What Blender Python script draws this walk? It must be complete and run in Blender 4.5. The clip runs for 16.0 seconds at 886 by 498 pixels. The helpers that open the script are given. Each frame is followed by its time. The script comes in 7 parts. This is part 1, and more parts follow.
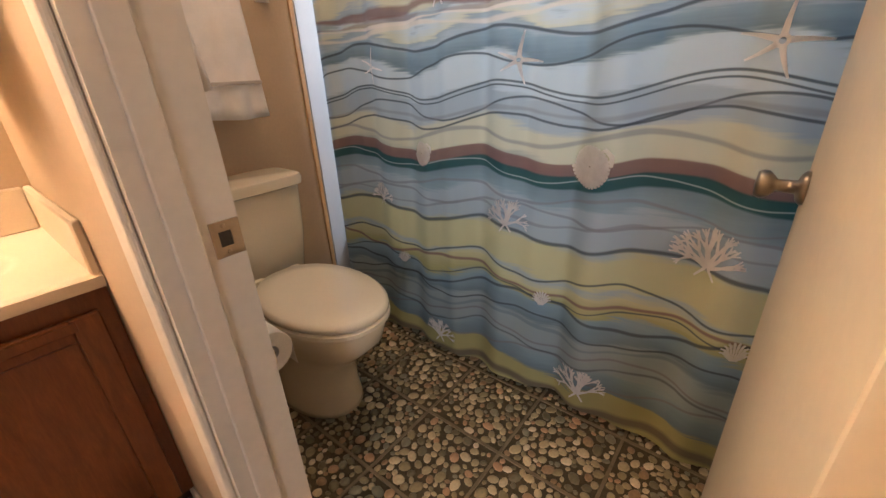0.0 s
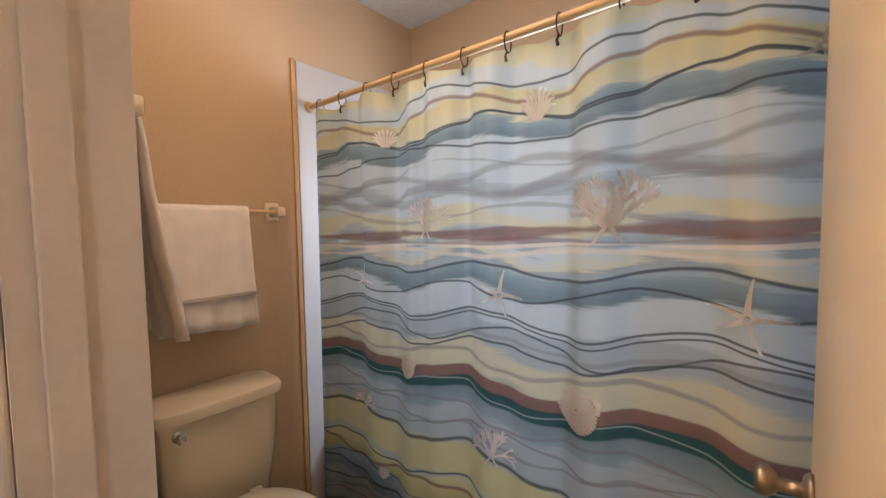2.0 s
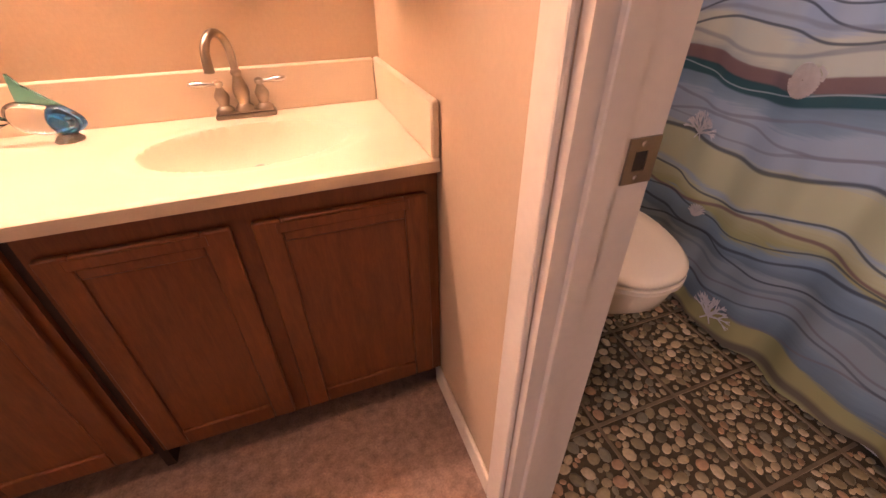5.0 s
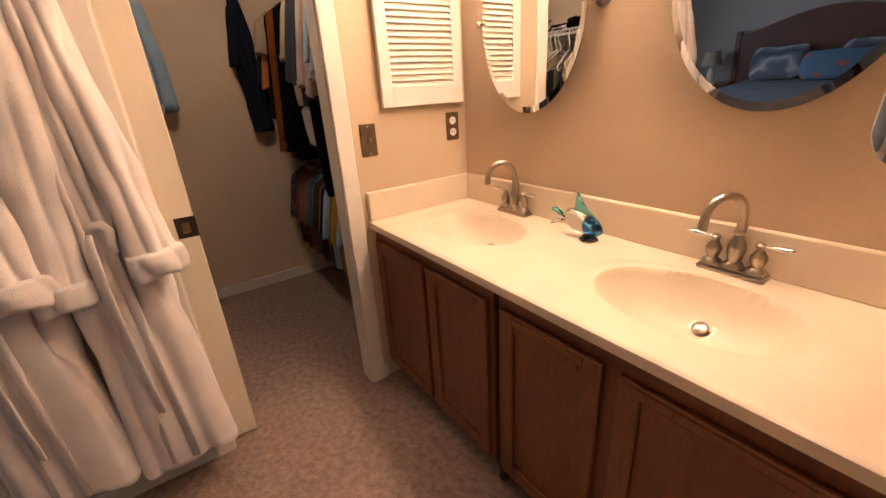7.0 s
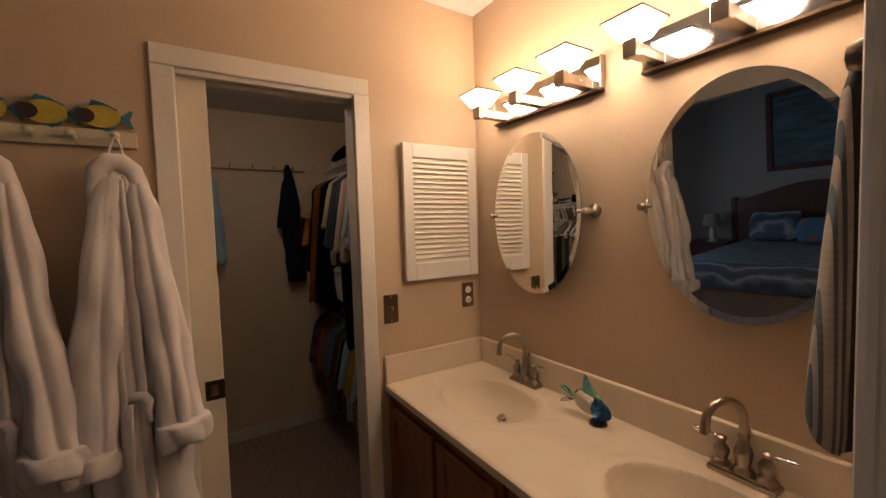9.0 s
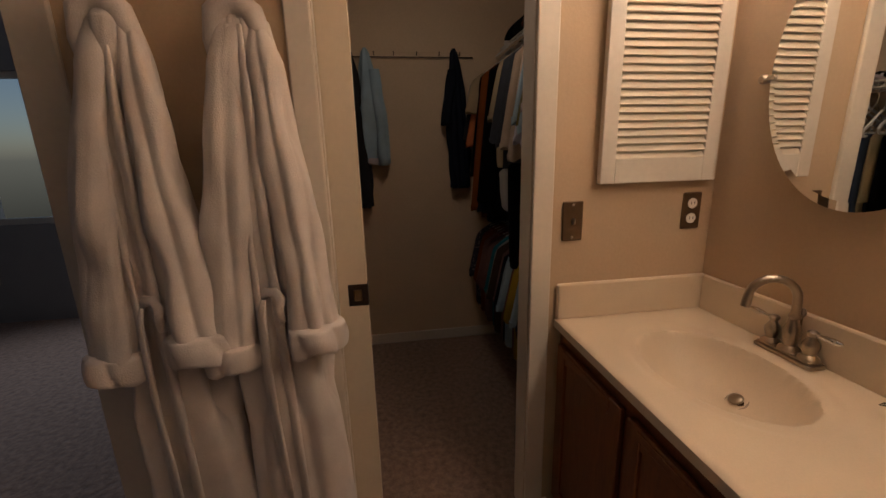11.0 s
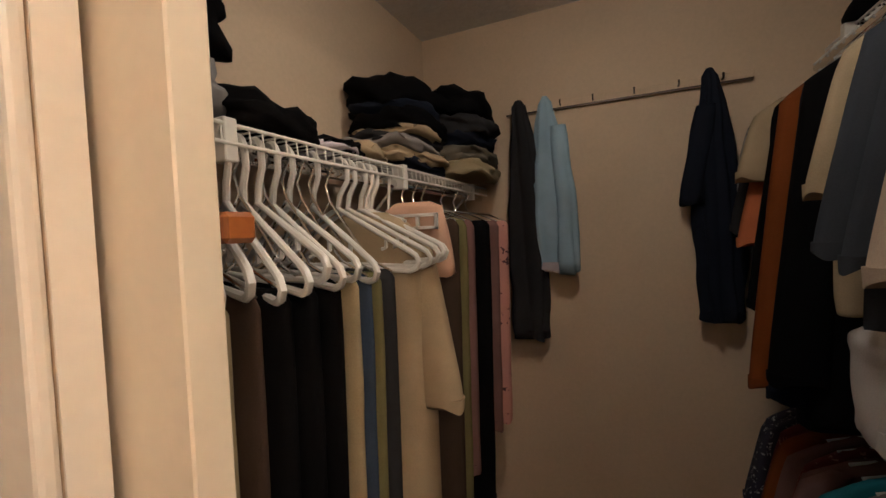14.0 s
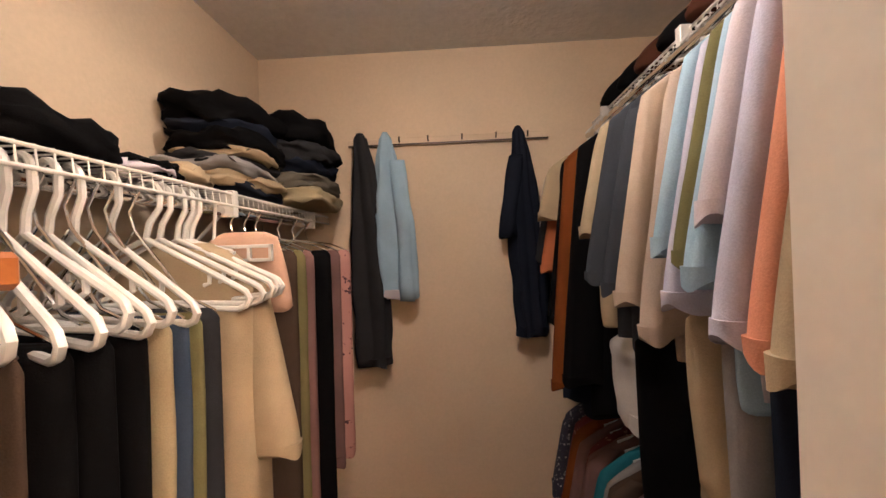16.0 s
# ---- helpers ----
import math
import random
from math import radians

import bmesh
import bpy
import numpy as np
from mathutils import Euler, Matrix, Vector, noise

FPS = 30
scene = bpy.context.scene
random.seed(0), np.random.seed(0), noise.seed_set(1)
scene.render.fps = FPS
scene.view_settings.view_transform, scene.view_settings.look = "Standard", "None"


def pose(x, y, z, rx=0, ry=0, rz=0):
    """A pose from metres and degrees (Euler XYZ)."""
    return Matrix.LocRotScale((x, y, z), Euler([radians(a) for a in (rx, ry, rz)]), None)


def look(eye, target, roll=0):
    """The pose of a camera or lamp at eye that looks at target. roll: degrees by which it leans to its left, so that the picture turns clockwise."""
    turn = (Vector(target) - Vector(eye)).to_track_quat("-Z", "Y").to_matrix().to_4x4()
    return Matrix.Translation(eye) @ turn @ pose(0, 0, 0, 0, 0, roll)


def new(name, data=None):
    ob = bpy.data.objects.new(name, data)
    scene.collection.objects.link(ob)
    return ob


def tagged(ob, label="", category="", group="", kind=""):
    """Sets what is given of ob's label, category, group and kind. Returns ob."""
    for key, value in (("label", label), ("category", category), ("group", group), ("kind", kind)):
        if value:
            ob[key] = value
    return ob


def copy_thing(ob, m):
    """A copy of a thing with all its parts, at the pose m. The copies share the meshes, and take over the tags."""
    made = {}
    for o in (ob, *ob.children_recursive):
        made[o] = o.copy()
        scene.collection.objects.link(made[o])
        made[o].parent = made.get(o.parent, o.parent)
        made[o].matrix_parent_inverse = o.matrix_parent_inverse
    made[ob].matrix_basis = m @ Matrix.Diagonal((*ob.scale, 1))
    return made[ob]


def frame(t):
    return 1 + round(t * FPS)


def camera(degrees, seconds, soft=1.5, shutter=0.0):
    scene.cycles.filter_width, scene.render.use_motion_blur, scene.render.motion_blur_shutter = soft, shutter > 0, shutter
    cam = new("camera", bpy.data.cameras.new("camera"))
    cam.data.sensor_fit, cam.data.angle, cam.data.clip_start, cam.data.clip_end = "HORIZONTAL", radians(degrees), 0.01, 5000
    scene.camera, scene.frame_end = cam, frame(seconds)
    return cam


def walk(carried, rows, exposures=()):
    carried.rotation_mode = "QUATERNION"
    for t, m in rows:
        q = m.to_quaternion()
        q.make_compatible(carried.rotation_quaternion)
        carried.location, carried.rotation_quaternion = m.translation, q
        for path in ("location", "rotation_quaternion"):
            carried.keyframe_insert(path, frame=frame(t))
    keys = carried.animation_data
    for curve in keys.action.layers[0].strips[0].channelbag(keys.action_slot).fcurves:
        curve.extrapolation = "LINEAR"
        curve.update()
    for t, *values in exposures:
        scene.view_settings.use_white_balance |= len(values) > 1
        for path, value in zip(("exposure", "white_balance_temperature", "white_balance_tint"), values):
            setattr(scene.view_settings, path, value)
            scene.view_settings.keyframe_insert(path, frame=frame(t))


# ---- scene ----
cam = camera(95.6, 16.0)
PATH = [
    (0, (1.444, -1.625, 1.179), (2.852, -0.463, 0.362), -2.6),
    (0.5, (1.504, -1.618, 1.185), (2.873, -0.4, 0.382), -3.2),
    (1, (1.567, -1.607, 1.208), (2.969, -0.352, 0.531), -1.4),
    (1.5, (1.569, -1.618, 1.315), (3.075, -0.36, 0.932), -2.2),
    (2, (1.553, -1.633, 1.406), (3.094, -0.364, 1.288), -0.9),
    (2.5, (1.542, -1.644, 1.443), (3.11, -0.403, 1.488), -0.5),
    (3, (1.536, -1.643, 1.437), (3.115, -0.415, 1.4), -0.6),
    (3.5, (1.526, -1.634, 1.348), (3.108, -0.467, 0.977), -1.7),
    (4, (1.518, -1.633, 1.24), (3.01, -0.518, 0.511), -4.0),
    (4.5, (1.438, -1.546, 1.149), (2.622, -0.297, 0.13), -3.7),
    (5, (1.3, -1.328, 1.14), (1.863, 0.217, 0.001), -0.7),
    (5.2, (1.255, -1.242, 1.126), (1.483, 0.34, -0.078), 0.6),
    (7.3, (1.592, -1.211, 1.34), (0.0, -0.186, 0.697), -3.2),
    (7.5, (1.611, -1.228, 1.362), (0.022, -0.164, 0.775), -3.1),
    (8, (1.629, -1.233, 1.422), (-0.016, -0.161, 1.044), -2.8),
    (8.5, (1.63, -1.242, 1.464), (-0.048, -0.176, 1.244), -2.0),
    (9, (1.631, -1.248, 1.493), (-0.057, -0.18, 1.383), -1.8),
    (9.5, (1.606, -1.243, 1.482), (-0.115, -0.234, 1.335), -2.1),
    (10, (1.53, -1.185, 1.403), (-0.267, -0.4, 1.011), -2.1),
    (10.2, (1.491, -1.173, 1.381), (-0.364, -0.55, 0.968), -2.4),
    (12.3, (0.574, -0.882, 1.361), (-1.322, -1.093, 0.759), -0.6),
    (12.5, (0.496, -0.846, 1.371), (-1.367, -1.255, 0.77), -0.9),
    (13, (0.344, -0.826, 1.386), (-1.466, -1.486, 0.851), -1.3),
    (13.5, (0.212, -0.858, 1.411), (-1.617, -1.6, 1.086), -2.7),
    (14, (0.148, -0.865, 1.467), (-1.668, -1.7, 1.38), -2.1),
    (14.5, (0.143, -0.856, 1.492), (-1.689, -1.659, 1.501), -1.6),
    (15, (0.13, -0.849, 1.498), (-1.85, -1.126, 1.47), -3.0),
    (15.5, (0.131, -0.845, 1.5), (-1.867, -0.899, 1.547), -2.4),
    (16, (0.167, -0.846, 1.485), (-1.83, -0.945, 1.492), -2.0),
]

# exposure along the walk
EXPOSURES = [
    (0, 1.72, 6450, 12), (1, 1.84, 6500, 12), (2, 1.54, 6550, 14), (2.6, 1.16, 6600, 15), (3.6, 0.96, 6650, 18), (4.3, 1.48, 6800, 28), (5.2, 1.65, 7000, 45),
    (7.3, 0.95, 6000, 14), (8, 0.45, 5850, 11), (8.5, 0.05, 5850, 9), (9, -0.55, 5950, 10), (9.6, -0.88, 6000, 12), (10.2, -0.88, 6250, 14), (12.3, -0.06, 5450, 7), (13.2, 0.0, 5350, 5), (14, 0.6, 5400, 6), (14.5, 1.02, 5650, 9), (15.2, 1.62, 5700, 14), (16, 1.95, 5550, 13),
]
walk(cam, [(t, look(eye, target, roll)) for t, eye, target, roll in PATH], EXPOSURES)

# ---- world and large lights ----
world = bpy.data.worlds.new("world")
scene.world = world
world.use_nodes = True
sky = world.node_tree.nodes.new("ShaderNodeTexSky")
sky.sky_type, sky.sun_disc = "NISHITA", False
sky.sun_elevation, sky.sun_rotation = radians(35), radians(120)
world.node_tree.links.new(sky.outputs[0], world.node_tree.nodes["Background"].inputs[0])
world.node_tree.nodes["Background"].inputs[1].default_value = 0.06


def window_light(name, place, target, width, height, watts, colour):
    data = bpy.data.lights.new(name, "AREA")
    data.shape, data.size, data.size_y, data.energy, data.color = "RECTANGLE", width, height, watts, colour
    ob = new(name, data)
    ob.matrix_world = look(place, target)
    return ob


TUB_DAYLIGHT = 7.5
BEDROOM_DAYLIGHT = 21.0
SHADE_GLOW = 42.0
TOILET_LAMP_GLOW = 13.0
CLOSET_LAMP_GLOW = 49.0
BW, BE = -2.6, 3.5            # bedroom side walls
window_light("tub_window_daylight", (3.30, -1.0, 1.55), (2.0, -1.0, 1.3), 0.85, 0.6, TUB_DAYLIGHT, (0.72, 0.85, 1.0))
window_light("bedroom_window_daylight", (BW + 0.02, -3.6, 1.45), (1.6, -1.6, 1.0), 1.3, 1.1, BEDROOM_DAYLIGHT, (0.85, 0.92, 1.0))


# ---- mesh helpers ----
def root_of(ob):
    while ob.parent:
        ob = ob.parent
    return ob


def part(name, bm, material, parent=None, label="", smooth=False, thing_tags=None):
    """Links a bmesh given in world metres as one mesh object under a thing or part."""
    me = bpy.data.meshes.new(name)
    if parent is not None:
        bmesh.ops.translate(bm, verts=bm.verts, vec=-Vector(root_of(parent).location))
    bmesh.ops.recalc_face_normals(bm, faces=bm.faces)
    bm.to_mesh(me)
    bm.free()
    if smooth:
        me.shade_smooth()
        if smooth != "full":
            me.set_sharp_from_angle(angle=radians(42))
    me.materials.append(material)
    ob = new(name, me)
    if parent is not None:
        ob.parent = parent
    if label:
        ob["label"] = label
    return ob


def thing(name, loc, label, category, group="", kind=""):
    ob = new(name)
    ob.location = loc
    ob.empty_display_size = 0.05
    return tagged(ob, label, category, group, kind)


def box(bm, lo, hi, bevel=0.0, segments=1):
    lo, hi = Vector(lo), Vector(hi)
    r = bmesh.ops.create_cube(bm, size=1.0)
    for v in r["verts"]:
        v.co = Vector([(a + b) / 2 + c * (b - a) for a, b, c in zip(lo, hi, v.co)])
    if bevel:
        edges = {e for v in r["verts"] for e in v.link_edges}
        bmesh.ops.bevel(bm, geom=list(edges), offset=bevel, segments=segments, affect="EDGES", profile=0.5)
    return r["verts"]


def boxes(*pairs, bevel=0.0):
    bm = bmesh.new()
    for lo, hi in pairs:
        box(bm, lo, hi, bevel)
    return bm


def rings(bm, loops, cap=True, closed=False):
    """Skins rings of points that all have the same count."""
    rows = [[bm.verts.new(p) for p in loop] for loop in loops]
    n = len(rows[0])
    pairs = list(zip(rows, rows[1:])) + ([(rows[-1], rows[0])] if closed else [])
    for a, b in pairs:
        for i in range(n):
            bm.faces.new((a[i], a[(i + 1) % n], b[(i + 1) % n], b[i]))
    if cap and not closed:
        bm.faces.new(rows[0][::-1])
        bm.faces.new(rows[-1])
    return rows


def tube(bm, points, radius, n=8, cap=True, closed=False, flat=1.0):
    """A round bar along points; radius may be a list."""
    pts = [Vector(p) for p in points]
    radii = radius if isinstance(radius, (list, tuple)) else [radius] * len(pts)
    loops, side = [], None
    for i, p in enumerate(pts):
        if closed:
            way = (pts[(i + 1) % len(pts)] - pts[i - 1]).normalized()
        else:
            way = (pts[min(i + 1, len(pts) - 1)] - pts[max(i - 1, 0)]).normalized()
        if side is None:
            side = way.orthogonal().normalized()
        side = (side - side.dot(way) * way).normalized()
        other = way.cross(side)
        loops.append([p + radii[i] * (math.cos(a) * side + flat * math.sin(a) * other) for a in (2 * math.pi * j / n for j in range(n))])
    rings(bm, loops, cap, closed)


def lathe(bm, profile, centre, axis=(0, 0, 1), n=16, cap=True):
    """Turns (radius, height) pairs round an axis at centre."""
    axis = Vector(axis).normalized()
    side = axis.orthogonal().normalized()
    other = axis.cross(side)
    c = Vector(centre)
    rings(bm, [[c + axis * h + max(r, 1e-4) * (math.cos(a) * side + math.sin(a) * other) for a in (2 * math.pi * j / n for j in range(n))] for r, h in profile], cap)


def wavy(a, seed):
    return noise.noise(Vector((math.cos(a) * 1.3 + seed * 7.1, math.sin(a) * 1.3 - seed * 3.7, seed * 1.9)))


def cloth_body(bm, levels, seed=0, folds=5, depth=0.012, n=28, rumple=0.006):
    """A hanging cloth volume: levels of (x, y, z, half_x, half_y, turn degrees); folds run down it and deepen towards the hem."""
    loops = []
    for i, (x, y, z, hx, hy, turn) in enumerate(levels):
        f = i / max(1, len(levels) - 1)
        c, s = math.cos(radians(turn)), math.sin(radians(turn))
        loop = []
        for j in range(n):
            a = 2 * math.pi * j / n
            power = 0.7 if hy > 1.8 * hx else 0.95
            sx = math.copysign(abs(math.cos(a)) ** power, math.cos(a)) * hx
            sy = math.copysign(abs(math.sin(a)) ** power, math.sin(a)) * hy
            way = folds * (a + 0.22 * math.sin(2 * a + seed) + 0.13 * math.sin(3 * a - seed)) / 2 + seed * 1.7 + 0.8 * math.sin(2 * f + seed)
            ripple = depth * (0.3 + 0.7 * f) * (2.6 * abs(math.sin(way)) - 1.7 + 0.6 * wavy(a * 2, seed))
            ripple += rumple * noise.noise(Vector((x * 9 + sx * 20, z * 7 + seed, sy * 14)))
            k = 1 + ripple / max(0.02, min(hx, hy) + 0.02)
            px, py = sx * k, sy * (1 + (k - 1) * (0.15 if hy > 1.8 * hx else 1.0))
            loop.append((x + c * px - s * py, y + s * px + c * py, z + 0.008 * f * math.sin(3 * a + seed)))
        loops.append(loop)
    rings(bm, loops)


def lerp_levels(levels, steps):
    """More levels between the given ones, eased."""
    out = []
    for a, b in zip(levels, levels[1:]):
        out += [tuple(p + (q - p) * k / steps for p, q in zip(a, b)) for k in range(steps)]
    out.append(levels[-1])
    for _ in range(4):
        out = [out[0]] + [tuple((a[k] + 2 * b[k] + c[k]) / 4 if k != 2 else b[2] for k in range(6)) for a, b, c in zip(out, out[1:], out[2:])] + [out[-1]]
    return out


# ---- materials ----
def shader(name):
    m = bpy.data.materials.new(name)
    m.use_nodes = True
    return m, m.node_tree.nodes, m.node_tree.links, m.node_tree.nodes["Principled BSDF"]


def surface(name, colour, rough=0.6, metal=0.0, var=0.12, scale=6.0, fine=120.0, bump=0.15, fine_bump=0.1, stretch=(1, 1, 1), tint=None, random=0.0, spec=0.5, sheen=0.0, coat=0.0, through_light=0.0):
    """A real surface: colour that varies at two scales, and relief at two scales."""
    m, nodes, links, bsdf = shader(name)
    where = nodes.new("ShaderNodeTexCoord")
    size = nodes.new("ShaderNodeMapping")
    size.inputs["Scale"].default_value = stretch
    links.new(where.outputs["Object"], size.inputs[0])
    big, small = nodes.new("ShaderNodeTexNoise"), nodes.new("ShaderNodeTexNoise")
    big.inputs["Scale"].default_value, small.inputs["Scale"].default_value = scale, fine
    big.inputs["Detail"].default_value, small.inputs["Detail"].default_value = 4, 3
    for t in (big, small):
        links.new(size.outputs[0], t.inputs["Vector"])
    ramp = nodes.new("ShaderNodeValToRGB")
    low, high = ramp.color_ramp.elements
    other = tint or tuple(c * (1 - 2.2 * var) for c in colour)
    low.position, high.position = 0.3, 0.72
    low.color, high.color = (*other, 1), (*[min(1, c * (1 + 0.5 * var)) for c in colour], 1)
    both = nodes.new("ShaderNodeMix")
    both.data_type = "FLOAT"
    both.inputs[0].default_value = 0.35
    links.new(big.outputs[0], both.inputs[2])
    links.new(small.outputs[0], both.inputs[3])
    links.new(both.outputs[0], ramp.inputs[0])
    out = ramp.outputs[0]
    if random:
        info, hue = nodes.new("ShaderNodeObjectInfo"), nodes.new("ShaderNodeHueSaturation")
        span = nodes.new("ShaderNodeMapRange")
        span.inputs["To Min"].default_value, span.inputs["To Max"].default_value = 1 - random, 1 + random
        links.new(info.outputs["Random"], span.inputs["Value"])
        links.new(span.outputs[0], hue.inputs["Value"])
        links.new(out, hue.inputs["Color"])
        out = hue.outputs[0]
    links.new(out, bsdf.inputs["Base Color"])
    bsdf.inputs["Roughness"].default_value, bsdf.inputs["Metallic"].default_value = rough, metal
    bsdf.inputs["Specular IOR Level"].default_value = spec
    if sheen:
        bsdf.inputs["Sheen Weight"].default_value, bsdf.inputs["Sheen Roughness"].default_value = sheen, 0.5
    if coat:
        bsdf.inputs["Coat Weight"].default_value, bsdf.inputs["Coat Roughness"].default_value = coat, 0.12
    last = None
    for tex, strength, dist in ((big, bump, 0.01), (small, fine_bump, 0.002)):
        if strength:
            b = nodes.new("ShaderNodeBump")
            b.inputs["Strength"].default_value, b.inputs["Distance"].default_value = strength, dist
            links.new(tex.outputs[0], b.inputs["Height"])
            if last:
                links.new(last.outputs[0], b.inputs["Normal"])
            last = b
    if last:
        links.new(last.outputs[0], bsdf.inputs["Normal"])
    if through_light:
        thin, mix = nodes.new("ShaderNodeBsdfTranslucent"), nodes.new("ShaderNodeMixShader")
        links.new(out, thin.inputs[0])
        mix.inputs[0].default_value = through_light
        links.new(bsdf.outputs[0], mix.inputs[1])
        links.new(thin.outputs[0], mix.inputs[2])
        links.new(mix.outputs[0], nodes["Material Output"].inputs[0])
    return m


def wood(name, dark, light, rough=0.4, along=(2, 14, 2), coat=0.15):
    m, nodes, links, bsdf = shader(name)
    where, size = nodes.new("ShaderNodeTexCoord"), nodes.new("ShaderNodeMapping")
    size.inputs["Scale"].default_value = along
    links.new(where.outputs["Object"], size.inputs[0])
    grain, pores = nodes.new("ShaderNodeTexNoise"), nodes.new("ShaderNodeTexNoise")
    grain.inputs["Scale"].default_value, grain.inputs["Detail"].default_value, grain.inputs["Distortion"].default_value = 5, 6, 1.2
    pores.inputs["Scale"].default_value, pores.inputs["Detail"].default_value = 38, 3
    for t in (grain, pores):
        links.new(size.outputs[0], t.inputs["Vector"])
    ramp = nodes.new("ShaderNodeValToRGB")
    ramp.color_ramp.elements[0].position, ramp.color_ramp.elements[1].position = 0.32, 0.7
    ramp.color_ramp.elements[0].color, ramp.color_ramp.elements[1].color = (*dark, 1), (*light, 1)
    mix = nodes.new("ShaderNodeMix")
    mix.data_type = "FLOAT"
    mix.inputs[0].default_value = 0.35
    links.new(grain.outputs[0], mix.inputs[2])
    links.new(pores.outputs[0], mix.inputs[3])
    links.new(mix.outputs[0], ramp.inputs[0])
    links.new(ramp.outputs[0], bsdf.inputs["Base Color"])
    b = nodes.new("ShaderNodeBump")
    b.inputs["Strength"].default_value, b.inputs["Distance"].default_value = 0.2, 0.002
    links.new(mix.outputs[0], b.inputs["Height"])
    links.new(b.outputs[0], bsdf.inputs["Normal"])
    bsdf.inputs["Roughness"].default_value = rough
    bsdf.inputs["Coat Weight"].default_value, bsdf.inputs["Coat Roughness"].default_value = coat, 0.25
    return m


def glow(name, colour, strength):
    m, nodes, links, bsdf = shader(name)
    bsdf.inputs["Base Color"].default_value = (*colour, 1)
    bsdf.inputs["Emission Color"].default_value = (*colour, 1)
    bsdf.inputs["Emission Strength"].default_value = strength
    return m


def clear(name, colour, rough=0.02, ior=1.5):
    m, nodes, links, bsdf = shader(name)
    bsdf.inputs["Base Color"].default_value = (*colour, 1)
    bsdf.inputs["Roughness"].default_value, bsdf.inputs["IOR"].default_value = rough, ior
    bsdf.inputs["Transmission Weight"].default_value = 1.0
    return m


M_WALL = surface("wall_paint_tan", (0.56, 0.42, 0.285), 0.75, var=0.05, scale=2.5, fine=90, bump=0.12, fine_bump=0.25)
M_CLOSET_WALL = surface("closet_paint_tan", (0.68, 0.52, 0.36), 0.8, var=0.06, scale=2.5, fine=90, bump=0.15, fine_bump=0.25)
M_BEDROOM_WALL = surface("bedroom_paint_grey", (0.34, 0.33, 0.33), 0.8, var=0.04, fine_bump=0.2)
M_CEIL = surface("ceiling_white_textured", (0.74, 0.72, 0.70), 0.9, var=0.05, scale=30, fine=70, bump=0.6, fine_bump=0.8)
M_TRIM = surface("trim_white_paint", (0.72, 0.66, 0.58), 0.42, var=0.05, scale=4, fine=60, bump=0.08, fine_bump=0.1)
M_SLAT = surface("louvre_cream_paint", (0.70, 0.62, 0.50), 0.5, var=0.03, scale=4, fine=60, bump=0, fine_bump=0)
M_DOOR = surface("door_cream_paint", (0.68, 0.59, 0.46), 0.42, var=0.04, scale=3, fine=60, bump=0.05, fine_bump=0.12)
M_CARPET = surface("carpet_beige_pile", (0.36, 0.24, 0.18), 0.95, var=0.28, scale=34, fine=170, bump=1.0, fine_bump=1.0, tint=(0.15, 0.095, 0.075), sheen=0.2)
M_COUNTER = surface("cultured_marble_cream", (0.72, 0.60, 0.455), 0.42, var=0.05, scale=5, fine=200, bump=0.0, fine_bump=0.02, spec=0.35, coat=0.04)
M_CABINET = wood("stained_cabinet_wood", (0.135, 0.039, 0.009), (0.225, 0.072, 0.017), 0.42, along=(9, 9, 1.3))
# darker copy of the cabinet wood: shade of the recesses put into its colour
M_CABINET_SHADED = wood("shaded_cabinet_wood", (0.03, 0.012, 0.006), (0.06, 0.025, 0.012), 0.6, along=(14, 14, 1.6))
M_NICKEL = surface("brushed_nickel", (0.42, 0.355, 0.29), 0.28, 1.0, var=0.08, scale=20, fine=300, bump=0.0, fine_bump=0.03)
M_CHROME = surface("chrome", (0.75, 0.74, 0.72), 0.1, 1.0, var=0.04, bump=0, fine_bump=0)
M_BRASS = surface("antique_brass", (0.30, 0.20, 0.11), 0.35, 1.0, var=0.15, scale=25, bump=0, fine_bump=0.05)
M_DARK_METAL = surface("dark_bronze_metal", (0.07, 0.05, 0.04), 0.4, 0.8, var=0.2, bump=0, fine_bump=0.05)
M_MIRROR = surface("mirror_silver", (0.86, 0.87, 0.86), 0.012, 1.0, var=0.0, bump=0, fine_bump=0)
M_PORCELAIN = surface("bone_porcelain", (0.78, 0.70, 0.56), 0.12, var=0.03, scale=3, bump=0, fine_bump=0, coat=0.4)
M_SEAT = surface("off_white_seat_plastic", (0.86, 0.80, 0.68), 0.16, var=0.02, scale=3, bump=0, fine_bump=0, coat=0.3)
M_PAPER = surface("white_tissue_paper", (0.80, 0.78, 0.74), 0.95, var=0.05, scale=30, fine=200, fine_bump=0.3)
M_TERRY = surface("white_terry_cloth", (0.86, 0.81, 0.79), 0.95, var=0.06, scale=14, fine=330, bump=0.08, fine_bump=0.7, sheen=0.35)
M_TERRY_BAND = surface("towel_woven_band", (0.55, 0.50, 0.47), 0.9, var=0.1, scale=30, fine=300, fine_bump=0.6)
M_ROBE = surface("robe_white_plush", (0.76, 0.69, 0.65), 0.95, var=0.08, scale=10, fine=280, bump=0.06, fine_bump=0.6, sheen=0.4)
M_SHADE = glow("lit_shade_glass", (1.0, 0.745, 0.505), SHADE_GLOW)
M_LIP = surface("dark_bronze_lip", (0.10, 0.062, 0.040), 0.35, 0.8, var=0.1, bump=0, fine_bump=0.02)
M_SHADE_RIM = surface("shade_dark_rim", (0.12, 0.09, 0.07), 0.4, 0.4, bump=0, fine_bump=0)
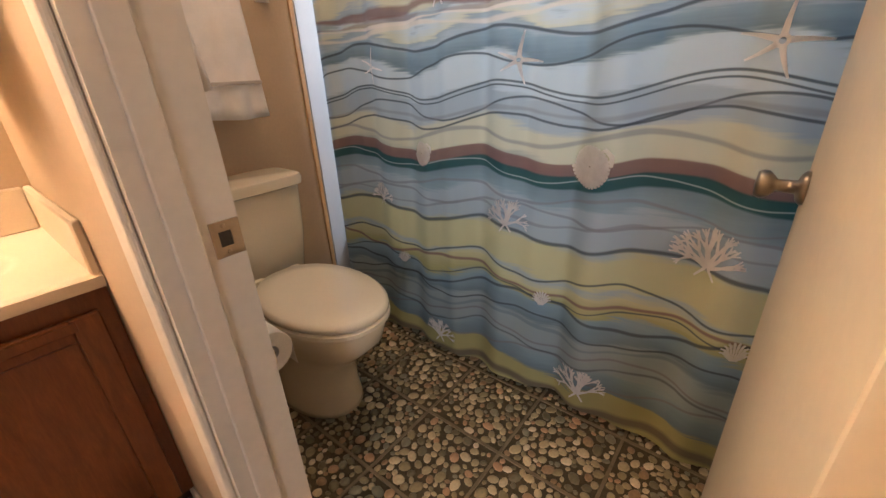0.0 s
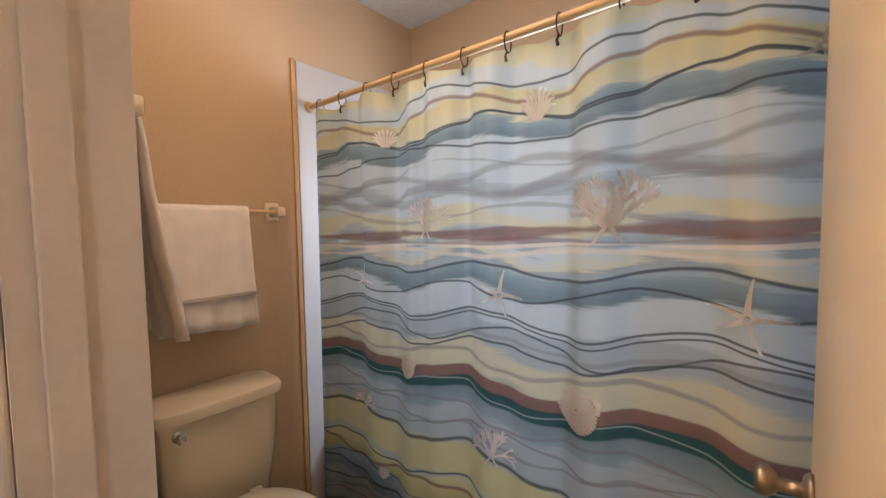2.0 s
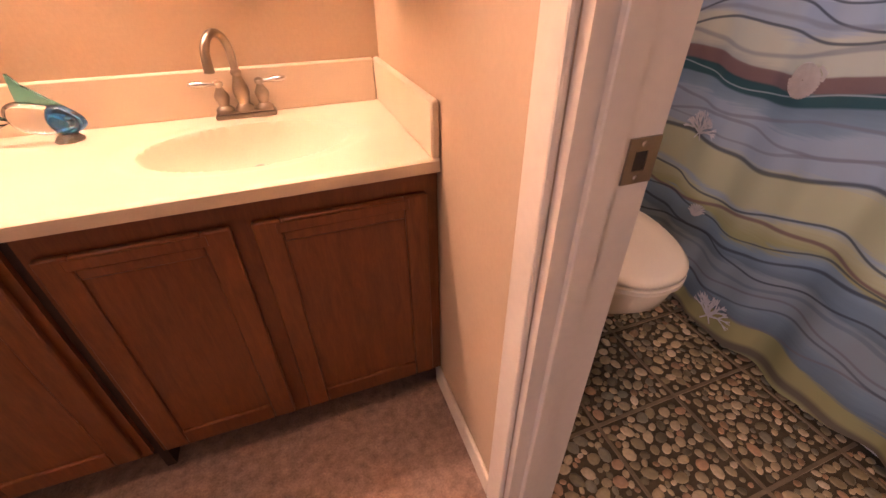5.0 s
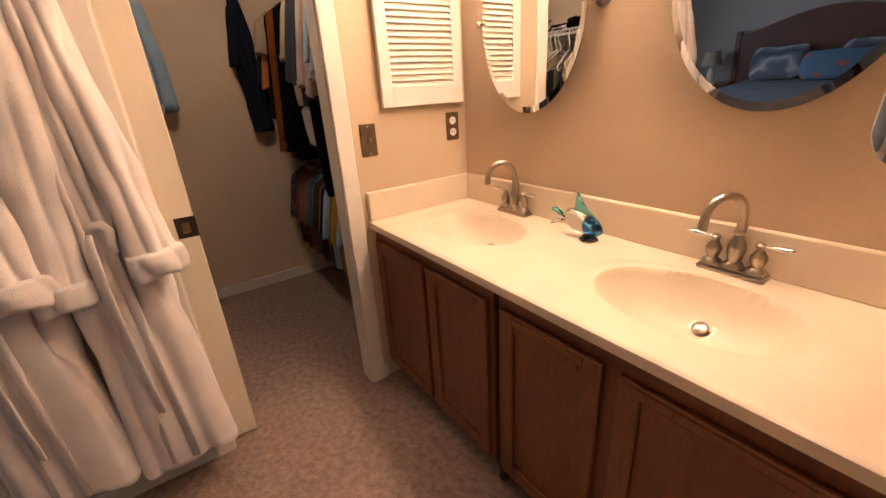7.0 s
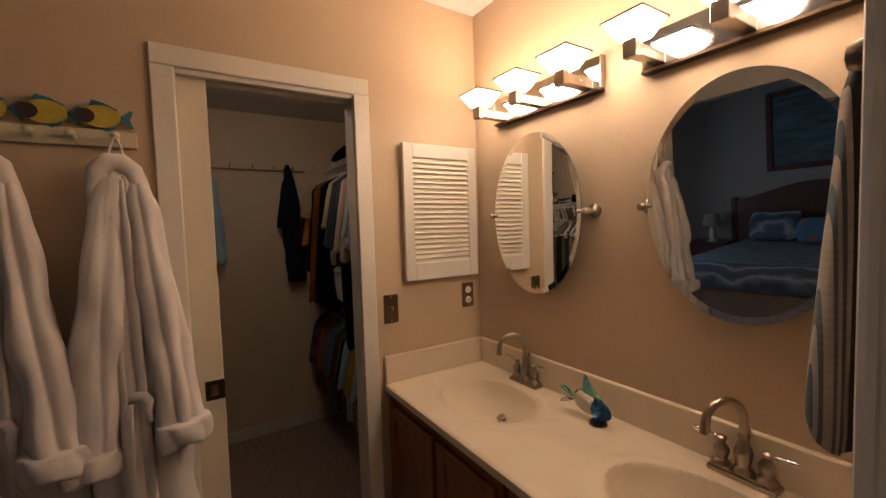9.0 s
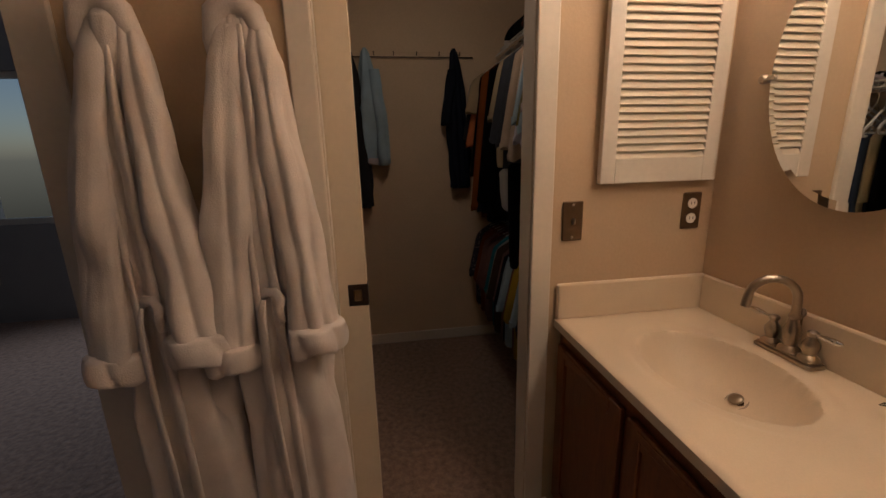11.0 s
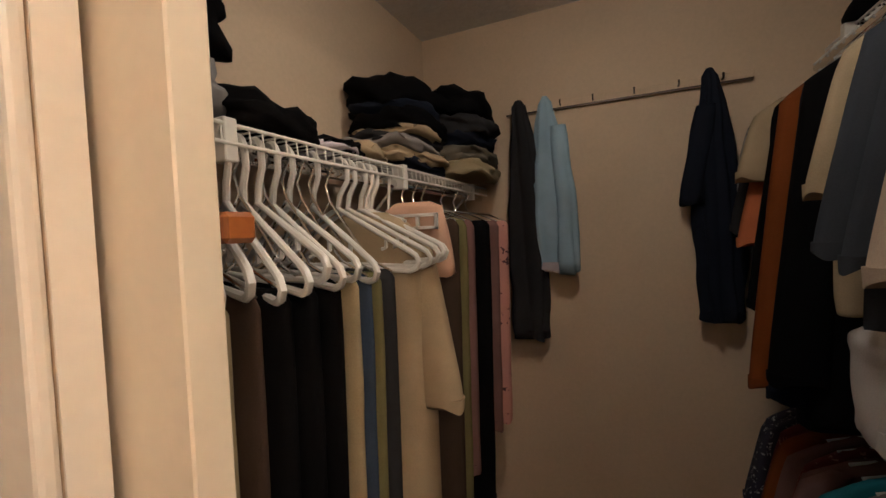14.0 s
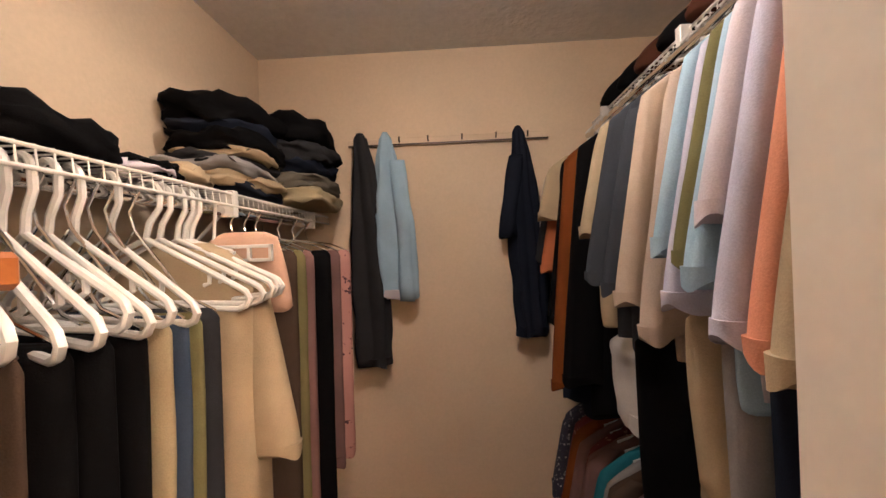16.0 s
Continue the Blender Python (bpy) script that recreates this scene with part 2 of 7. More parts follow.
M_PLASTIC_WHITE = surface("white_plastic", (0.80, 0.77, 0.72), 0.3, var=0.03, bump=0, fine_bump=0.02)
M_SURROUND = surface("white_tub_surround", (0.52, 0.53, 0.55), 0.4, var=0.03, bump=0, fine_bump=0, spec=0.3)
M_ROD = surface("cream_curtain_rod", (0.66, 0.48, 0.27), 0.35, var=0.06, bump=0, fine_bump=0.02)
M_CAULK = surface("yellowed_caulk_trim", (0.60, 0.36, 0.17), 0.5, var=0.15)
M_GROUT = surface("grey_brown_grout", (0.105, 0.084, 0.048), 0.9, var=0.2, scale=20, fine=150, bump=0.4, fine_bump=0.6)
M_JOINT = surface("tile_joint_grout", (0.25, 0.20, 0.13), 0.9, var=0.15, scale=25, fine=160)
M_BLACK = surface("black_plastic", (0.02, 0.018, 0.017), 0.5, var=0.2, bump=0)


def pebble_material():
    m, nodes, links, bsdf = shader("river_pebbles")
    info, island = nodes.new("ShaderNodeObjectInfo"), nodes.new("ShaderNodeNewGeometry")
    add, ramp = nodes.new("ShaderNodeMath"), nodes.new("ShaderNodeValToRGB")
    add.operation = "ADD"
    wrap = nodes.new("ShaderNodeMath")
    wrap.operation = "FRACT"
    links.new(info.outputs["Random"], add.inputs[0])
    links.new(island.outputs["Random Per Island"], add.inputs[1])
    links.new(add.outputs[0], wrap.inputs[0])
    links.new(wrap.outputs[0], ramp.inputs[0])
    ramp.color_ramp.interpolation = "CONSTANT"
    tones = [(0.0, (0.30, 0.25, 0.14)), (0.16, (0.40, 0.33, 0.20)), (0.30, (0.17, 0.145, 0.085)), (0.44, (0.48, 0.39, 0.235)), (0.56, (0.33, 0.215, 0.12)), (0.66, (0.58, 0.48, 0.31)), (0.78, (0.22, 0.215, 0.15)), (0.86, (0.47, 0.29, 0.17)), (0.93, (0.68, 0.59, 0.43))]
    els = ramp.color_ramp.elements
    while len(els) < len(tones):
        els.new(0.5)
    for e, (p, c) in zip(els, tones):
        e.position, e.color = p, (*c, 1)
    spots, hue, span = nodes.new("ShaderNodeTexNoise"), nodes.new("ShaderNodeHueSaturation"), nodes.new("ShaderNodeMapRange")
    spots.inputs["Scale"].default_value = 90
    links.new(island.outputs["Position"], spots.inputs["Vector"])
    span.inputs["To Min"].default_value, span.inputs["To Max"].default_value = 0.65, 1.3
    links.new(spots.outputs[0], span.inputs["Value"])
    links.new(span.outputs[0], hue.inputs["Value"])
    links.new(ramp.outputs[0], hue.inputs["Color"])
    links.new(hue.outputs[0], bsdf.inputs["Base Color"])
    bsdf.inputs["Roughness"].default_value = 0.33
    return m


M_PEBBLE = pebble_material()


def curtain_material():
    """Printed sea-shore cloth: bands of colour under waving lines, by height z and length y."""
    m, nodes, links, bsdf = shader("printed_shower_curtain")
    where, split = nodes.new("ShaderNodeNewGeometry"), nodes.new("ShaderNodeSeparateXYZ")
    links.new(where.outputs["Position"], split.inputs[0])

    def calc(op, a, b=None, c=None):
        n = nodes.new("ShaderNodeMath")
        n.operation = op
        for i, v in enumerate((a, b, c)):
            if v is None:
                continue
            if isinstance(v, (int, float)):
                n.inputs[i].default_value = v
            else:
                links.new(v, n.inputs[i])
        return n.outputs[0]

    y, z = split.outputs[1], split.outputs[2]
    stretch = nodes.new("ShaderNodeMapping")
    stretch.inputs["Scale"].default_value = (1.0, 2.2, 9.0)
    links.new(where.outputs["Position"], stretch.inputs[0])
    wash = nodes.new("ShaderNodeTexNoise")
    wash.inputs["Scale"].default_value, wash.inputs["Detail"].default_value = 1.6, 4
    links.new(stretch.outputs[0], wash.inputs["Vector"])
    dabs, strokes = nodes.new("ShaderNodeMapping"), nodes.new("ShaderNodeTexNoise")
    dabs.inputs["Scale"].default_value = (1.0, 5.0, 90.0)
    links.new(where.outputs["Position"], dabs.inputs[0])
    strokes.inputs["Scale"].default_value, strokes.inputs["Detail"].default_value = 1.5, 3
    links.new(dabs.outputs[0], strokes.inputs["Vector"])
    wave = calc("MULTIPLY", calc("SINE", calc("MULTIPLY_ADD", y, 10.5, -1.9)), 0.024)
    level = calc("SUBTRACT", z, wave)
    level = calc("ADD", level, calc("MULTIPLY_ADD", wash.outputs[0], 0.10, -0.05))
    level = calc("ADD", level, calc("MULTIPLY_ADD", strokes.outputs[0], 0.034, -0.017))
    pale, lilac, blue, slate, grey_blue = (0.47, 0.59, 0.67), (0.35, 0.45, 0.53), (0.23, 0.345, 0.43), (0.155, 0.235, 0.29), (0.29, 0.38, 0.44)
    pearl, cream, ochre = (0.54, 0.575, 0.47), (0.52, 0.53, 0.33), (0.40, 0.385, 0.18)
    low_bands = [(0.02, ochre), (0.125, ochre), (0.14, slate), (0.20, blue), (0.22, grey_blue), (0.325, grey_blue), (0.345, slate), (0.425, blue), (0.442, ochre), (0.50, cream), (0.525, lilac), (0.54, cream), (0.645, cream), (0.672, lilac), (0.775, lilac), (0.79, blue), (0.87, slate), (0.935, pearl), (1.0, pearl)]
    high_bands = [(1.0, pearl), (1.022, lilac), (1.10, lilac), (1.112, pale), (1.19, pale), (1.205, slate), (1.262, blue), (1.275, lilac), (1.298, grey_blue), (1.306, pearl), (1.335, pale), (1.346, grey_blue), (1.380, lilac), (1.392, pearl), (1.44, pearl), (1.458, pale), (1.485, pale), (1.497, grey_blue), (1.53, lilac), (1.545, pale), (1.65, pale), (1.664, slate), (1.715, blue), (1.726, pearl), (1.785, cream), (1.80, pale), (1.855, pale), (1.868, pearl), (1.96, cream)]
    halves = []
    for bands, low in ((low_bands, 0.0), (high_bands, 1.0)):
        half = nodes.new("ShaderNodeValToRGB")
        links.new(calc("SUBTRACT", level, low), half.inputs[0])
        els = half.color_ramp.elements
        while len(els) < len(bands):
            els.new(0.5)
        for e, (p, c) in zip(els, bands):
            e.position, e.color = p - low, (*c, 1)
        halves.append(half.outputs[0])
    ramp = nodes.new("ShaderNodeMix")
    ramp.data_type = "RGBA"
    links.new(calc("GREATER_THAN", level, 1.0), ramp.inputs[0])
    links.new(halves[0], ramp.inputs[6])
    links.new(halves[1], ramp.inputs[7])
    colour = [ramp.outputs[2]]

    def stripe(base, slope, amp, k, phase, half, tone, ragged=0.0, strength=0.85, soft=0.5):
        """One printed line: where |z - wave(y)| is under its half width."""
        mid = calc("MULTIPLY_ADD", calc("SINE", calc("MULTIPLY_ADD", y, k, phase)), amp, calc("MULTIPLY_ADD", y, slope, base))
        away = calc("ABSOLUTE", calc("SUBTRACT", z, mid))
        if ragged:
            away = calc("ADD", away, calc("MULTIPLY_ADD", wash.outputs[0], ragged, -0.5 * ragged))
        edge = nodes.new("ShaderNodeMapRange")
        edge.inputs["From Min"].default_value, edge.inputs["From Max"].default_value = half * (1 + soft), half * (1 - soft)
        edge.inputs["To Max"].default_value = strength
        links.new(away, edge.inputs["Value"])
        mix = nodes.new("ShaderNodeMix")
        mix.data_type = "RGBA"
        links.new(edge.outputs[0], mix.inputs[0])
        links.new(colour[0], mix.inputs[6])
        mix.inputs[7].default_value = (*tone, 1)
        colour[0] = mix.outputs[2]

    ink, mauve, teal, grey = (0.045, 0.065, 0.085), (0.20, 0.115, 0.11), (0.012, 0.085, 0.095), (0.20, 0.22, 0.26)
    stripe(1.487, -0.032, 0.026, 10.5, 2.66, 0.014, grey, 0.05, 0.6)
    stripe(1.55, -0.02, 0.022, 10.5, 0.6, 0.010, grey, 0.03, 0.5)
    stripe(1.362, -0.019, 0.004, 10.5, 1.8, 0.014, mauve, 0.05, 0.8, 0.3)
    stripe(1.335, -0.019, 0.004, 10.5, 0.8, 0.005, mauve, 0.04, 0.5)
    stripe(1.830, 0.001, 0.030, 9.82, 3.01, 0.0035, ink)
    stripe(1.786, 0.002, 0.035, 9.97, -2.86, 0.006, mauve, 0.0, 0.75)
    stripe(1.715, -0.005, 0.026, 10.13, -1.71, 0.0035, ink)
    stripe(1.706, -0.010, 0.030, 10.13, -1.60, 0.0030, ink)
    stripe(1.642, -0.016, 0.021, 5.87, -1.02, 0.0035, ink)
    stripe(1.251, -0.017, 0.023, 10.65, -1.36, 0.0042, ink)
    stripe(1.160, -0.041, 0.028, 10.65, -2.47, 0.0032, ink)
    stripe(1.100, -0.016, 0.0276, 10.65, -1.15, 0.0032, ink)
    stripe(1.090, -0.012, 0.029, 10.65, -1.10, 0.0026, ink)
    stripe(1.039, -0.019, 0.036, 10.47, -0.47, 0.0032, ink)
    stripe(0.980, -0.045, 0.026, 10.83, -0.92, 0.0036, ink)
    stripe(0.945, -0.03, 0.026, 10.6, -2.6, 0.006, grey, 0.01, 0.6)
    stripe(0.888, -0.012, 0.022, 10.6, -2.07, 0.022, mauve, 0.012, 0.92, 0.12)
    stripe(0.852, -0.012, 0.022, 10.6, -2.07, 0.020, teal, 0.015, 0.95, 0.15)
    stripe(0.857, -0.010, 0.026, 10.6, -2.5, 0.002, (0.35, 0.45, 0.48), 0.0, 0.8)
    stripe(0.775, -0.02, 0.024, 10.6, -2.9, 0.004, grey, 0.01, 0.7)
    stripe(0.725, -0.02, 0.020, 10.6, -0.8, 0.004, grey, 0.01, 0.7)
    stripe(0.652, -0.009, 0.024, 10.65, -1.71, 0.0065, ink, 0.006)
    stripe(0.501, -0.024, 0.031, 11.02, -2.09, 0.0038, ink)
    stripe(0.475, 0.0, 0.026, 8.27, 1.54, 0.0055, mauve, 0.006)
    stripe(0.356, -0.055, 0.032, 7.76, 2.77, 0.0055, ink, 0.006)
    stripe(0.330, -0.018, 0.022, 10.6, -0.26, 0.0035, ink)
    stripe(0.24, -0.02, 0.026, 10.6, -1.9, 0.004, grey)
    stripe(0.16, -0.02, 0.03, 10.6, 0.4, 0.004, grey)
    stripe(0.035, -0.01, 0.012, 10.6, -1.0, 0.018, (0.11, 0.085, 0.08), 0.012, 0.8)
    stripe(1.585, -0.01, 0.030, 7.5, 1.1, 0.004, grey, 0.02, 0.45)
    stripe(1.455, 0.02, 0.030, 6.2, 2.0, 0.005, grey, 0.02, 0.5)
    stripe(1.300, -0.02, 0.012, 9.0, 0.4, 0.006, (0.66, 0.64, 0.58), 0.03, 0.8)
    stripe(1.322, -0.02, 0.005, 10.5, 2.2, 0.003, (0.70, 0.66, 0.62), 0.02, 0.8)
    stripe(1.018, -0.03, 0.020, 10.6, -1.2, 0.006, grey, 0.02, 0.5)
    stripe(0.690, -0.03, 0.026, 10.6, -2.2, 0.004, grey, 0.015, 0.6)
    stripe(0.415, -0.03, 0.028, 10.6, -1.6, 0.003, ink, 0.006, 0.8)
    stripe(0.28, -0.03, 0.024, 10.6, -0.9, 0.005, slate, 0.02, 0.7)
    stripe(0.195, -0.03, 0.028, 10.6, -1.4, 0.004, ink, 0.01, 0.6)
    weave = nodes.new("ShaderNodeTexNoise")
    weave.inputs["Scale"].default_value = 420
    links.new(where.outputs["Position"], weave.inputs["Vector"])
    b = nodes.new("ShaderNodeBump")
    b.inputs["Strength"].default_value, b.inputs["Distance"].default_value = 0.25, 0.001
    links.new(weave.outputs[0], b.inputs["Height"])
    links.new(b.outputs[0], bsdf.inputs["Normal"])
    links.new(colour[0], bsdf.inputs["Base Color"])
    bsdf.inputs["Roughness"].default_value = 0.7
    thin, mix = nodes.new("ShaderNodeBsdfTranslucent"), nodes.new("ShaderNodeMixShader")
    links.new(colour[0], thin.inputs[0])
    mix.inputs[0].default_value = 0.12
    links.new(bsdf.outputs[0], mix.inputs[1])
    links.new(thin.outputs[0], mix.inputs[2])
    links.new(mix.outputs[0], nodes["Material Output"].inputs[0])
    return m


M_CURTAIN = curtain_material()
M_MOTIF = surface("printed_white_motif", (0.86, 0.86, 0.88), 0.8, var=0.06, scale=60, fine=300, bump=0, fine_bump=0.1, through_light=0.35)

# ---- plan ----
H, HC = 2.525, 2.347          # ceilings: bath, closet
L = 1.583                     # end of the vanity
XT = 1.715                     # toilet room side of the stub wall
XE = 3.275                    # far wall behind the tub
XB = -1.55                    # closet back wall
YC = -1.715                   # closet south wall
JN, JS = -0.953, -1.765       # toilet doorway
CN, CS = -0.640, -1.257       # closet doorway
YE = -1.95                    # end of the robe wall, open to the bedroom
YB = -5.70                    # bedroom headboard wall
HB = 3.05                     # bedroom ceiling


def structure(name, bm, material, label, category, parent=None, smooth=False):
    return tagged(part(name, bm, material, parent, "", smooth), label, category, kind="structure")


def build_shell():
    structure("floor", boxes(((BW, YB, -0.06), (L, -0.0, 0.0)), ((L, YB, -0.06), (BE, -1.86, 0.0))), M_CARPET, "beige speckled carpet through bath, closet and bedroom", "carpet")
    structure("floor_toilet_room", boxes(((L, -1.86, -0.06), (XE, 0, -0.004))), M_GROUT, "grey-brown grout bed of the pebble tiled floor", "floor")
    structure("wall_north", boxes(((0, 0, 0), (XE + 0.12, 0.12, H))), M_WALL, "tan painted wall behind the vanity and toilet", "wall")
    structure("wall_west", boxes(((-0.092, CN, 0), (0, 0, H)), ((-0.115, CS, 2.052), (0, CN, H)), ((-0.03, YE, 0), (0, CS, H)), ((-0.115, YE, 0), (-0.085, CS, H)), ((-0.085, YE, 0), (-0.03, YE + 0.04, H)), ((-0.085, YE + 0.04, 2.052), (-0.03, CS, H))), M_WALL, "tan painted wall round the closet pocket doorway", "wall")
    structure("wall_stub", boxes(((L, JN, 0), (XT, 0, H)), ((L, JS, 2.06), (XT, JN, H)), ((L, -1.95, 0), (XT, JS, H))), M_WALL, "tan painted wall with the toilet room doorway", "wall")
    structure("wall_east", boxes(((XE, -1.86, 0), (XE + 0.12, 0, 1.2)), ((XE, -1.86, 1.9), (XE + 0.12, 0, H)), ((XE, -0.5, 1.2), (XE + 0.12, 0, 1.9)), ((XE, -1.86, 1.2), (XE + 0.12, -1.5, 1.9))), M_WALL, "tan painted wall with a small window over the tub", "wall")
    structure("wall_south", boxes(((XT, -1.95, 0), (XE + 0.12, -1.86, H))), M_WALL, "tan painted side wall of the toilet room", "wall")
    structure("wall_closet_back", boxes(((XB - 0.1, YC - 0.1, 0), (XB, 0.1, HC))), M_CLOSET_WALL, "tan painted back wall of the closet", "wall")
    structure("wall_closet_south", boxes(((XB, YC - 0.1, 0), (-0.115, YC, HC))), M_CLOSET_WALL, "tan painted closet wall behind the trouser rod", "wall")
    structure("wall_closet_north", boxes(((XB, 0, 0), (0, 0.1, HC))), M_CLOSET_WALL, "tan painted closet wall behind the shirt rod", "wall")
    structure("wall_bedroom_south", boxes(((BW, YB - 0.1, 0), (BE, YB, HB))), M_BEDROOM_WALL, "grey painted bedroom wall behind the bed", "wall")
    structure("wall_bedroom_west", boxes(((BW - 0.1, YB, 0), (BW, -4.3, HB)), ((BW - 0.1, -2.9, 0), (BW, YC - 0.1, HB)), ((BW - 0.1, -4.3, 0), (BW, -2.9, 0.85)), ((BW - 0.1, -4.3, 2.05), (BW, -2.9, HB))), M_BEDROOM_WALL, "grey painted bedroom wall with a window", "wall")
    structure("wall_bedroom_east", boxes(((BE, YB, 0), (BE + 0.1, -1.95, HB))), M_BEDROOM_WALL, "grey painted bedroom side wall", "wall")
    structure("wall_bedroom_north", boxes(((BW, YC - 0.25, 0), (-0.115, YC - 0.1, HB)), ((XT, -2.05, 0), (BE, -1.95, HB)), ((-0.115, YE - 0.1, 2.12), (XT, YE, HB))), M_BEDROOM_WALL, "grey painted bedroom wall round the bath opening", "wall")
    structure("ceiling", boxes(((0, YE, H), (XE + 0.12, 0, H + 0.06))), M_CEIL, "white textured bath ceiling", "ceiling")
    structure("ceiling_closet", boxes(((XB, YC, HC), (-0.115, 0, HC + 0.06))), M_CEIL, "white textured closet ceiling", "ceiling")
    structure("ceiling_bedroom", boxes(((BW, YB, HB), (BE, YE, HB + 0.06))), M_CEIL, "white bedroom ceiling", "ceiling")
    # corner post at the end of the robe wall, lit from the bedroom
    structure("trim_wall_end", boxes(((-0.125, YE - 0.012, 0), (0.012, YE + 0.09, 2.12)), bevel=0.004), M_TRIM, "white painted corner trim at the wall end", "trim")


def casing(name, x0, x1, ya, yb, top, width, label):
    """Moulded casing round an opening in a wall across x; ya > yb."""
    bm = bmesh.new()
    lo, hi = min(x0, x1), max(x0, x1)
    for y0, y1 in ((ya, ya + width), (yb - width, yb)):
        box(bm, (lo, y0, 0), (hi, y1, top), 0.005, 2)
    box(bm, (lo, yb - width, top), (hi, ya + width, top + width), 0.005, 2)
    return structure(name, bm, M_TRIM, label, "door casing")


def build_trim():
    casing("trim_closet_casing", 0.0, 0.016, CN, CS, 2.052, 0.068, "white painted casing round the closet doorway")
    casing("trim_toilet_casing", L, L - 0.014, JN, JS, 2.06, 0.058, "white painted casing round the toilet doorway")
    # jambs with stops
    bm = boxes(((L, JN - 0.018, 0), (XT, JN, 2.06)), ((L, JS, 0), (XT, JS + 0.018, 2.06)), ((L, JS + 0.018, 2.042), (XT, JN - 0.018, 2.06)))
    box(bm, (L + 0.028, JN - 0.030, 0), (L + 0.068, JN - 0.018, 2.042), 0.002)
    box(bm, (L + 0.028, JS + 0.018, 0), (L + 0.068, JS + 0.030, 2.042), 0.002)
    box(bm, (L + 0.028, JS + 0.030, 2.030), (L + 0.068, JN - 0.030, 2.042), 0.002)
    structure("trim_toilet_jamb", bm, M_TRIM, "white painted door jamb with stop", "door jamb")
    bm = boxes(((-0.092, CN - 0.003, 0), (0, CN, 2.052)), ((-0.0295, CS, 0), (0, CS + 0.003, 2.035)), ((-0.115, CS, 2.036), (-0.088, CN - 0.003, 2.052)), ((-0.028, CS, 2.036), (0, CN - 0.003, 2.052)))
    structure("trim_closet_jamb", bm, M_TRIM, "white painted closet jamb with pocket slot", "door jamb")
    box_list = [((0, -0.5735, 0), (0.012, -0.549, 0.07)), ((L - 0.012, JN + 0.058, 0), (L, -0.50, 0.075)), ((0, YE + 0.09, 0), (0.012, CS - 0.049, 0.075)), ((XB, YC + 0.0, 0), (XB + 0.012, 0, 0.075)), ((XB + 0.012, YC, 0), (-0.115, YC + 0.012, 0.075)), ((BW, YB, 0), (BE, YB + 0.014, 0.09)), ((XT, -0.014, 0), (2.6, 0, 0.09))]
    for lo, hi in box_list:
        structure("baseboard", boxes((lo, hi), bevel=0.003), M_TRIM, "white painted baseboard along the wall", "baseboard")
    # pocket door, drawn half out of the wall
    door = thing("door_pocket", (-0.0575, -1.2, 0.0), "cream painted pocket door slid mostly into the wall", "pocket door", kind="structure")
    part("door_slab", boxes(((-0.075, -1.88, 0.012), (-0.040, -1.165, 2.044)), bevel=0.002), M_DOOR, door)
    bm = boxes(((-0.0405, -1.226, 0.888), (-0.0375, -1.165, 0.960)), ((-0.078, -1.1665, 0.888), (-0.0375, -1.163, 0.960)), bevel=0.001)
    pull = part("pull_plate", bm, M_DARK_METAL, door, "antiqued bronze pocket pull")
    bm = bmesh.new()
    box(bm, (-0.0378, -1.209, 0.905), (-0.0362, -1.183, 0.943), 0.004)
    part("thumb_latch", bm, M_BRASS, pull)
    # toilet room door, open against the side wall
    door = thing("door_toilet", (XT, -1.735, 0), "cream flush door standing open into the toilet room", "door", kind="structure")
    part("door_slab", boxes(((XT + 0.004, -1.732, 0.012), (2.505, -1.696, 2.04)), bevel=0.002), M_DOOR, door)
    bm = bmesh.new()
    lathe(bm, [(0.032, 0), (0.032, 0.006), (0.026, 0.012), (0.013, 0.016), (0.012, 0.045), (0.020, 0.052), (0.027, 0.060), (0.028, 0.070), (0.024, 0.078), (0.0, 0.080)], (2.445, -1.696, 0.945), (0, 1, 0), 24)
    part("door_knob", bm, M_NICKEL, door, "satin nickel round door knob", "full")
    bm = boxes(((2.5045, -1.724, 0.905), (2.507, -1.704, 0.985)), bevel=0.0005)
    part("latch_plate", bm, M_NICKEL, door)
    for z in (0.25, 1.05, 1.85):
        bm = bmesh.new()
        tube(bm, [(XT + 0.006, -1.740, z - 0.045), (XT + 0.006, -1.740, z + 0.045)], 0.006, 8)
        part("hinge", bm, M_NICKEL, door)
    # strike plate with its keep
    plate = thing("strike_plate", (1.665, JN - 0.018, 0.945), "worn nickel strike plate on the door jamb", "strike plate", kind="structure")
    yj = JN - 0.018
    bm = boxes(((1.667, yj - 0.003, 0.915), (1.7135, yj, 0.932)), ((1.667, yj - 0.003, 0.958), (1.7135, yj, 0.975)), ((1.667, yj - 0.003, 0.932), (1.678, yj, 0.958)), ((1.698, yj - 0.003, 0.932), (1.7135, yj, 0.958)))
    part("plate", bm, M_NICKEL, plate)
    part("keep", boxes(((1.678, yj - 0.001, 0.932), (1.698, yj + 0.001, 0.958))), M_BLACK, plate, "dark latch hole")
    for z in (0.923, 0.967):
        bm = bmesh.new()
        lathe(bm, [(0.004, 0), (0.003, 0.0015), (0, 0.002)], (1.688, yj - 0.003, z), (0, -1, 0), 8)
        part("screw", bm, M_NICKEL, plate)


build_shell()
build_trim()

# ---- vanity ----
MIRROR_TILT, MIRROR_TURN = 2.8, 0.0
CZ = 0.806
SINKS = ((0.383, -0.274, 0.224, 0.160), (1.188, -0.274, 0.236, 0.160))


